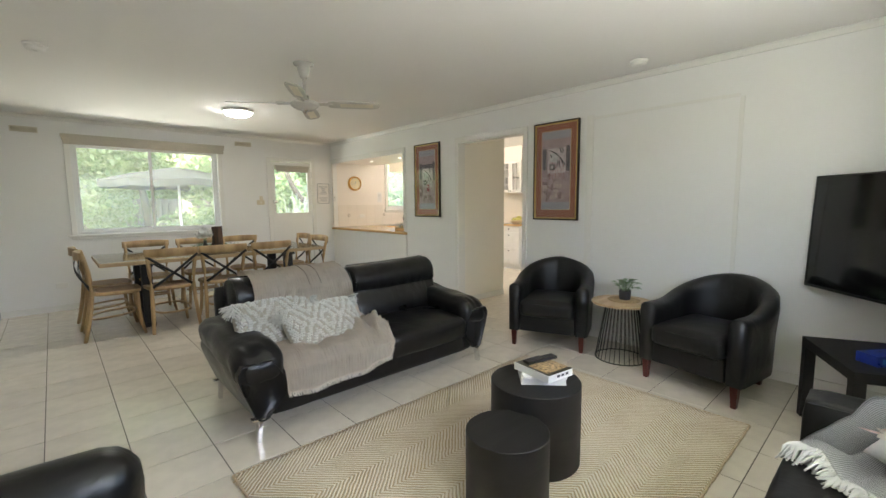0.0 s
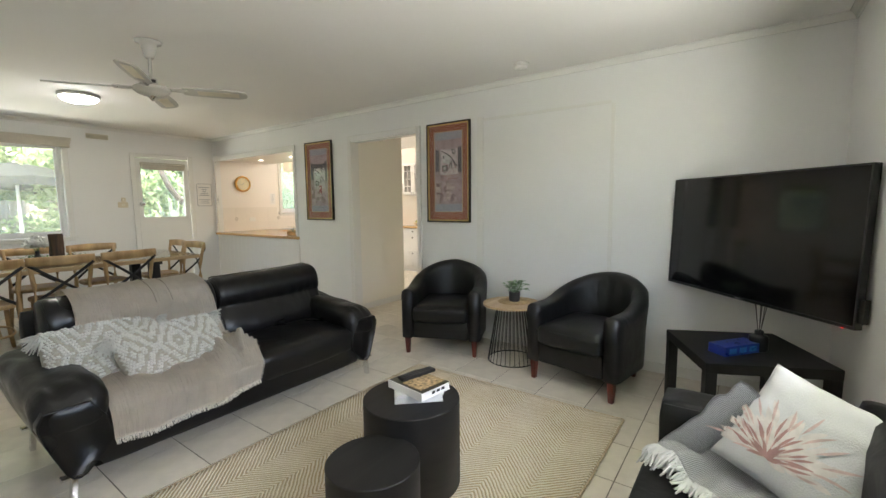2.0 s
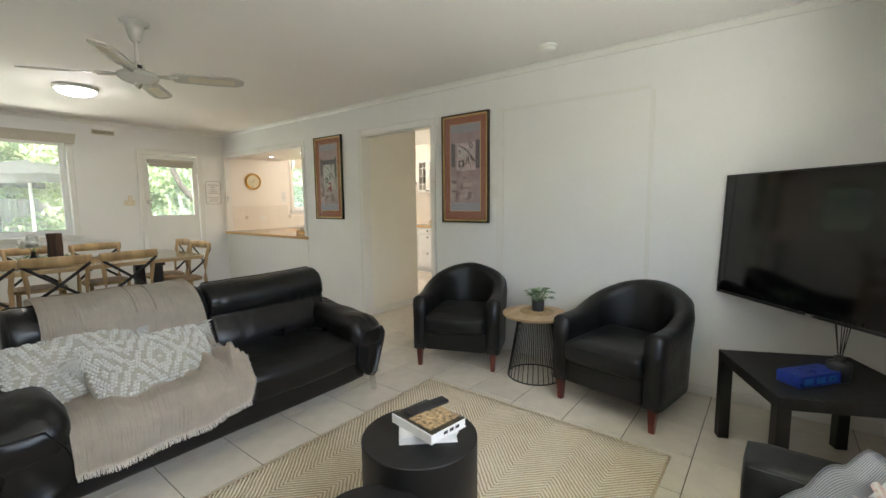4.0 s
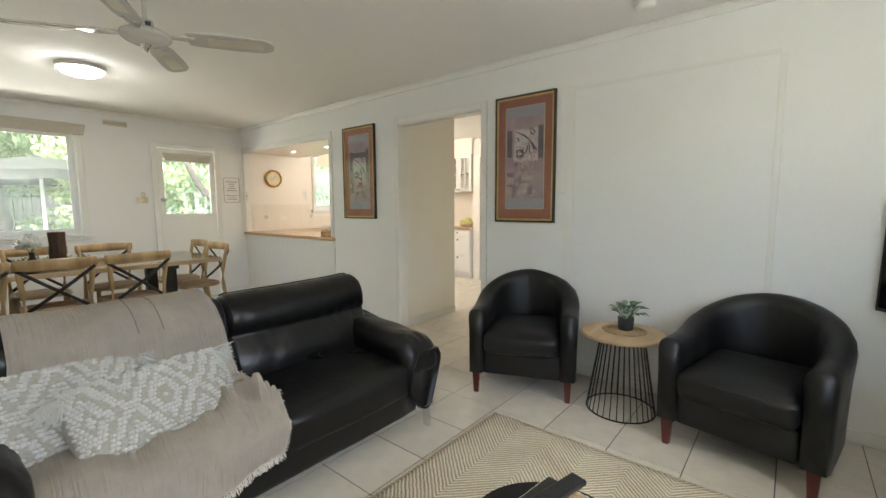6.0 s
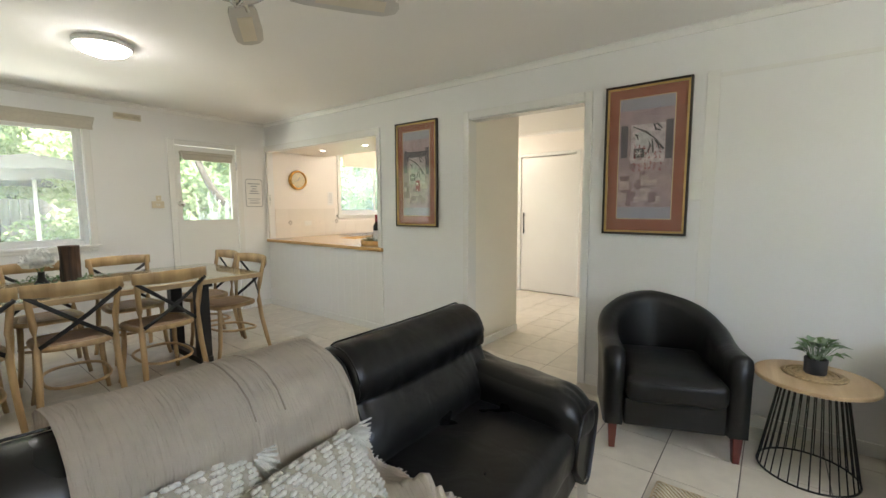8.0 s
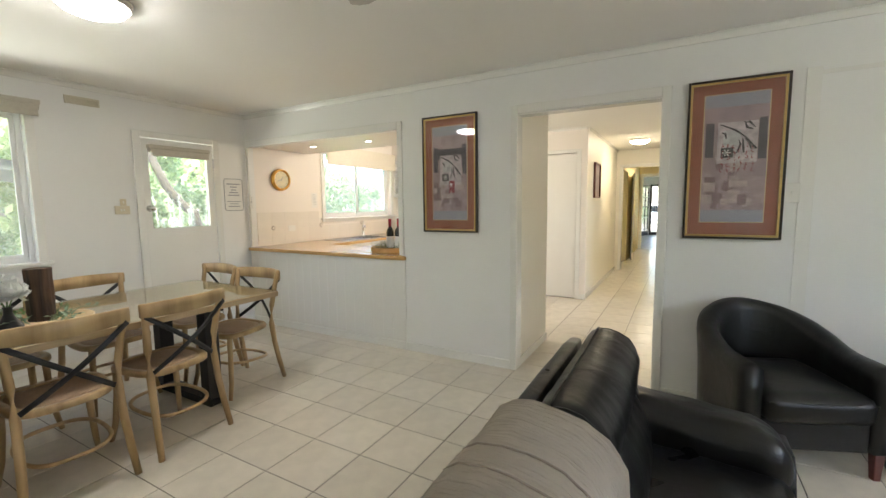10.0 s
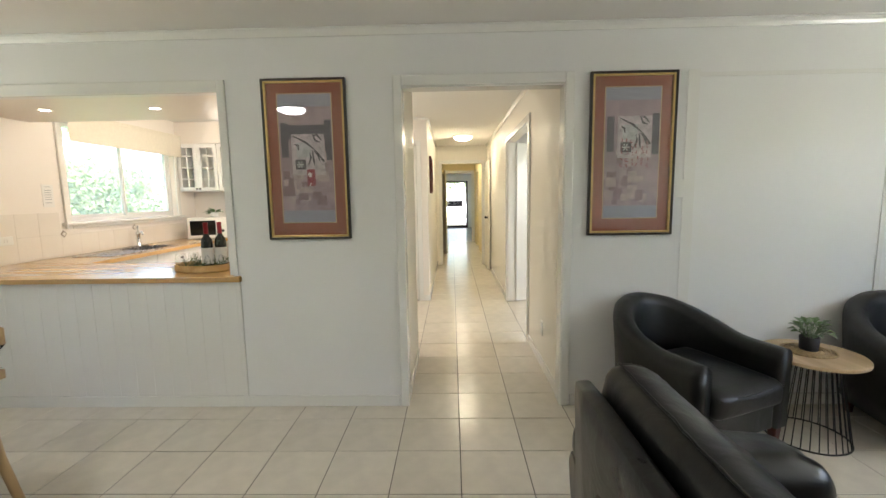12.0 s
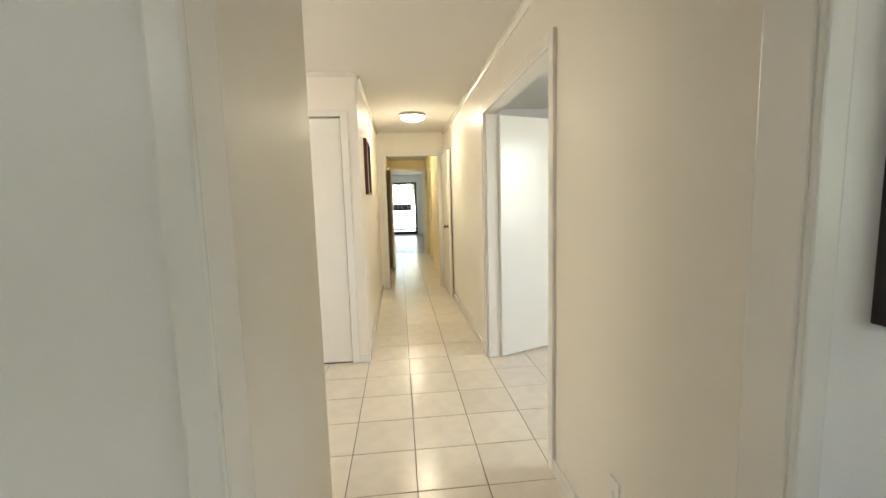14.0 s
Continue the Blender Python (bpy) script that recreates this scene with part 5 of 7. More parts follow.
def side_table(x, y):
    t = thing("side_table", "round oak side table on a black wire cage", "side table", pose(x, y, 0))
    part("top", lathe([(0, 0.468), (0.236, 0.468), (0.24, 0.472), (0.24, 0.484), (0.236, 0.488), (0, 0.488)], 64), M_OAK, t)
    part("base_ring", tube(bmesh.new(), [(0.198 * math.cos(a), 0.198 * math.sin(a), 0.005) for a in [2 * math.pi * k / 48 for k in range(48)]], 0.005, 8, True), M_IRON, t, smooth=True)
    part("top_ring", tube(bmesh.new(), [(0.125 * math.cos(a), 0.125 * math.sin(a), 0.462) for a in [2 * math.pi * k / 40 for k in range(40)]], 0.005, 8, True), M_IRON, t, smooth=True)
    rod = part("rod", tube(bmesh.new(), [(0.198, 0, 0.006), (0.125, 0, 0.462)], 0.003, 6), M_IRON, t)
    for k in range(1, 32):
        twin("rod", rod, t, pose(0, 0, 0, 0, 0, 360 * k / 32))


ST = (3.425, 1.672)
side_table(*ST)
pm = thing("placemat", "round woven seagrass placemat under the plant", "placemat", pose(ST[0] + 0.03, ST[1], 0.488))
bm = bmesh.new()
pts = [((0.012 + 0.0016 * k) * math.cos(k * 0.42), (0.012 + 0.0016 * k) * math.sin(k * 0.42), 0.005 + 0.0012 * math.sin(k * 1.7)) for k in range(72)]
tube(bm, pts, 0.006, 6)
lathe([(0.0, 0.001), (0.125, 0.001), (0.128, 0.004), (0, 0.005)], 40, bm)
part("weave", bm, M_SEAGRASS, pm, smooth=True)


def potted_plant(x, y, z):
    rnd = random.Random(21)
    t = thing("potted_plant", "small leafy green plant in a dark grey pot", "plant", pose(x, y, z))
    part("pot", lathe([(0, 0.0), (0.040, 0.0), (0.044, 0.006), (0.047, 0.075), (0.045, 0.078), (0.042, 0.074), (0.04, 0.066), (0, 0.066)], 32), M_POT, t, smooth=True)
    part("soil", lathe([(0.041, 0.067), (0, 0.069)], 20), M_SOIL, t)
    base = None
    for k in range(40):
        a, up = rnd.uniform(0, 6.283), rnd.uniform(0.7, 3.2)
        p = Vector((math.cos(a) * 0.02, math.sin(a) * 0.02, 0.07))
        way = Vector((math.cos(a), math.sin(a), up)).normalized()
        reach = rnd.uniform(0.03, 0.085)
        q = p + way * reach
        bm = bmesh.new()
        tube(bm, [p, q], 0.0015, 4, cap=False)
        leaf(bm, q, way + Vector((0, 0, -0.5)), (0, 0, 1), rnd.uniform(0.042, 0.06), rnd.uniform(0.034, 0.048), 0.35)
        part("leaf", bm, M_LEAFPALE if k % 3 else M_LEAF, t)


potted_plant(ST[0] + 0.035, ST[1] - 0.005, 0.4955)


# ---- television corner ----
def television():
    a, b = Vector((3.785, 0.555)), Vector((2.845, -0.318))
    mid, d = (a + b) / 2, (a - b)
    ang = math.degrees(math.atan2(d.y, d.x))
    w, h = 1.27, 0.738
    t = thing("television", "large black flat television fixed across the corner, switched off", "television", pose(mid.x, mid.y, 1.095, -2.0, 0, ang + 180))
    # local: screen looks along -y
    bm = bmesh.new()
    e = 0.009
    for c in ((-w / 2, -w / 2 + e, -h / 2, h / 2), (w / 2 - e, w / 2, -h / 2, h / 2), (-w / 2 + e, w / 2 - e, h / 2 - e, h / 2), (-w / 2 + e, w / 2 - e, -h / 2, -h / 2 + 0.016)):
        box(bm, c[0], c[1], -0.012, 0.03, c[2], c[3], bevel=0.002)
    part("bezel", bm, M_BLACKPLASTIC, t)
    part("screen", bx(-w / 2 + e, w / 2 - e, -0.008, 0.0, -h / 2 + 0.016, h / 2 - e), M_SCREEN, t, "dark glossy screen")
    part("back_housing", bx(-w * 0.36, w * 0.36, 0.03, 0.075, -h * 0.38, h * 0.3, 0.015), M_BLACKPLASTIC, t)
    part("side_port", bx(w / 2 - 0.004, w / 2 + 0.022, 0.0, 0.03, -h / 2 + 0.03, -h / 2 + 0.14, 0.004), M_BLACKPLASTIC, t)
    part("badge", bx(-0.02, 0.02, -0.0135, -0.0118, -h / 2 + 0.005, -h / 2 + 0.011), M_STEEL, t)
    part("standby_light", bx(w / 2 - 0.053, w / 2 - 0.047, -0.0145, -0.011, -h / 2 - 0.002, -h / 2 + 0.001), mat("red_led", (0.6, 0.02, 0.02), 0.4, emit=(1, 0.05, 0.03), strength=0.8), t, "red standby light")
    bm = tube(bmesh.new(), [(0.0, 0.1, -0.2), (0.0, 0.2, -0.1), (0, 0.35, 0.0)], 0.02, 8)
    part("wall_bracket", bm, M_IRON, t)
    pts = [(-0.1 + 0.03 * math.sin(k * 0.8), 0.05, -h / 2 + 0.03 - 0.012 * k + 0.0014 * k * k) for k in range(10)]
    part("cable", tube(bmesh.new(), pts, 0.003, 6), M_BLACKPLASTIC, t, smooth=True)


television()

tvt = thing("television_table", "black square low table across the corner", "table", pose(3.145, 0.098, 0, 0, 0, 25.3))
part("tabletop", bx(-0.30, 0.30, -0.305, 0.305, 0.435, 0.488, 0.003), M_BLACKWOOD, tvt)
tl = None
for sx in (-1, 1):
    for sy in (-1, 1):
        m = Matrix.Translation((sx * 0.272, sy * 0.277, 0))
        if tl is None:
            tl = part("leg", bx(-0.0265, 0.0265, -0.0265, 0.0265, 0, 0.434, 0.002), M_BLACKWOOD, tvt, m=m)
        else:
            twin("leg", tl, tvt, m)

tb = thing("tissue_box", "blue patterned cardboard tissue box on the television table", "tissue box", pose(3.03, 0.135, 0.488, 0, 0, -38))
part("carton", bx(-0.125, 0.125, -0.052, 0.052, 0, 0.052, 0.002), M_BLUE, tb)
part("opening", lathe([(0.04, 0.0525), (0.0, 0.053)], 24), M_BLUE, tb, m=Matrix.Diagonal((1.5, 0.6, 1, 1)))
for k in range(3):
    part("printed_panel", bx(-0.10 + 0.07 * k, -0.05 + 0.07 * k, -0.0528, -0.0521, 0.012, 0.040), mat("carton_print", (0.03, 0.16, 0.45), 0.3, var=0.3, scale=50), tb)
df = thing("reed_diffuser", "black glass reed diffuser with dark reeds", "diffuser", pose(3.13, 0.03, 0.488))
part("jar", lathe([(0, 0), (0.042, 0), (0.046, 0.006), (0.046, 0.075), (0.04, 0.084), (0.018, 0.09), (0.018, 0.108), (0.0, 0.108)], 28), M_VASE, df, smooth=True)
part("collar", lathe([(0.021, 0.09), (0.021, 0.11), (0.016, 0.112)], 20), M_IRON, df, smooth=True)
for k in range(6):
    part("reed", tube(bmesh.new(), [(0.006 * math.cos(k), 0.006 * math.sin(k), 0.1), (0.03 * math.cos(k * 1.1), 0.03 * math.sin(k * 1.1), 0.27)], 0.002, 5), M_IRON, df)


# ---- second sofa under the south window ----
s2 = thing("sofa", "black vinyl two-seat sofa with flat arms under the window", "sofa", pose(1.46, 0.0, 0))
part("base", bx(-0.43, 0.43, -0.30, 0.33, 0.08, 0.28, 0.02), M_LEATHER2, s2)
part("back", soft(1.06, 0.20, 0.62, 0.05, 0.0, 8, 0.002, 2, pose(0.0, -0.235, 0.42, 6)), M_LEATHER2, s2, smooth=True)
for s in (-1, 1):
    part("seat_cushion", soft(0.425, 0.56, 0.17, 0.04, 0.012, 10, 0.002, s, pose(0.214 * s, 0.085, 0.345)), M_LEATHER2, s2, smooth=True)
    part("arm", soft(0.17, 0.64, 0.47, 0.025, 0.0, 7, 0.0015, 6 + s, pose(0.513 * s, 0.015, 0.375)), M_LEATHER2, s2, smooth=True)
    bm = tube(bmesh.new(), [(0.513 * s - 0.08 * s, -0.25, 0.598), (0.513 * s - 0.08 * s, 0.32, 0.598)], 0.0022, 5)
    part("stitching", bm, M_POT, s2)
    for y in (-0.25, 0.27):
        part("foot", lathe([(0, 0), (0.02, 0), (0.026, 0.145), (0, 0.145)], 14), M_BLACKPLASTIC, s2, m=Matrix.Translation((0.49 * s, y, 0)))


def striped_throw():
    rnd = random.Random(31)
    t = thing("throw_blanket", "grey and white striped cotton throw with knotted fringe on the sofa", "throw")
    rows = []
    for i in range(31):
        s = i / 30
        row = []
        for j in range(41):
            u = j / 40
            x = 1.845 - 0.30 * u + 0.34 * s
            y = 0.345 - 0.30 * u - 0.24 * s
            z = 0.449 + 0.012 * (0.7 + math.sin(u * 10 + s * 5)) * (0.5 + 0.5 * math.sin(s * 7 + 1)) + 0.05 * abs(noise.noise(Vector((u * 4.5, s * 3.5, 1)))) + 0.03 * math.exp(-((u - 0.25 - 0.3 * s) / 0.09) ** 2)
            if x > 1.868:
                z += (x - 1.868) * 0.9
                x = 1.868 - 0.01 * abs(math.sin(u * 9))
            if y < -0.09:
                z += (-0.09 - y) * 1.0
                y = -0.09
            row.append((x, y, z))
        rows.append(row)
    part("cloth", sheet(rows, 0.004), M_STRIPE, t, smooth=True)
    bm = bmesh.new()
    for j in range(40):
        fringe(bm, rows[0][j], rows[0][j + 1], 5, 0.085, rnd, 0.0046, 0.04 if j > 12 else 0.5, (-0.75, 0.65, 0))
    tagged(part("fringe", bm, M_WHITECLOTH, t, "white knotted fringe", True), kind="stuff")


striped_throw()


def pillow(name, label, w, h, d, m, material):
    t = thing(name, label, "cushion", m)
    bm = bmesh.new()
    n = 22
    for side in (-1, 1):
        vs = []
        for j in range(n + 1):
            row = []
            for i in range(n + 1):
                u, v = -1 + 2 * i / n, -1 + 2 * j / n
                k = max(0.0, (1 - u**4) * (1 - v**4)) ** 0.5
                pinch = 1 - 0.07 * (1 - abs(u * v))
                p = Vector((u * w / 2 * (1 - 0.06 * (1 - v * v)), v * h / 2 * (1 - 0.06 * (1 - u * u)), side * d / 2 * k))
                p.z += 0.006 * noise.noise(Vector((u * 4, v * 4, side)))
                row.append(bm.verts.new(p))
            vs.append(row)
        for j in range(n):
            for i in range(n):
                bm.faces.new((vs[j][i], vs[j][i + 1], vs[j + 1][i + 1], vs[j + 1][i]))
    bmesh.ops.remove_doubles(bm, verts=bm.verts, dist=0.0008)
    part("cover", bm, material, t, smooth=True)
    return t


nrm = Vector((-0.74, 0.28, 0.60)).normalized()
rgt = (Vector((0.58, -0.81, 0)) - nrm * Vector((0.58, -0.81, 0)).dot(nrm)).normalized()
upv = nrm.cross(rgt)
CUSHION = Matrix.Translation((1.80, -0.055, 0.615)) @ Matrix((rgt, upv, nrm)).transposed().to_4x4() @ pose(0, 0, 0, 0, 0, -58)
fp = pillow("floral_cushion", "white cotton cushion printed with a pink protea flower", 0.35, 0.35, 0.13, CUSHION, M_WHITECLOTH)


def pil_z(x, y, w=0.35, d=0.13):
    u, v = x / (w / 2), y / (w / 2)
    return d / 2 * max(0.0, (1 - u**4) * (1 - v**4)) ** 0.5


rnd = random.Random(12)
# overlapping thin petals that fan from the flower's base
for n, r0, L, wd, mt, lift in ((13, 0.0, 0.085, 0.026, M_PETAL2, 0.0), (17, 0.04, 0.09, 0.022, M_PETAL2, 0.0003), (17, 0.02, 0.08, 0.006, M_PETAL, 0.0006), (21, 0.08, 0.085, 0.018, M_PETAL2, 0.0009), (19, 0.05, 0.075, 0.007, M_PETAL3, 0.0012), (15, 0.10, 0.075, 0.0075, M_PETAL, 0.0015), (13, 0.0, 0.05, 0.009, M_PETAL3, 0.0018)):
    bm = bmesh.new()
    for k in range(n):
        a = 0.15 + 3.0 * (k + rnd.uniform(-0.4, 0.4)) / (n - 1)
        cx, cy = -0.035 + rnd.uniform(-0.006, 0.006), -0.10
        dx, dy_ = math.cos(a), math.sin(a)
        rr, ll, bend = r0 * rnd.uniform(0.7, 1.2), L * rnd.uniform(0.5, 1.1), rnd.uniform(-0.25, 0.25)
        quad = []
        for q, wv in ((0, 0.15), (0.3, 0.9), (0.6, 1.0), (0.85, 0.6), (1.0, 0.05)):
            px = cx + dx * (rr + ll * q) - dy_ * bend * ll * q * q
            py = cy + dy_ * (rr + ll * q) + dx * bend * ll * q * q
            for sd in (-1, 1):
                x, y = px - sd * dy_ * wd * wv / 2, py + sd * dx * wd * wv / 2
                quad.append(bm.verts.new((x, y, pil_z(x, y) + 0.0035 + lift)))
        for q in range(4):
            bm.faces.new((quad[2 * q], quad[2 * q + 1], quad[2 * q + 3], quad[2 * q + 2]))
    part("printed_petal_ring", bm, mt, fp, "printed pink and russet petals")

# third seat, close by the camera's start
ac = thing("recliner_armchair", "black leather armchair with thick rounded arms", "armchair", pose(-0.20, 1.30, 0))
part("base", soft(0.56, 0.62, 0.34, 0.05, 0, 6, 0.003, 2, pose(0, 0, 0.25)), M_LEATHER, ac, smooth=True)
part("back", soft(0.24, 0.66, 0.42, 0.09, 0.02, 9, 0.006, 9, pose(-0.19, 0, 0.62)), M_LEATHER, ac, smooth=True)
for s in (-1, 1):
    part("arm", soft(0.62, 0.20, 0.56, 0.085, 0.015, 10, 0.006, 30 + s, pose(0.02, 0.26 * s, 0.36)), M_LEATHER, ac, smooth=True)


# ---- framed prints ----
def framed_print(y, seal, label, seed):
    """A tall print behind glass on the east wall; local x runs to the right seen from the room."""
    rnd = random.Random(seed)
    w, h = 0.52, 0.985
    t = thing("framed_print", label, "picture", pose(XR, y, 1.62, 0, 0, -90), group="pair of framed prints")
    def band(bm, u, v, e, y0, y1, bev):
        for c in ((-u, -u + e, -v, v), (u - e, u, -v, v), (-u + e, u - e, v - e, v), (-u + e, u - e, -v, -v + e)):
            box(bm, c[0], c[1], y0, y1, c[2], c[3], bevel=bev)
        return bm
    part("outer_frame", band(bmesh.new(), w / 2, h / 2, 0.014, -0.030, 0, 0.004), M_FRAMEBLACK, t, "black outer moulding")
    part("gilt_frame", band(bmesh.new(), w / 2 - 0.014, h / 2 - 0.014, 0.013, -0.026, -0.002, 0.004), M_GOLD, t, "gold inner moulding")
    part("mount", bx(-w / 2 + 0.02, w / 2 - 0.02, -0.012, -0.004, -h / 2 + 0.02, h / 2 - 0.02), M_MAT, t, "russet mount board")
    a0, a1, c0, c1 = -0.165, 0.165, -0.385, 0.40
    part("slip", bx(a0 - 0.005, a1 + 0.005, -0.0135, -0.012, c0 - 0.005, c1 + 0.005), mat("gilt_slip", (0.62, 0.50, 0.28), 0.5), t)
    part("paper", bx(a0, a1, -0.0145, -0.0135, c0, c1), M_PRINT, t, "mauve printed paper")
    layer = [-0.0148]
    dv = 0.0 if seal else 0.07

    def flat(name, u0, u1, v0, v1, mt):
        layer[0] -= 0.00012
        part(name, bx(u0, u1, layer[0] - 0.0001, layer[0], v0, v1), mt, t)

    for lo, hi in ((c1 - 0.075, c1), (c0, c0 + 0.075)):
        flat("striped_band", a0, a1, lo, hi, M_PRINTBAND)
    if seal:
        flat("dark_block", a0 + 0.015, a1 - 0.01, 0.13, 0.215, M_PRINTDARK)
    flat("dark_block", a0 + 0.012, a0 + 0.055, 0.02, 0.23, M_PRINTDARK)
    flat("dark_block", a1 - 0.045, a1 - 0.005, 0.0, 0.245, M_PRINTDARK)
    for k in range(22):
        u, v = rnd.uniform(a0, a1 - 0.08), rnd.uniform(c0 + 0.08, 0.0)
        flat("wash_block", u, u + rnd.uniform(0.03, 0.08), v, v + rnd.uniform(0.03, 0.07), M_PRINTPALE if k % 2 else M_PRINT2)
    flat("pale_panel", -0.09, 0.115, -0.09 + dv, 0.16 + dv, M_PRINTPANEL)
    flat("wash_block", -0.06, 0.03, 0.02 + dv, 0.11 + dv, M_PRINT3)
    bm = bmesh.new()
    y0 = layer[0] - 0.0006
    for pts in (((-0.08, 0.15), (0.0, 0.11), (0.06, 0.06), (0.11, -0.01)), ((0.045, 0.16), (0.06, 0.12), (0.09, 0.11)), ((0.045, 0.15), (0.07, 0.155), (0.10, 0.12)), ((0.02, 0.05), (0.03, 0.02), (0.01, -0.03)), ((0.04, 0.06), (0.045, 0.0), (0.05, -0.03)), ((0.05, 0.06), (0.075, 0.03), (0.085, -0.01)), ((-0.07, 0.10), (-0.05, 0.09), (-0.045, 0.06))):
        tube(bm, [(u, y0, v + dv) for u, v in pts], [0.00012 + 0.0002 * (k % 2) for k in range(len(pts))], 6, flat=24)
    part("bamboo_stroke", bm, M_PRINTINK, t)
    flat("dark_block", -0.07, -0.005, -0.055 + dv, 0.005 + dv, M_PRINTINK)
    bm = bmesh.new()
    for k in range(6):
        a = k * math.pi / 3
        tube(bm, [(-0.04, layer[0] - 0.0006, -0.025 + dv), (-0.04 + 0.022 * math.cos(a), layer[0] - 0.0006, -0.025 + dv + 0.022 * math.sin(a))], [0.0001, 0.0004], 6, flat=10)
    part("flower", bm, M_PAPER, t)
    if seal:
        flat("red_seal", 0.0, 0.05, -0.155, -0.055, M_PRINTRED)
        layer[0] -= 0.0006
    bm = bmesh.new()
    for k in range(6 if seal else 30):
        if seal:
            u, v = 0.012 + 0.026 * rnd.random(), -0.07 - 0.07 * rnd.random()
        else:
            u, v = -0.07 + 0.032 * (k % 6) + 0.01 * rnd.random(), 0.03 + dv - 0.036 * (k // 6) - 0.015 * rnd.random()
        tube(bm, [(u, layer[0] - 0.0004, v), (u + rnd.uniform(-0.012, 0.012), layer[0] - 0.0004, v - 0.014), (u + rnd.uniform(-0.01, 0.012), layer[0] - 0.0004, v - 0.02)], 0.00022, 5, flat=16)
    part("brush_mark", bm, M_PAPER if seal else M_PRINTRED, t)
    o = part("glazing", bx(-w / 2 + 0.027, w / 2 - 0.027, -0.0215, -0.0195, -h / 2 + 0.027, h / 2 - 0.027), M_PICGLASS, t, "clear picture glass")
    o.visible_shadow = False


M_PRINT = mat("print_mauve", (0.36, 0.275, 0.285), 0.8, var=0.22, scale=14, big=0.15)
M_PRINT2 = mat("print_rose", (0.25, 0.175, 0.18), 0.8, var=0.25, scale=20)
M_PRINT3 = mat("print_grey", (0.50, 0.50, 0.50), 0.8, var=0.25, scale=24)
M_PRINTPALE = mat("print_pale", (0.47, 0.375, 0.36), 0.8, var=0.25, scale=22)
M_PRINTPANEL = mat("print_lilac", (0.52, 0.455, 0.47), 0.8, var=0.3, scale=30)
M_PRINTDARK = mat("print_slate", (0.105, 0.095, 0.11), 0.8, var=0.3, scale=16)
M_PRINTINK = mat("print_black", (0.07, 0.06, 0.065), 0.8, var=0.3, scale=30)
M_PRINTRED = mat("print_red", (0.27, 0.045, 0.055), 0.8, var=0.2, scale=30)
M_PRINTBAND = stripes_mat("print_band", (0.22, 0.22, 0.27), (0.44, 0.44, 0.50), 45, 0.4, "Z", 0.8, 0.0, "Object", 3.0)
framed_print(4.567, True, "tall framed mauve print with red seal, black and gold frame", 4)
framed_print(2.562, False, "tall framed mauve print with red brush marks, black and gold frame", 9)


# ---- dining ----
def chair_at(x, y, turn, label):
    """Cross-back bentwood chair; the sitter looks along local +y."""
    return pose(x, y, 0, 0, 0, turn), label


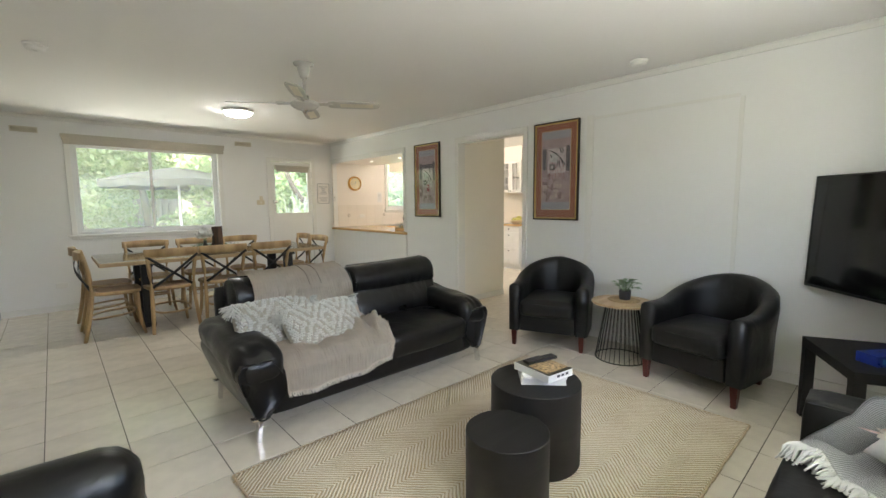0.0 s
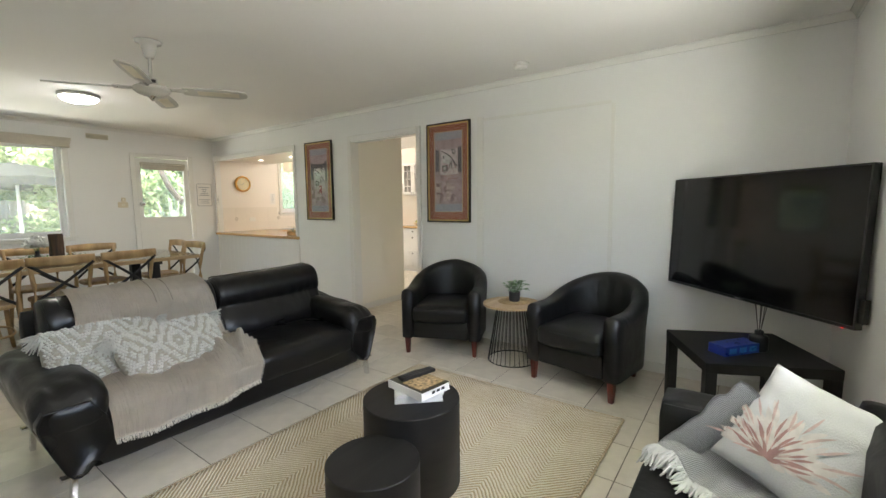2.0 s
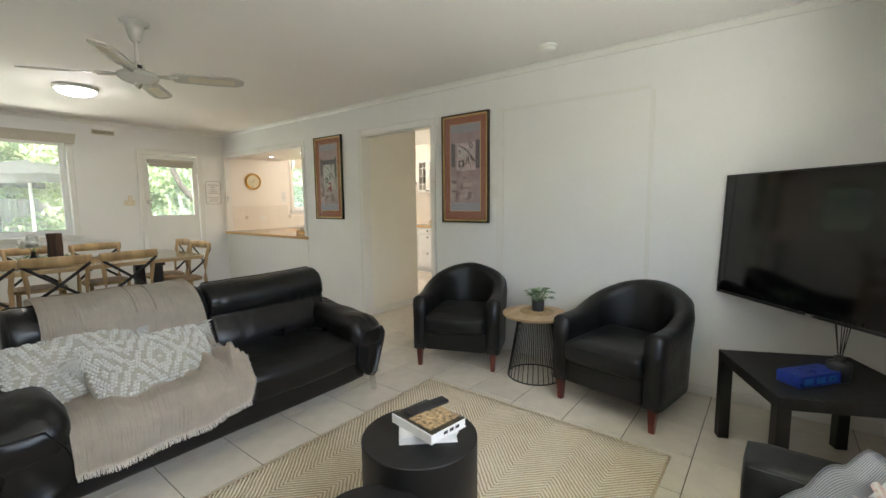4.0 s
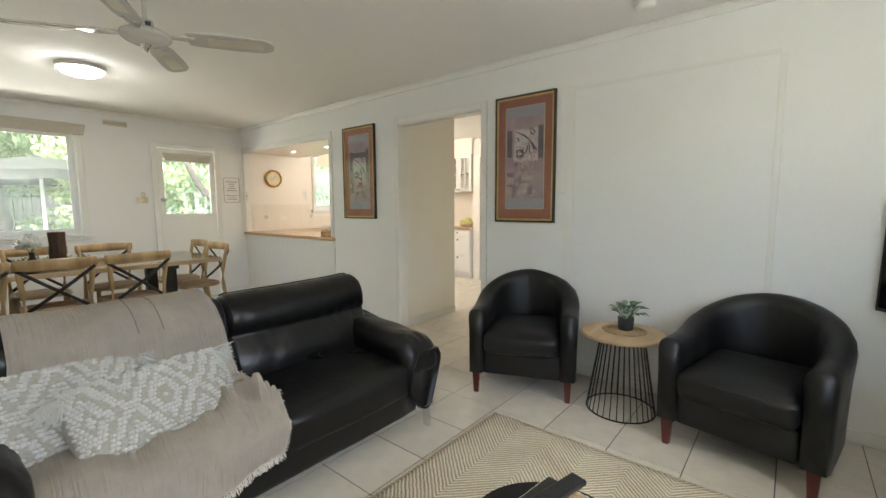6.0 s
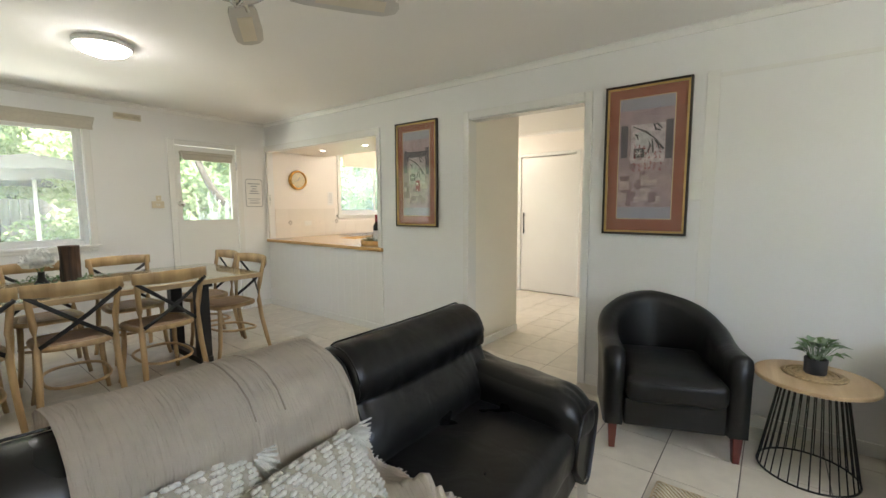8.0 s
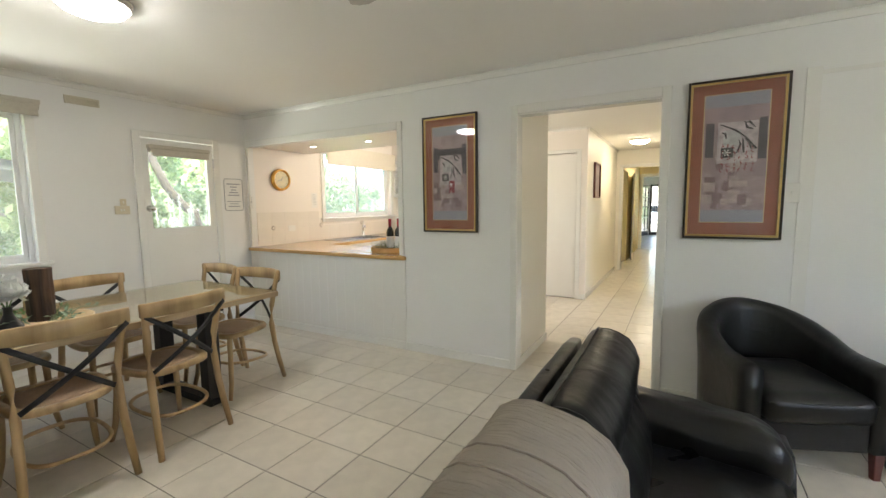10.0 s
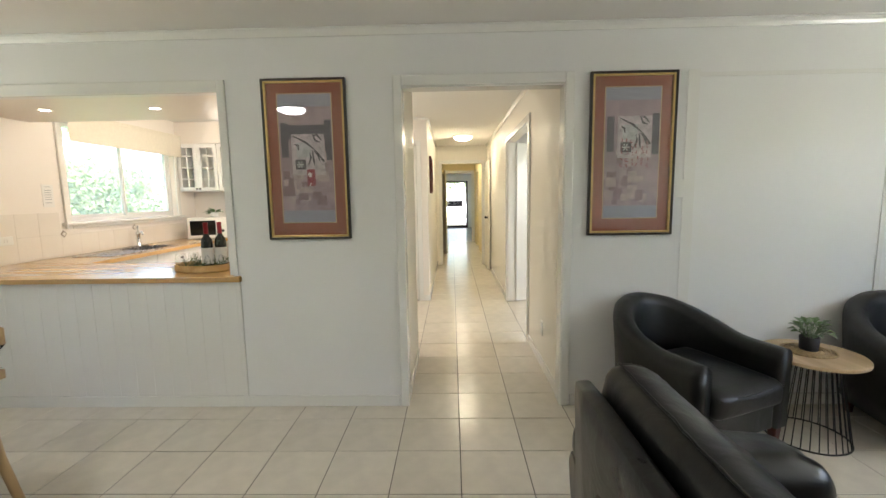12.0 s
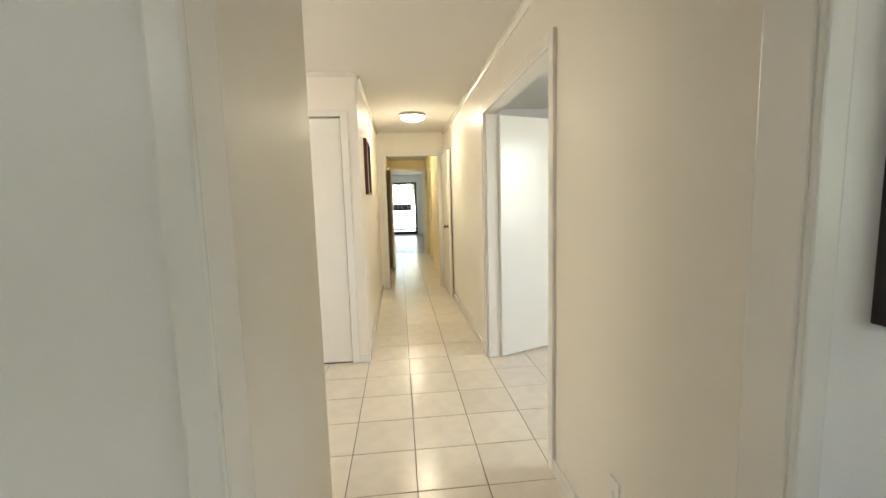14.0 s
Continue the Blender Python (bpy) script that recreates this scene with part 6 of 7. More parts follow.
def dining_chair(m, label):
    t = thing("dining_chair", label, "chair", m, group="chairs round the dining table")
    # seat: rounded trapezoid frame with a woven middle
    ring, inner = [], []
    for k in range(32):
        a = 2 * math.pi * k / 32
        c, s = math.cos(a), math.sin(a)
        u = math.copysign(abs(c) ** 0.55, c)
        v = math.copysign(abs(s) ** 0.55, s)
        wx = 0.212 + 0.018 * v
        ring.append((u * wx, 0.0 + v * 0.205))
        inner.append((u * (wx - 0.042), v * 0.163))
    bm = bmesh.new()
    levels = [[bm.verts.new((x * f, y * f, z)) for x, y in ring] for f, z in ((0.97, 0.432), (1.0, 0.438), (1.0, 0.460), (0.975, 0.466))]
    top = [bm.verts.new((x, y, 0.464)) for x, y in inner]
    low = [bm.verts.new((x, y, 0.434)) for x, y in inner]
    seq = [low, *levels, top, low]
    for a, b in zip(seq, seq[1:]):
        for j in range(32):
            bm.faces.new((a[j], a[(j + 1) % 32], b[(j + 1) % 32], b[j]))
    part("seat_frame", bm, M_CHAIRWOOD, t, smooth=True)
    bm = bmesh.new()
    rows = [[bm.verts.new((x * f, y * f, z)) for x, y in inner] for f, z in ((1.0, 0.452), (0.98, 0.463), (0.7, 0.4645), (0.35, 0.462))]
    for a, b in zip(rows, rows[1:]):
        for j in range(32):
            bm.faces.new((a[j], a[(j + 1) % 32], b[(j + 1) % 32], b[j]))
    bm.faces.new(rows[-1])
    part("seat", bm, M_RATTAN, t, "woven rattan seat", True)
    for s in (-1, 1):
        pts = [(0.215 * s, -0.275, 0.0), (0.205 * s, -0.245, 0.14), (0.196 * s, -0.215, 0.30), (0.192 * s, -0.196, 0.46), (0.198 * s, -0.20, 0.60), (0.212 * s, -0.225, 0.74), (0.222 * s, -0.25, 0.855)]
        part("rear_leg", tube(bmesh.new(), pts, [0.016, 0.0185, 0.019, 0.020, 0.019, 0.018, 0.016], 10), M_CHAIRWOOD, t, smooth=True)
        pts = [(0.205 * s, 0.205, 0.0), (0.188 * s, 0.178, 0.12), (0.176 * s, 0.165, 0.28), (0.172 * s, 0.160, 0.436)]
        part("front_leg", tube(bmesh.new(), pts, [0.014, 0.0165, 0.018, 0.019], 10), M_CHAIRWOOD, t, smooth=True)
    # bent top rail
    bm = bmesh.new()
    rows = []
    for k in range(17):
        u = -1 + k / 8
        bow = -0.055 * (1 - u * u)
        hgt = 0.034 + 0.006 * (1 - u * u)
        y = -0.245 + bow
        x = 0.245 * u
        th = 0.011
        rows.append([bm.verts.new(p) for p in ((x, y - th, 0.832 - hgt), (x, y - th, 0.832 + hgt), (x, y - th * 0.3, 0.836 + hgt), (x, y + th, 0.832 + hgt - 0.003), (x, y + th, 0.832 - hgt), (x, y, 0.829 - hgt))])
    for a, b in zip(rows, rows[1:]):
        for j in range(6):
            bm.faces.new((a[j], a[(j + 1) % 6], b[(j + 1) % 6], b[j]))
    bm.faces.new(rows[0])
    bm.faces.new(rows[-1][::-1])
    part("top_rail", bm, M_CHAIRWOOD, t, smooth=True)
    # crossed iron straps
    for s in (-1, 1):
        bm = bmesh.new()
        pr = []
        for k in range(13):
            u = k / 12
            x = s * (0.228 - 0.43 * u)
            z = 0.80 - 0.345 * u
            y = -0.262 + 0.07 * u - 0.045 * math.sin(math.pi * u) - 0.004 * s
            side = Vector((0.345 * s, 0, -0.43)).normalized() * 0.0125
            c = Vector((x, y, z))
            pr.append([bm.verts.new(c + side + Vector((0, d, 0))) for d in (-0.0025, 0.0025)] + [bm.verts.new(c - side + Vector((0, d, 0))) for d in (0.0025, -0.0025)])
        for a, b in zip(pr, pr[1:]):
            for j in range(4):
                bm.faces.new((a[j], a[(j + 1) % 4], b[(j + 1) % 4], b[j]))
        bm.faces.new(pr[0])
        bm.faces.new(pr[-1][::-1])
        part("cross_strap", bm, M_IRON, t, "black iron cross strap", True)
    # hoop stretcher
    pts = []
    for k in range(36):
        a = 2 * math.pi * k / 36
        pts.append((0.172 * math.copysign(abs(math.cos(a)) ** 0.7, math.cos(a)), -0.035 + 0.185 * math.copysign(abs(math.sin(a)) ** 0.7, math.sin(a)), 0.215 + 0.02 * math.sin(a)))
    part("hoop_stretcher", tube(bmesh.new(), pts, 0.0105, 8, True), M_CHAIRWOOD, t, smooth=True)
    return t


LAB = "honey timber cross-back dining chair with woven seat"
first = dining_chair(pose(0.87, 5.50, 0, 0, 0, 2), LAB + " beside the table")
for x, y, a in ((1.39, 5.51, -3), (1.895, 5.52, 5), (0.84, 6.36, 180), (1.40, 6.37, 178), (1.96, 6.35, 182), (2.53, 5.78, 93), (2.54, 6.31, 88), (0.42, 5.575, -92), (0.40, 6.12, -88)):
    copy_thing(first, pose(x, y, 0, 0, 0, a))

TX0, TX1, TY0, TY1, TZ = 0.29, 2.66, 5.41, 6.45, 0.752
table = thing("dining_table", "long timber dining table with glass top and black trestle legs", "table", pose((TX0 + TX1) / 2, (TY0 + TY1) / 2, 0))
w, d = (TX1 - TX0) / 2, (TY1 - TY0) / 2
bw = 2 * d / 6
for k in range(6):
    part("tabletop_board", bx(-w, w, -d + bw * k + 0.001, -d + bw * (k + 1) - 0.001, TZ - 0.045, TZ - 0.008, 0.003), M_TABLETOP, table)
o = part("glass_top", bx(-w + 0.004, w - 0.004, -d + 0.004, d - 0.004, TZ - 0.006, TZ, 0.001), M_TABLEGLASS, table, "clear protective glass sheet")
o.visible_shadow = False
part("under_rail", bx(-w + 0.25, w - 0.25, -0.05, 0.05, TZ - 0.10, TZ - 0.046, 0.004), M_TABLETOP, table)
for s in (-1, 1):
    bm = bmesh.new()
    box(bm, s * 0.78 - 0.05, s * 0.78 + 0.05, -0.34, 0.34, 0.0, 0.05, 0.004)
    box(bm, s * 0.78 - 0.05, s * 0.78 + 0.05, -0.40, 0.40, TZ - 0.09, TZ - 0.0455, 0.004)
    for q in (-1, 1):
        box(bm, s * 0.78 - 0.048, s * 0.78 + 0.048, -0.045, 0.045, 0.0, TZ - 0.14, 0.004, m=Matrix.Translation((0, q * 0.285, 0.05)))
    part("trestle", bm, M_IRON, table, "black steel trestle")

# centrepiece
tr = thing("serving_tray", "round pale timber tray with greenery on the table", "tray", pose(1.44, 5.76, TZ))
part("dish", lathe([(0, 0.0), (0.20, 0.0), (0.215, 0.01), (0.22, 0.035), (0.212, 0.035), (0.205, 0.014), (0, 0.012)], 48), M_OAK, tr, smooth=True)
rnd = random.Random(77)
for k in range(16):
    bm = bmesh.new()
    a = rnd.uniform(0, 6.283)
    p = Vector((0.09 * math.cos(a), 0.09 * math.sin(a), 0.035))
    e = p + Vector((math.cos(a + rnd.uniform(-0.8, 0.8)) * rnd.uniform(0.10, 0.19), math.sin(a) * rnd.uniform(0.08, 0.17), rnd.uniform(0.0, 0.06)))
    mid = p.lerp(e, 0.5) + Vector((0, 0, 0.03))
    tube(bm, [p, mid, e], 0.0018, 4, cap=False)
    for q in range(9):
        u = 0.2 + q * 0.1
        c = p.lerp(mid, u * 2) if u < 0.5 else mid.lerp(e, u * 2 - 1)
        way = (e - p).normalized() * 0.5 + Vector((rnd.uniform(-1, 1), rnd.uniform(-1, 1), rnd.uniform(0.0, 0.9)))
        leaf(bm, c, way, (0, 0, 1), rnd.uniform(0.025, 0.045), rnd.uniform(0.014, 0.024), 0.2)
    part("sprig", bm, M_LEAFPALE if k % 2 else M_LEAF, tr, "grey-green leafy sprig")
lg = thing("log_candle_holder", "dark charred log pillar candle holder on the tray", "candle holder", pose(1.475, 5.86, TZ + 0.0115))
bm = bmesh.new()
rings = []
for k in range(15):
    z = 0.285 * k / 14
    rings.append([bm.verts.new(((0.058 + 0.006 * noise.noise(Vector((3 * math.cos(a), 3 * math.sin(a), z * 9)))) * math.cos(a), (0.058 + 0.006 * noise.noise(Vector((3 * math.cos(a), 3 * math.sin(a), z * 9 + 4)))) * math.sin(a), z)) for a in [2 * math.pi * j / 28 for j in range(28)]])
for a, b in zip(rings, rings[1:]):
    for j in range(28):
        bm.faces.new((a[j], a[(j + 1) % 28], b[(j + 1) % 28], b[j]))
bm.faces.new(rings[-1])
bm.faces.new(rings[0][::-1])
part("log", bm, M_BARK, lg, smooth=False)
vs = thing("flower_vase", "matt black bottle vase with white flowers on the tray", "vase", pose(1.285, 5.635, TZ + 0.0115))
part("vase", lathe([(0, 0.0), (0.05, 0.0), (0.057, 0.012), (0.05, 0.045), (0.025, 0.085), (0.017, 0.105), (0.017, 0.13), (0.021, 0.138), (0.015, 0.138), (0.0, 0.12)], 32), M_VASE, vs, smooth=True)
for k in range(5):
    a = k * 1.26
    c = Vector((0.05 * math.cos(a), 0.05 * math.sin(a), 0.20)) if k else Vector((0, 0, 0.235))
    bm = bmesh.new()
    for q in range(90):
        u, v = rnd.uniform(0, 6.283), rnd.uniform(-0.7, 1.0)
        dirv = Vector((math.cos(u) * math.sqrt(1 - min(1, v * v)), math.sin(u) * math.sqrt(1 - min(1, v * v)), v)).normalized()
        leaf(bm, c + dirv * 0.012, dirv, (rnd.uniform(-1, 1), rnd.uniform(-1, 1), 1), 0.050, 0.052, -0.45)
    part("bloom", bm, M_FLOWER, vs, "white ruffled bloom")
    part("stem", tube(bmesh.new(), [(0, 0, 0.12), c], 0.003, 5), M_LEAF, vs)


# ---- kitchen ----
BZ = 0.892
bar = thing("servery_bench", "honey laminate servery benchtop in the wall opening", "benchtop")
bm = bmesh.new()
box(bm, XR - 0.04, 4.46, 5.11, YN - 0.01, BZ - 0.035, BZ, 0.006)
box(bm, XR - 0.042, XR - 0.004, 5.035, 5.12, BZ - 0.036, BZ + 0.001, 0.008)
part("benchtop", bm, M_BENCHTOP, bar)
part("carcass", bx(XR + 0.102, 4.40, 5.12, 6.6, 0.1, BZ - 0.037), M_CABINET, bar)
# toe-space shade is put into the kickboard's near-black colour
part("kickboard", bx(XR + 0.102, 4.35, 5.13, 6.6, 0.0, 0.099), M_SHADOWGAP, bar)
lin = thing("wall_lining", "white vertical v-groove lining boards under the servery", "wall lining", kind="structure")
lb = None
bwid = (YN - 0.014 - 5.078) / 18
for k in range(18):
    m = Matrix.Translation((XR - 0.007, 5.078 + bwid * (k + 0.5), 0.078))
    if lb is None:
        lb = part("board", bx(0, 0.006, -bwid / 2 + 0.0002, bwid / 2 - 0.0002, 0, BZ - 0.118, 0.0012, 1), M_TRIM, lin, m=m)
    else:
        twin("board", lb, lin, m)

sb = thing("sink_bench", "white kitchen base cupboards with laminate benchtop under the window", "kitchen bench")
bm = bmesh.new()
SX0, SX1, SY0, SY1 = 5.30, 5.78, 6.76, 7.10
for b in ((4.462, SX0, 6.62, YN - 0.01), (SX1, KR - 0.002, 6.62, YN - 0.01), (SX0, SX1, 6.62, SY0), (SX0, SX1, SY1, YN - 0.01)):
    box(bm, b[0], b[1], b[2], b[3], BZ - 0.035, BZ)
part("benchtop", bm, M_BENCHTOP, sb)
part("carcass", bx(4.462, KX - 0.08, 6.67, YN - 0.01, 0.1, BZ - 0.26), M_CABINET, sb)
for k in range(4):
    x = 4.47 + k * 0.41
    dr = part("door", bx(x, x + 0.404, 6.645, 6.668, 0.11, BZ - 0.04, 0.003), M_CABINET, sb)
    part("knob", lathe([(0, 0), (0.006, 0), (0.006, 0.012), (0.014, 0.018), (0.012, 0.026), (0, 0.027)], 14), M_IRON, dr, "black knob", True, Matrix.Translation((x + 0.36, 6.645, BZ - 0.12)) @ pose(0, 0, 0, 90))
sink = thing("kitchen_sink", "stainless steel sink and drainer set in the bench", "sink")
bm = bmesh.new()
box(bm, 4.85, SX0, SY0 - 0.02, SY1 + 0.02, BZ + 0.001, BZ + 0.006, 0.002)
for b in ((SX0, SX1 + 0.02, SY0 - 0.02, SY0), (SX0, SX1 + 0.02, SY1, SY1 + 0.02), (SX1, SX1 + 0.02, SY0, SY1)):
    box(bm, *b, BZ + 0.001, BZ + 0.006)
for b in ((SX0, SX0 + 0.004, SY0, SY1), (SX1 - 0.004, SX1, SY0, SY1), (SX0, SX1, SY0, SY0 + 0.004), (SX0, SX1, SY1 - 0.004, SY1)):
    box(bm, *b, BZ - 0.16, BZ + 0.001)
box(bm, SX0, SX1, SY0, SY1, BZ - 0.165, BZ - 0.16)
part("bowl", bm, M_STEEL, sink)
rib = part("drainer_rib", bx(4.9, 5.27, -0.004, 0.004, BZ + 0.006, BZ + 0.009, 0.001), M_STEEL, sink, m=Matrix.Translation((0, 6.80, 0)))
for k in range(1, 6):
    twin("drainer_rib", rib, sink, Matrix.Translation((0, 6.80 + 0.05 * k, 0)))
tap = thing("kitchen_tap", "chrome mixer tap behind the sink", "tap", pose(5.72, 7.15, BZ))
part("body", lathe([(0, 0), (0.026, 0), (0.026, 0.01), (0.02, 0.014), (0.02, 0.12), (0.024, 0.125), (0.022, 0.16), (0, 0.165)], 20), M_CHROME, tap, smooth=True)
part("spout", tube(bmesh.new(), [(0, 0, 0.10), (-0.05, -0.06, 0.16), (-0.11, -0.13, 0.165), (-0.13, -0.15, 0.145)], 0.011, 10), M_CHROME, tap, smooth=True)
part("lever", tube(bmesh.new(), [(0, 0, 0.155), (0.03, 0.02, 0.20), (0.05, 0.03, 0.225)], [0.01, 0.008, 0.006], 8), M_CHROME, tap, smooth=True)

eb = thing("drawer_bench", "white kitchen drawers with laminate benchtop and black knobs", "kitchen bench")
part("benchtop", bx(6.590, KR - 0.002, 5.135, 6.618, BZ - 0.033, BZ + 0.002, 0.005), M_BENCHTOP, eb)
part("carcass", bx(6.640, KR - 0.004, 5.15, 6.618, 0.1, BZ - 0.036), M_CABINET, eb)
part("kickboard", bx(6.680, KR - 0.004, 5.15, 6.618, 0.0, 0.099), M_CABINET, eb)
for c in range(3):
    y = 5.155 + c * 0.485
    for z0, z1 in ((0.735, 0.85), (0.43, 0.727), (0.11, 0.422)):
        dr = part("drawer_front", bx(6.618, 6.639, y, y + 0.479, z0, z1, 0.004), M_CABINET, eb)
        for ky in (0.24,):
            part("knob", lathe([(0, 0), (0.006, 0), (0.006, 0.012), (0.015, 0.018), (0.012, 0.026), (0, 0.027)], 14), M_IRON, dr, "black knob", True, Matrix.Translation((6.618, y + ky, z1 - 0.055)) @ pose(0, 0, 0, 0, -90))

for y0 in (5.15, 6.19, 6.718):
    uc = thing("wall_cabinet", "white wall cabinet with small-paned glass door", "cabinet", group="glazed wall cabinets")
    bm = bmesh.new()
    for b in ((y0, y0 + 0.012, 1.51, 2.12), (y0 + 0.514, y0 + 0.526, 1.51, 2.12), (y0 + 0.012, y0 + 0.514, 1.51, 1.525), (y0 + 0.012, y0 + 0.514, 2.105, 2.12), (y0 + 0.012, y0 + 0.514, 1.81, 1.822)):
        box(bm, 6.680, KR - 0.004, *b)
    box(bm, KR - 0.01, KR - 0.004, y0 + 0.012, y0 + 0.514, 1.525, 2.105)
    part("carcass", bm, M_CABINET, uc)
    for h in range(2):
        a = y0 + 0.002 + 0.262 * h
        b = a + 0.259
        bm = bmesh.new()
        for q in ((a, a + 0.045, 1.512, 2.118), (b - 0.045, b, 1.512, 2.118), (a + 0.045, b - 0.045, 1.512, 1.56), (a + 0.045, b - 0.045, 2.07, 2.118), ((a + b) / 2 - 0.008, (a + b) / 2 + 0.008, 1.56, 2.07), (a + 0.045, b - 0.045, 1.66, 1.675), (a + 0.045, b - 0.045, 1.955, 1.97)):
            box(bm, 6.658, 6.678, *q)
        dr = part("door", bm, M_CABINET, uc)
        pane(dr, 6.666, 6.669, a + 0.045, b - 0.045, 1.56, 2.07)
        part("knob", lathe([(0, 0), (0.006, 0), (0.006, 0.01), (0.013, 0.016), (0.011, 0.024), (0, 0.025)], 12), M_IRON, dr, "black knob", True, Matrix.Translation((6.658, b - 0.02 if h == 0 else a + 0.02, 1.54)) @ pose(0, 0, 0, 0, -90))
tagged(part("kitchen_pelmet", bx(6.660, KR - 0.003, 5.135, YN - 0.003, 2.122, H - 0.003), M_KITWALL), "cream boxed pelmet over the wall cabinets", "trim", kind="structure")

rh = thing("range_hood", "white slide-out range hood between the wall cabinets", "range hood")
part("cupboard", bx(6.680, KR - 0.004, 5.682, 6.18, 1.72, 2.12, 0.004), M_CABINET, rh)
part("hood", bx(6.540, KR - 0.004, 5.682, 6.18, 1.66, 1.718, 0.008), M_PLASTIC, rh)
part("switch_bar", bx(6.532, 6.539, 5.8, 6.05, 1.675, 1.70, 0.002), M_PLASTIC, rh)

mw = thing("microwave_oven", "white microwave oven on the corner of the bench", "microwave", pose(6.62, 6.86, BZ + 0.003, 0, 0, -68))
part("housing", bx(-0.23, 0.23, -0.15, 0.15, 0.01, 0.27, 0.006), M_PLASTIC, mw)
part("door_glass", bx(-0.20, 0.09, -0.158, -0.151, 0.05, 0.235, 0.002), M_SCREEN, mw, "dark door window")
part("control_panel", bx(0.12, 0.22, -0.156, -0.151, 0.03, 0.25, 0.002), M_PLASTIC, mw)
part("dial", lathe([(0, 0), (0.02, 0), (0.018, 0.014), (0, 0.014)], 18), M_POT, mw, m=Matrix.Translation((0.17, -0.156, 0.1)) @ pose(0, 0, 0, 90))
pt = thing("potted_plant", "small trailing plant standing on the microwave", "plant", pose(6.62, 6.78, BZ + 0.273))
part("pot", lathe([(0, 0), (0.04, 0), (0.05, 0.07), (0.045, 0.07), (0, 0.06)], 20), M_PLASTIC, pt, smooth=True)
for k in range(26):
    bm = bmesh.new()
    a = rnd.uniform(0, 6.283)
    leaf(bm, (0.02 * math.cos(a), 0.02 * math.sin(a), 0.06), (math.cos(a), math.sin(a), rnd.uniform(0.0, 1.5)), (0, 0, 1), rnd.uniform(0.06, 0.12), 0.035, 0.3)
    part("leaf", bm, M_LEAF, pt)
fb = thing("fruit_bowl", "cream bowl of fruit on the drawer bench", "bowl", pose(6.77, 5.33, BZ + 0.003))
part("bowl", lathe([(0, 0.0), (0.06, 0.0), (0.10, 0.02), (0.135, 0.06), (0.14, 0.075), (0.133, 0.075), (0.095, 0.028), (0, 0.012)], 32), M_CREAM, fb, smooth=True)
for k in range(8):
    bm = bmesh.new()
    bmesh.ops.create_icosphere(bm, subdivisions=3, radius=0.038 + 0.006 * (k % 3))
    part("fruit", bm, M_FRUIT, fb, smooth=True, m=Matrix.Translation((0.06 * math.cos(k * 0.9), 0.06 * math.sin(k * 0.9), 0.07 if k < 6 else 0.115)))

# splashback tiles with diamond insets
spl = thing("splashback", "cream glazed wall tiles over the kitchen bench", "tiles", kind="structure")
tile_me = None
for r in range(2):
    for c in range(14):
        m = Matrix.Translation((XR + 0.104 + 0.1 + 0.2 * c, YN - 0.0035, BZ + 0.003 + 0.1 + 0.2 * r))
        if tile_me is None:
            tile_me = part("tile", bx(-0.0997, 0.0997, -0.0025, 0.0035, -0.0997, 0.0997, 0.0006, 1), M_WALLTILE, spl, m=m)
        elif XR + 0.204 + 0.2 * c < KWIN[0] - 0.1 or r == 0:
            twin("tile", tile_me, spl, m)
dia = None
for x in (4.124, 4.926, 5.80):
    m = Matrix.Translation((x, YN - 0.008, 1.10)) @ pose(0, 0, 0, 0, 45)
    if dia is None:
        dia = part("diamond_tile", bx(-0.024, 0.024, -0.002, 0.002, -0.024, 0.024, 0.001, 1), M_DIAMOND, spl, "brown diamond inset tile", m=m)
        din = part("diamond_centre", bx(-0.012, 0.012, -0.003, 0.0, -0.012, 0.012), M_KITWALL, spl, m=m @ Matrix.Translation((0, -0.001, 0)))
    else:
        twin("diamond_tile", dia, spl, m)
        twin("diamond_centre", din, spl, m @ Matrix.Translation((0, -0.001, 0)))

ck = thing("wall_clock", "round brass-rimmed wall clock with cream face", "clock", pose(4.258, YN, 1.697))
part("rim", lathe([(0.0, 0.0), (0.135, 0.0), (0.138, 0.02), (0.130, 0.05), (0.118, 0.056), (0.108, 0.046), (0.106, 0.036)], 56), mat("brass", (0.58, 0.33, 0.08), 0.25, 0.8, var=0.1), ck, smooth=True, m=pose(0, 0, 0, 90))
part("face", lathe([(0.107, 0.034), (0, 0.034)], 56), mat("clock_face", (0.68, 0.62, 0.44), 0.5, var=0.08, scale=20), ck, m=pose(0, 0, 0, 90))
for k in range(12):
    a = math.pi / 6 * k
    part("hour_mark", bx(-0.0035, 0.0035, -0.0012, 0, 0.078, 0.096), M_INK, ck, m=Matrix.Translation((0, -0.0345, 0)) @ pose(0, 0, 0, 0, 30 * k))
for ang, ln, wd in ((30, 0.05, 0.004), (255, 0.075, 0.003)):
    part("clock_pointer", bx(-wd, wd, -0.001, 0.0005, -0.012, ln), M_INK, ck, m=Matrix.Translation((0, -0.038, 0)) @ pose(0, 0, 0, 0, ang))


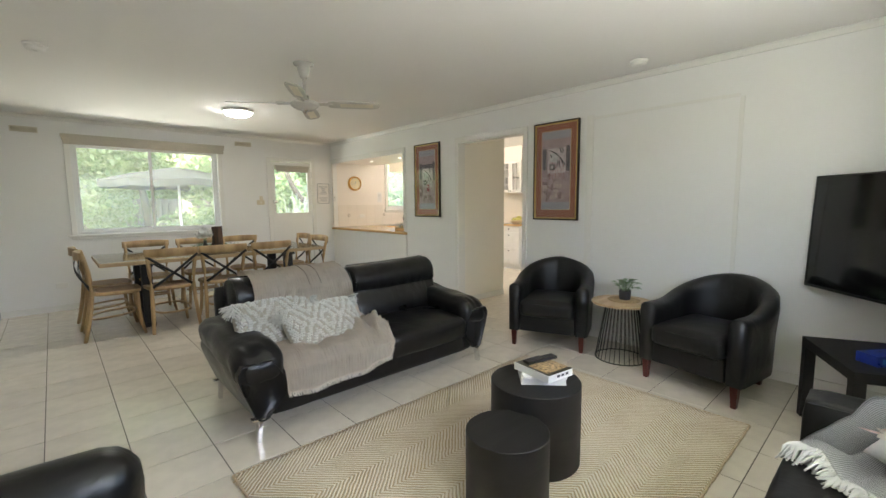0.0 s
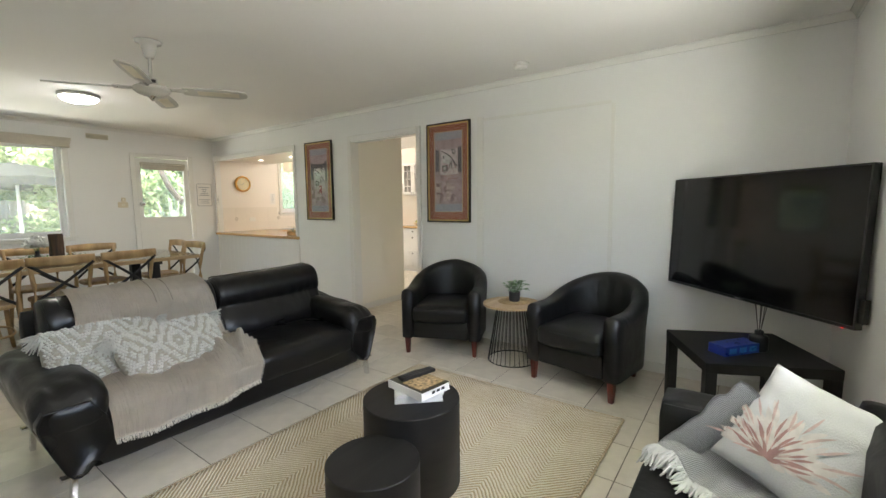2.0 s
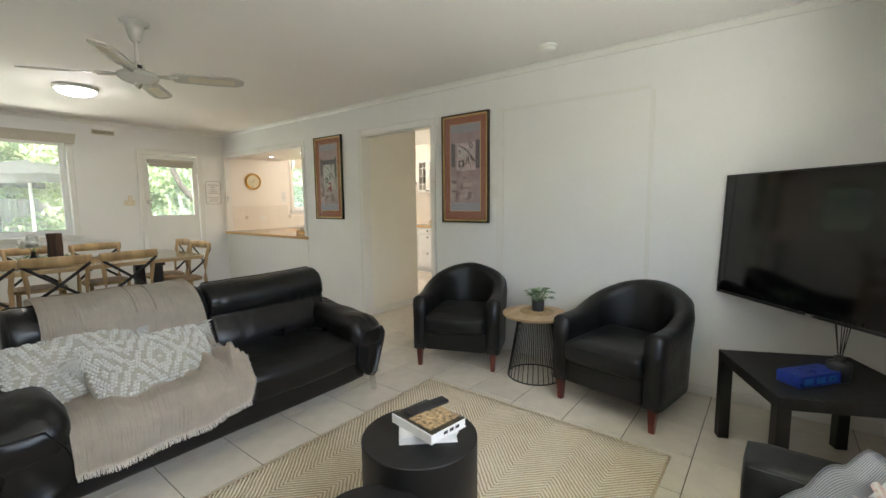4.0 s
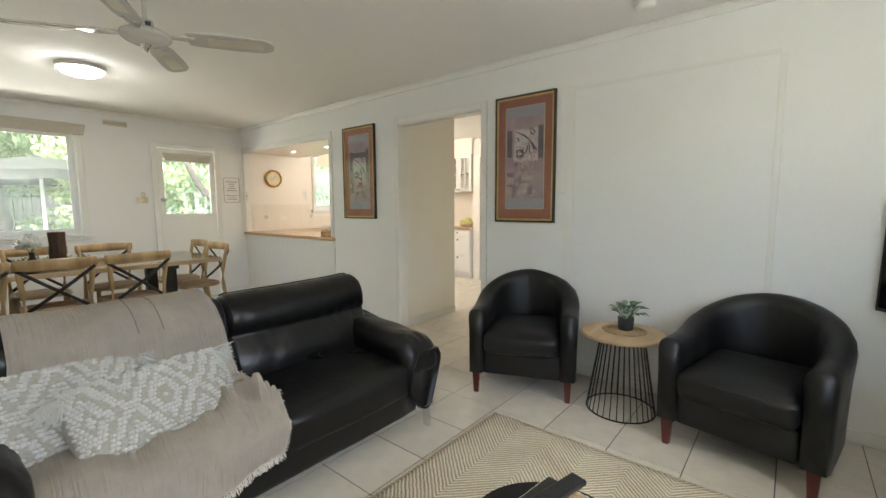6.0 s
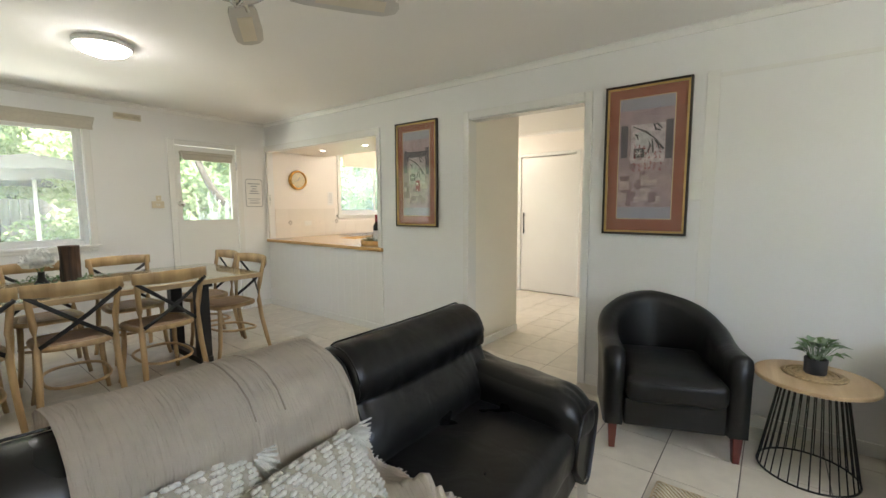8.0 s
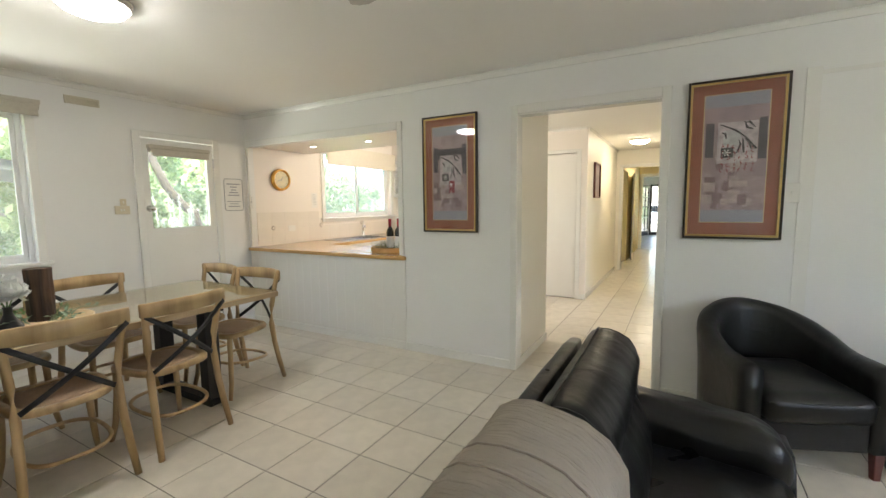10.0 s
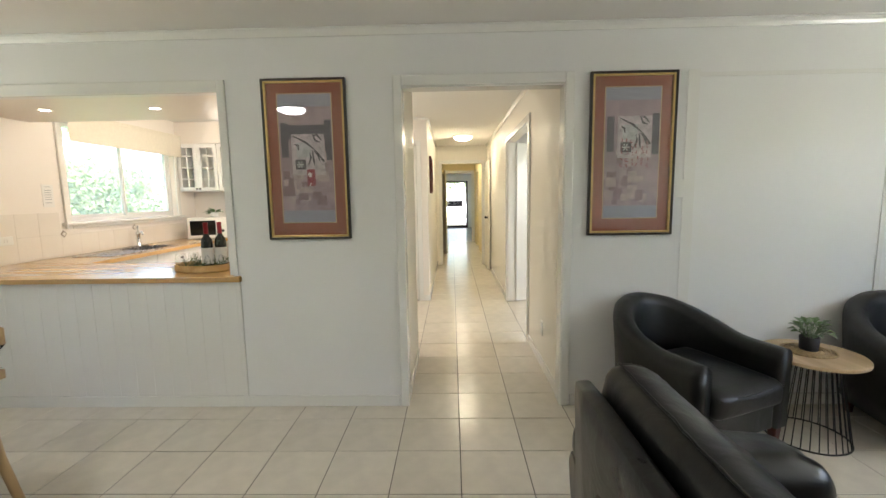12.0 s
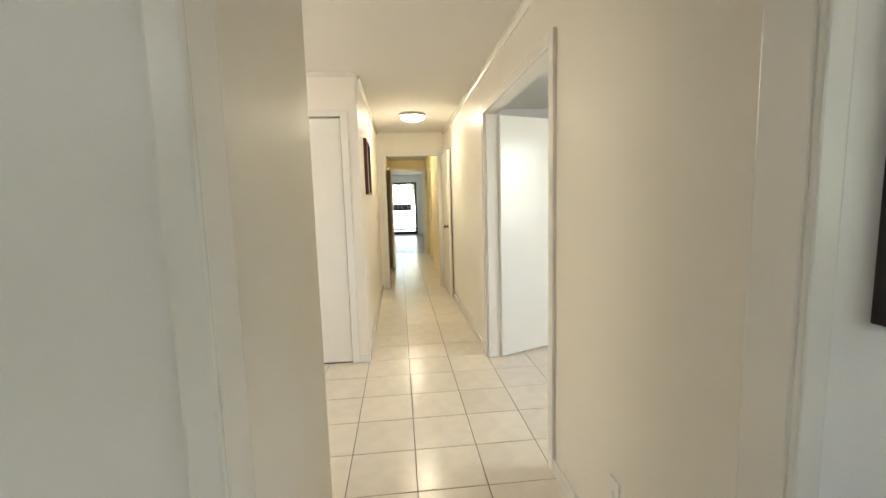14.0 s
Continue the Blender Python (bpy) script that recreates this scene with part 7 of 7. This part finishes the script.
def notice(x0, x1, z0, z1, lines, label, border):
    """A paper notice on the north wall with its print as plain bars."""
    t = thing("notice", label, "sign", pose((x0 + x1) / 2, YN, (z0 + z1) / 2))
    w, h = (x1 - x0) / 2, (z1 - z0) / 2
    part("sheet", bx(-w, w, -0.003, -0.0005, -h, h), M_PAPER, t)
    if border:
        pts = []
        r = 0.03
        for cx, cz, a0 in ((w - r - 0.004, h - r - 0.004, 0), (-w + r + 0.004, h - r - 0.004, 90), (-w + r + 0.004, -h + r + 0.004, 180), (w - r - 0.004, -h + r + 0.004, 270)):
            for k in range(6):
                a = radians(a0 + 18 * k)
                pts.append((cx + r * math.cos(a), -0.0035, cz + r * math.sin(a)))
        part("border", tube(bmesh.new(), pts, 0.0042, 6, True, flat=1.0), M_INK, t)
    for v, hw, hh in lines:
        part("print_line", bx(-hw * w, hw * w, -0.0042, -0.0032, v * h - hh, v * h + hh), M_INK, t)


notice(3.503, 3.735, 1.323, 1.683, [(0.66, 0.7, 0.006), (0.48, 0.35, 0.006), (0.30, 0.25, 0.006), (0.14, 0.45, 0.006), (-0.03, 0.6, 0.006), (-0.42, 0.72, 0.004), (-0.56, 0.45, 0.004), (-0.72, 0.6, 0.005)], "white wall notice with dark rounded border and print", True)
notice(3.762, 3.876, 1.325, 1.495, [(0.75, 0.5, 0.002), (0.45, 0.45, 0.004), (0.2, 0.5, 0.006), (0.02, 0.5, 0.005), (-0.3, 0.6, 0.002), (-0.42, 0.6, 0.002), (-0.7, 0.5, 0.002)], "small white printed paper notice on the wall", False)
notice(4.775, 4.88, 1.345, 1.545, [(0.8, 0.5, 0.002), (0.5, 0.6, 0.0025), (0.3, 0.6, 0.0025), (0.1, 0.6, 0.0025), (-0.1, 0.6, 0.0025), (-0.3, 0.6, 0.0025), (-0.6, 0.6, 0.0025)], "faint white printed paper notice above the bench", False)

# wine tray on the servery
wt = thing("serving_tray", "oval timber tray dressed with rosemary on the servery", "tray", pose(4.04, 5.44, BZ, 0, 0, 80))
bm = lathe([(0, 0.0), (0.19, 0.0), (0.2, 0.01), (0.2, 0.05), (0.19, 0.05), (0.188, 0.014), (0, 0.012)], 48)
for v in bm.verts:
    v.co.y *= 0.62
part("dish", bm, M_BENCHTOP, wt, smooth=False)
for k in range(26):
    bm = bmesh.new()
    a = rnd.uniform(0, 6.283)
    p = Vector((rnd.uniform(-0.13, 0.13), rnd.uniform(-0.08, 0.08), 0.015))
    e = p + Vector((0.09 * math.cos(a), 0.06 * math.sin(a), rnd.uniform(0.04, 0.085)))
    tube(bm, [p, e], 0.0015, 4, cap=False)
    for q in range(18):
        c = p.lerp(e, q / 17)
        leaf(bm, c, Vector((rnd.uniform(-1, 1), rnd.uniform(-1, 1), rnd.uniform(0, 1.0))), (0, 0, 1), 0.028, 0.007, 0.1)
    part("rosemary_sprig", bm, M_ROSEMARY, wt, "dark green rosemary sprig")


def wine_bottle(x, y):
    t = thing("wine_bottle", "dark wine bottle with white label and red foil", "bottle", pose(x, y, BZ + 0.012), group="wine bottles on the tray")
    part("bottle", lathe([(0, 0.004), (0.03, 0.0), (0.0375, 0.006), (0.0375, 0.19), (0.034, 0.212), (0.018, 0.235), (0.0145, 0.25), (0.0145, 0.30), (0, 0.30)], 28), M_BOTTLE, t, smooth=True)
    part("foil", lathe([(0.0152, 0.245), (0.0152, 0.316), (0.016, 0.318), (0.016, 0.326), (0, 0.328)], 20), M_FOIL, t, "red foil capsule", True)
    part("paper_label", lathe([(0.0379, 0.035), (0.0379, 0.15)], 28), M_PAPER, t, "white paper label", True)
    bm = tube(bmesh.new(), [(0.0385 * math.cos(a), 0.0385 * math.sin(a), z) for a, z in ((3.0, 0.05), (3.3, 0.09), (3.6, 0.10), (3.9, 0.08))], 0.002, 5)
    part("label_stroke", bm, M_INK, t)


wine_bottle(4.035, 5.39)
wine_bottle(4.075, 5.315)
for k in range(3):
    gl = thing("wine_glass", "clear stemless wine glass on the tray", "glass", pose(4.02 + 0.05 * (k % 2), 5.45 + 0.062 * k, BZ + 0.02), group="glasses on the tray")
    o = part("cup", lathe([(0, 0.0), (0.025, 0.0), (0.036, 0.03), (0.038, 0.06), (0.031, 0.105)], 28), M_WINEGLASS, gl, smooth=True)
    o.visible_shadow = False


# ---- hall things ----
hp = thing("hall_picture", "small dark framed picture on the hall wall", "picture", pose(7.42, HY1, 1.70))
bm = bmesh.new()
for b in ((-0.24, -0.22, -0.26, 0.26), (0.22, 0.24, -0.26, 0.26), (-0.22, 0.22, 0.24, 0.26), (-0.22, 0.22, -0.26, -0.24)):
    box(bm, b[0], b[1], -0.03, 0, b[2], b[3], 0.002)
part("frame", bm, M_REDWOOD, hp, "brown timber frame")
part("print", bx(-0.22, 0.22, -0.008, -0.002, -0.24, 0.24), M_PRINTPALE, hp)


# ---- outdoors ----
tagged(part("ground", bx(-160, 180, -160, 180, -0.6, -0.25), M_GRASS), "green lawn reaching away round the house", "ground", kind="structure")
tagged(part("pavement", bx(-2, 7, YN + 0.145, 11.6, -0.248, -0.12), M_PAVE), "pale paved terrace outside the dining window", "pavement", kind="structure")
tagged(part("driveway", bx(20.52, 34, -4, 12, -0.248, -0.15), M_PAVE), "pale concrete driveway outside the entry door", "pavement", kind="structure")
# unseen roof slab added only to block direct sun at the south window
tagged(part("south_sun_blocker", bx(XL - 0.4, 8.6, -1.7, YS - 0.11, 2.42, 2.5), M_TRIM), "white unseen roof slab added to keep sun off the south window", "eave", kind="structure")
eave = bx(XL - 0.4, KX + 0.6, YN + 0.15, YN + 0.62, 2.36, 2.46)
tagged(part("eave", eave, M_TRIM), "white eave over the garden windows", "eave", kind="structure")


def foliage(name, label, category, blobs, n, size, material, seed, stems=()):
    """A shrub or crown of many small leaves round uneven clumps (x, y, z, radius)."""
    rng = np.random.default_rng(seed)
    t = thing(name, label, category)
    blobs = np.array(blobs, float)
    which = rng.integers(0, len(blobs), n)
    way = rng.normal(size=(n, 3))
    way /= np.linalg.norm(way, axis=1)[:, None]
    r = rng.uniform(0.35, 1.0, n) ** 0.5
    c = blobs[which, :3] + way * (blobs[which, 3] * r)[:, None] * np.array([1, 1, 0.9])
    a = rng.normal(size=(n, 3))
    a /= np.linalg.norm(a, axis=1)[:, None]
    b = np.cross(a, way + 0.3 * rng.normal(size=(n, 3)))
    b /= np.linalg.norm(b, axis=1)[:, None] + 1e-9
    s = size * rng.uniform(0.6, 1.3, n)[:, None]
    quads = np.stack([c - a * s, c + b * s * 0.45, c + a * s, c - b * s * 0.45], 1).reshape(-1, 3)
    me = bpy.data.meshes.new(name)
    me.from_pydata(quads.tolist(), [], np.arange(4 * n).reshape(-1, 4).tolist())
    me.materials.append(material)
    cr = new("crown", me)
    cr.parent = t
    for pts, rad in stems:
        part("trunk", tube(bmesh.new(), pts, rad, 12), M_TRUNK, t, "grey-brown trunk", True)
    return t


def leaf_mat(name, dark, light):
    m = mat(name, light, 0.5, var=0.2, scale=3)
    nt = m.node_tree
    b = nt.nodes["Principled BSDF"]
    g = nt.nodes.new("ShaderNodeNewGeometry")
    ramp = nt.nodes.new("ShaderNodeValToRGB")
    ramp.color_ramp.elements[0].color, ramp.color_ramp.elements[1].color = (*dark, 1), (*light, 1)
    nt.links.new(g.outputs["Random Per Island"], ramp.inputs[0])
    nt.links.new(ramp.outputs[0], b.inputs["Base Color"])
    b.inputs["Transmission Weight"].default_value = 0.0
    tl_ = nt.nodes.new("ShaderNodeBsdfTranslucent")
    nt.links.new(ramp.outputs[0], tl_.inputs[0])
    mx = nt.nodes.new("ShaderNodeMixShader")
    mx.inputs[0].default_value = 0.45
    nt.links.new(b.outputs[0], mx.inputs[1])
    nt.links.new(tl_.outputs[0], mx.inputs[2])
    nt.links.new(mx.outputs[0], nt.nodes["Material Output"].inputs[0])
    return m


M_L1 = leaf_mat("shrub_leaves", (0.24, 0.33, 0.14), (0.50, 0.58, 0.34))
M_L2 = leaf_mat("tree_leaves", (0.24, 0.33, 0.14), (0.52, 0.60, 0.34))
M_L3 = leaf_mat("hedge_leaves", (0.15, 0.22, 0.11), (0.36, 0.44, 0.25))
M_SPIKE = leaf_mat("silver_leaves", (0.40, 0.46, 0.38), (0.70, 0.74, 0.66))
rg = random.Random(41)
fence = thing("garden_fence", "weathered timber paling fence behind the shrubs", "fence")
pal = part("paling", bx(-0.07, 0.07, -0.01, 0.01, -0.25, 1.5), M_FENCE, fence, m=Matrix.Translation((-8, 14.2, 0)))
for k in range(1, 120):
    twin("paling", pal, fence, Matrix.Translation((-8 + 0.15 * k, 14.2 + 0.004 * (k % 3), 0.01 * (k % 2))))
part("rail", bx(-8, 10, 14.22, 14.28, 1.1, 1.18), M_FENCE, fence)
for k, x in enumerate((-4.4, -2.9, -1.6, -0.5, 0.55, 2.7, 3.6, 4.8)):
    foliage("shrub", "light green leafy garden shrub before the fence", "shrub", [(x + rg.uniform(-0.7, 0.7), 13.1 + rg.uniform(-0.8, 0.5), rg.uniform(-0.1, 1.5 if x < 1 else 0.8), rg.uniform(0.35, 0.65)) for _ in range(12)], 8000, 0.058, M_L1, 100 + k, [([(x, 13.2, -0.25), (x + 0.1, 13.1, 0.5)], [0.05, 0.03])])
for k, (x, y, h) in enumerate(((-2.8, 12.6, 2.4), (0.4, 15.6, 2.3), (3.3, 16.0, 2.3), (-0.9, 13.4, 2.0), (6.0, 16.5, 2.4), (-6.0, 14.6, 2.6), (1.6, 12.4, 2.7), (-0.4, 11.6, 2.8), (4.6, 13.5, 2.4), (2.0, 19.0, 2.5))):
    foliage("garden_tree", "leafy green garden tree with pale sunlit crown", "tree", [(x + rg.uniform(-1.5, 1.5), y + rg.uniform(-1.1, 1.1), h + rg.uniform(-0.5, 2.0), rg.uniform(0.45, 0.95)) for _ in range(22)], 20000, 0.075, M_L2, 200 + k, [([(x, y, -0.25), (x + 0.1, y, 1.0), (x - 0.1, y + 0.1, h)], [0.14, 0.11, 0.06])])
# leaning tree and silver shrub by the back door
foliage("garden_tree", "leaning grey-barked tree close by the back door", "tree", [(3.4 + rg.uniform(-1.2, 1.6), 9.6 + rg.uniform(-0.7, 0.9), 2.6 + rg.uniform(-0.3, 1.3), rg.uniform(0.3, 0.6)) for _ in range(14)], 5200, 0.07, M_L2, 301, [([(4.35, 9.1, -0.25), (4.3, 9.05, 0.9), (4.18, 9.0, 1.28), (3.98, 9.0, 1.45), (3.82, 9.0, 1.68), (3.68, 9.0, 2.0), (3.62, 9.05, 2.5), (3.3, 9.3, 3.1)], [0.09, 0.075, 0.065, 0.06, 0.055, 0.05, 0.045, 0.03])])
foliage("shrub", "dark leafy shrub behind the leaning tree", "shrub", [(3.9 + rg.uniform(-1.4, 1.6), 10.9 + rg.uniform(-0.5, 0.6), rg.uniform(0.2, 2.1), rg.uniform(0.3, 0.55)) for _ in range(26)], 7000, 0.075, M_L1, 302, [([(3.9, 10.9, -0.25), (3.9, 10.9, 0.6)], [0.05, 0.03])])
sv = thing("lavender_bush", "silvery spiked bush outside the back door", "shrub", pose(3.72, 8.40, 0.06))
for k in range(34):
    bm = bmesh.new()
    x, y = rg.uniform(-0.55, 0.6), rg.uniform(-0.25, 0.3)
    top = 1.12 + rg.uniform(0, 0.36)
    tube(bm, [(x * 0.5, y * 0.5, 0.0), (x * 0.8, y * 0.8, top * 0.5), (x, y, top)], 0.004, 4, cap=False)
    for q in range(70):
        u = rg.uniform(0.3, 1.0)
        c = Vector((x * (0.5 + 0.5 * u), y * (0.5 + 0.5 * u), top * u))
        leaf(bm, c, Vector((rg.uniform(-1, 1), rg.uniform(-1, 1), rg.uniform(0.2, 1.2))), (0, 0, 1), 0.05, 0.011, 0.1)
    part("spike", bm, M_SPIKE, sv)
woods = foliage("far_woods", "pale green woods beyond the garden", "woods", [(rg.uniform(-22, 26), 27 + rg.uniform(-2, 2), rg.uniform(0, 7.5), rg.uniform(1.0, 2.0)) for _ in range(140)], 30000, 0.32, M_L2, 700)
tagged(woods, kind="stuff")
# garden on the far side of the terrace, before the south window
for k in range(7):
    x = -4.2 + 1.5 * k
    foliage("shrub", "leafy green shrub across the south terrace", "shrub", [(x + rg.uniform(-0.7, 0.7), -6.2 + rg.uniform(-0.5, 0.5), rg.uniform(0.2, 3.0 if k < 4 else 1.2), rg.uniform(0.4, 0.75)) for _ in range(14)], 5200, 0.07, M_L1, 800 + k, [([(x, -6.2, -0.25), (x, -6.2, 0.9)], [0.05, 0.03])])
nb = thing("garden_house", "cream rendered outbuilding with a flat roof across the terrace", "house", pose(4.6, -9.4, -0.25))
part("wall", bx(-3.0, 3.0, -1.5, 1.5, 0, 2.3), M_KITWALL, nb)
part("roof", bx(-3.3, 3.3, -1.8, 1.8, 2.3, 2.5, 0.02), M_TRIM, nb)
part("window", bx(-1.0, 0.6, 1.5, 1.53, 0.9, 1.9), M_SCREEN, nb)
# hedge seen from the kitchen
for k in range(6):
    x = 5.6 + 1.15 * k
    foliage("hedge", "tall clipped grey-green hedge outside the kitchen", "hedge", [(x + rg.uniform(-0.6, 0.6), 11.4 + rg.uniform(-0.3, 0.3), rg.uniform(-0.1, 2.05), rg.uniform(0.3, 0.5)) for _ in range(24)], 6000, 0.055, M_L3, 400 + k, [([(x, 11.4, -0.25), (x, 11.4, 0.8)], [0.05, 0.03])])

um = thing("garden_umbrella", "open grey canvas garden umbrella on a white pole", "umbrella", pose(2.0, 10.5, -0.12))
part("pole", lathe([(0, 0), (0.025, 0), (0.025, 2.25), (0, 2.26)], 14), M_ALU, um, smooth=True)
part("base", lathe([(0, 0), (0.24, 0), (0.24, 0.04), (0.05, 0.07), (0, 0.07)], 28), M_POT, um, smooth=True)
for k in range(8):
    a0, a1 = 2 * math.pi * k / 8, 2 * math.pi * (k + 1) / 8
    rows = []
    for i in range(7):
        u = i / 6
        row = []
        for j in range(7):
            v = j / 6
            a = a0 + (a1 - a0) * v
            r = 1.34 * u * (1 - 0.05 * math.sin(math.pi * v) * u)
            row.append((r * math.cos(a), r * math.sin(a), 2.24 - 0.24 * u - 0.05 * u * u - 0.03 * math.sin(math.pi * v) * u))
        rows.append(row)
    cp = part("canopy_panel", sheet(rows, 0.003), M_CANVAS, um, smooth=True)
    rows = [[(1.34 * math.cos(a0 + (a1 - a0) * j / 6) * (1 - 0.05 * math.sin(math.pi * j / 6)), 1.34 * math.sin(a0 + (a1 - a0) * j / 6) * (1 - 0.05 * math.sin(math.pi * j / 6)), 1.95 - 0.03 * math.sin(math.pi * j / 6) - z) for j in range(7)] for z in (0, 0.14)]
    part("valance", sheet(rows, 0.003), M_CANVAS, um)
    part("rib", tube(bmesh.new(), [(0, 0, 2.22), (1.33 * math.cos(a0), 1.33 * math.sin(a0), 1.94)], 0.008, 5), M_ALU, um)

sh = thing("garden_shed", "pink-brown brick neighbouring house beyond the fence", "house", pose(3.4, 22, -0.25))
part("wall", bx(-3, 4, 0, 4, 0, 2.6), M_ROCKS, sh)
bm = bmesh.new()
vsx = [bm.verts.new(p) for p in ((-3.4, -0.4, 2.6), (4.4, -0.4, 2.6), (4.4, 4.4, 2.6), (-3.4, 4.4, 2.6), (-1.5, 2, 3.9), (2.5, 2, 3.9))]
for f in ((0, 1, 5, 4), (1, 2, 5), (2, 3, 4, 5), (3, 0, 4), (3, 2, 1, 0)):
    bm.faces.new([vsx[i] for i in f])
part("roof", bm, M_FENCE, sh)
wn_ = part("window", bx(-1.2, 0.4, -0.03, 0.0, 0.9, 2.1), M_SCREEN, sh)

car = thing("parked_car", "white parked hatchback on the driveway", "car", pose(25.6, 3.6, -0.15, 0, 0, 90))
bm = bmesh.new()
side = [(-1.95, 0.35), (-1.95, 0.75), (-1.75, 0.92), (-1.2, 0.98), (-0.55, 1.42), (0.75, 1.46), (1.5, 1.05), (1.95, 0.95), (2.0, 0.4)]
l = [bm.verts.new((x, -0.82, z)) for x, z in side]
r = [bm.verts.new((x, 0.82, z)) for x, z in side]
bm.faces.new(l)
bm.faces.new(r[::-1])
for k in range(len(side)):
    bm.faces.new((l[k], l[(k + 1) % len(l)], r[(k + 1) % len(l)], r[k]))
bmesh.ops.bevel(bm, geom=bm.edges[:], offset=0.06, segments=2, affect="EDGES")
part("body", bm, M_CAR, car, smooth=True)
for s in (-1, 1):
    part("side_window", bx(-0.55, 0.95, 0.825 * s - 0.004, 0.825 * s + 0.004, 1.02, 1.34, 0.003), M_SCREEN, car)
    for x in (-1.25, 1.25):
        wh = part("tyre", lathe([(0.2, -0.09), (0.31, -0.09), (0.33, -0.05), (0.33, 0.05), (0.31, 0.09), (0.2, 0.09)], 28), M_BLACKPLASTIC, car, m=Matrix.Translation((x, 0.78 * s, 0.33)) @ pose(0, 0, 0, 90))
        part("rim", lathe([(0.0, -0.07), (0.2, -0.08), (0.2, 0.08), (0, 0.07)], 20), M_STEEL, wh)
for k in range(5):
    foliage("garden_tree", "green street tree beyond the driveway", "tree", [(33 + rg.uniform(-1.5, 1.5), -6 + 4.2 * k + rg.uniform(-1.6, 1.6), 2.6 + rg.uniform(-0.8, 2.6), rg.uniform(0.6, 1.2)) for _ in range(14)], 2600, 0.2, M_L2, 500 + k, [([(33, -6 + 4.2 * k, -0.25), (33, -6 + 4.2 * k, 2.6)], [0.16, 0.1])])


# ---- floor tiles ----
TP = 0.342
GX, GY = 3.628, 3.98
tile_data = mesh_of(bx(-TP / 2 + 0.0022, TP / 2 - 0.0022, -TP / 2 + 0.0022, TP / 2 - 0.0022, -0.0035, 0.0, 0.0012, 1), "tile", M_TILE)
floor_ob = bpy.data.objects["floor"]
zones = [(XL, XR, YS, YN), (XR, 4.71, HY0, HY1), (4.71, KX, HY0, 6.70), (XR + 0.1, 4.71, HY1 + 0.1, 6.7), (KX, 14.2, HY0, HY1), (3.9, 8.1, 0.6, HY0)]
singles, rest = [], []
for i in range(-13, 34):
    for j in range(-14, 12):
        x0, y0 = GX + TP * i, GY + TP * j
        cx, cy = x0 + TP / 2, y0 + TP / 2
        home = [z for z in zones if z[0] - TP / 2 < cx < z[1] + TP / 2 and z[2] - TP / 2 < cy < z[3] + TP / 2]
        if not home:
            continue
        whole = any(z[0] <= x0 and x0 + TP <= z[1] + 0.02 and z[2] <= y0 and y0 + TP <= z[3] + 0.02 for z in zones)
        # the stretch that is walked over: dining end, living room and hall mouth
        near = (-0.3 < cx < 5.9 and 2.2 < cy < 6.3 and cx < XR + 0.2) or (0.2 < cx < XR and 0.4 < cy <= 2.2) or (XR < cx < 8.6 and HY0 < cy < HY1)
        (singles if whole and near else rest).append((cx, cy))
for cx, cy in singles[:300]:
    o = new("tile", tile_data)
    o.parent = floor_ob
    o.location = (cx, cy, 0)
rest += singles[300:]
verts, faces = [], []
h = TP / 2 - 0.0022
for cx, cy in rest:
    n = len(verts)
    for z, e in ((-0.0035, h), (-0.001, h), (0.0, h - 0.0012)):
        verts += [(cx - e, cy - e, z), (cx + e, cy - e, z), (cx + e, cy + e, z), (cx - e, cy + e, z)]
    for k in range(4):
        kk = (k + 1) % 4
        faces += [(n + k, n + kk, n + 4 + kk, n + 4 + k), (n + 4 + k, n + 4 + kk, n + 8 + kk, n + 8 + k)]
    faces.append((n + 8, n + 9, n + 10, n + 11))
me = bpy.data.meshes.new("outer_tiles")
me.from_pydata(verts, [], faces)
me.materials.append(M_TILE)
ot = new("outer_tiles", me)
ot.parent = floor_ob
tagged(ot, kind="stuff")
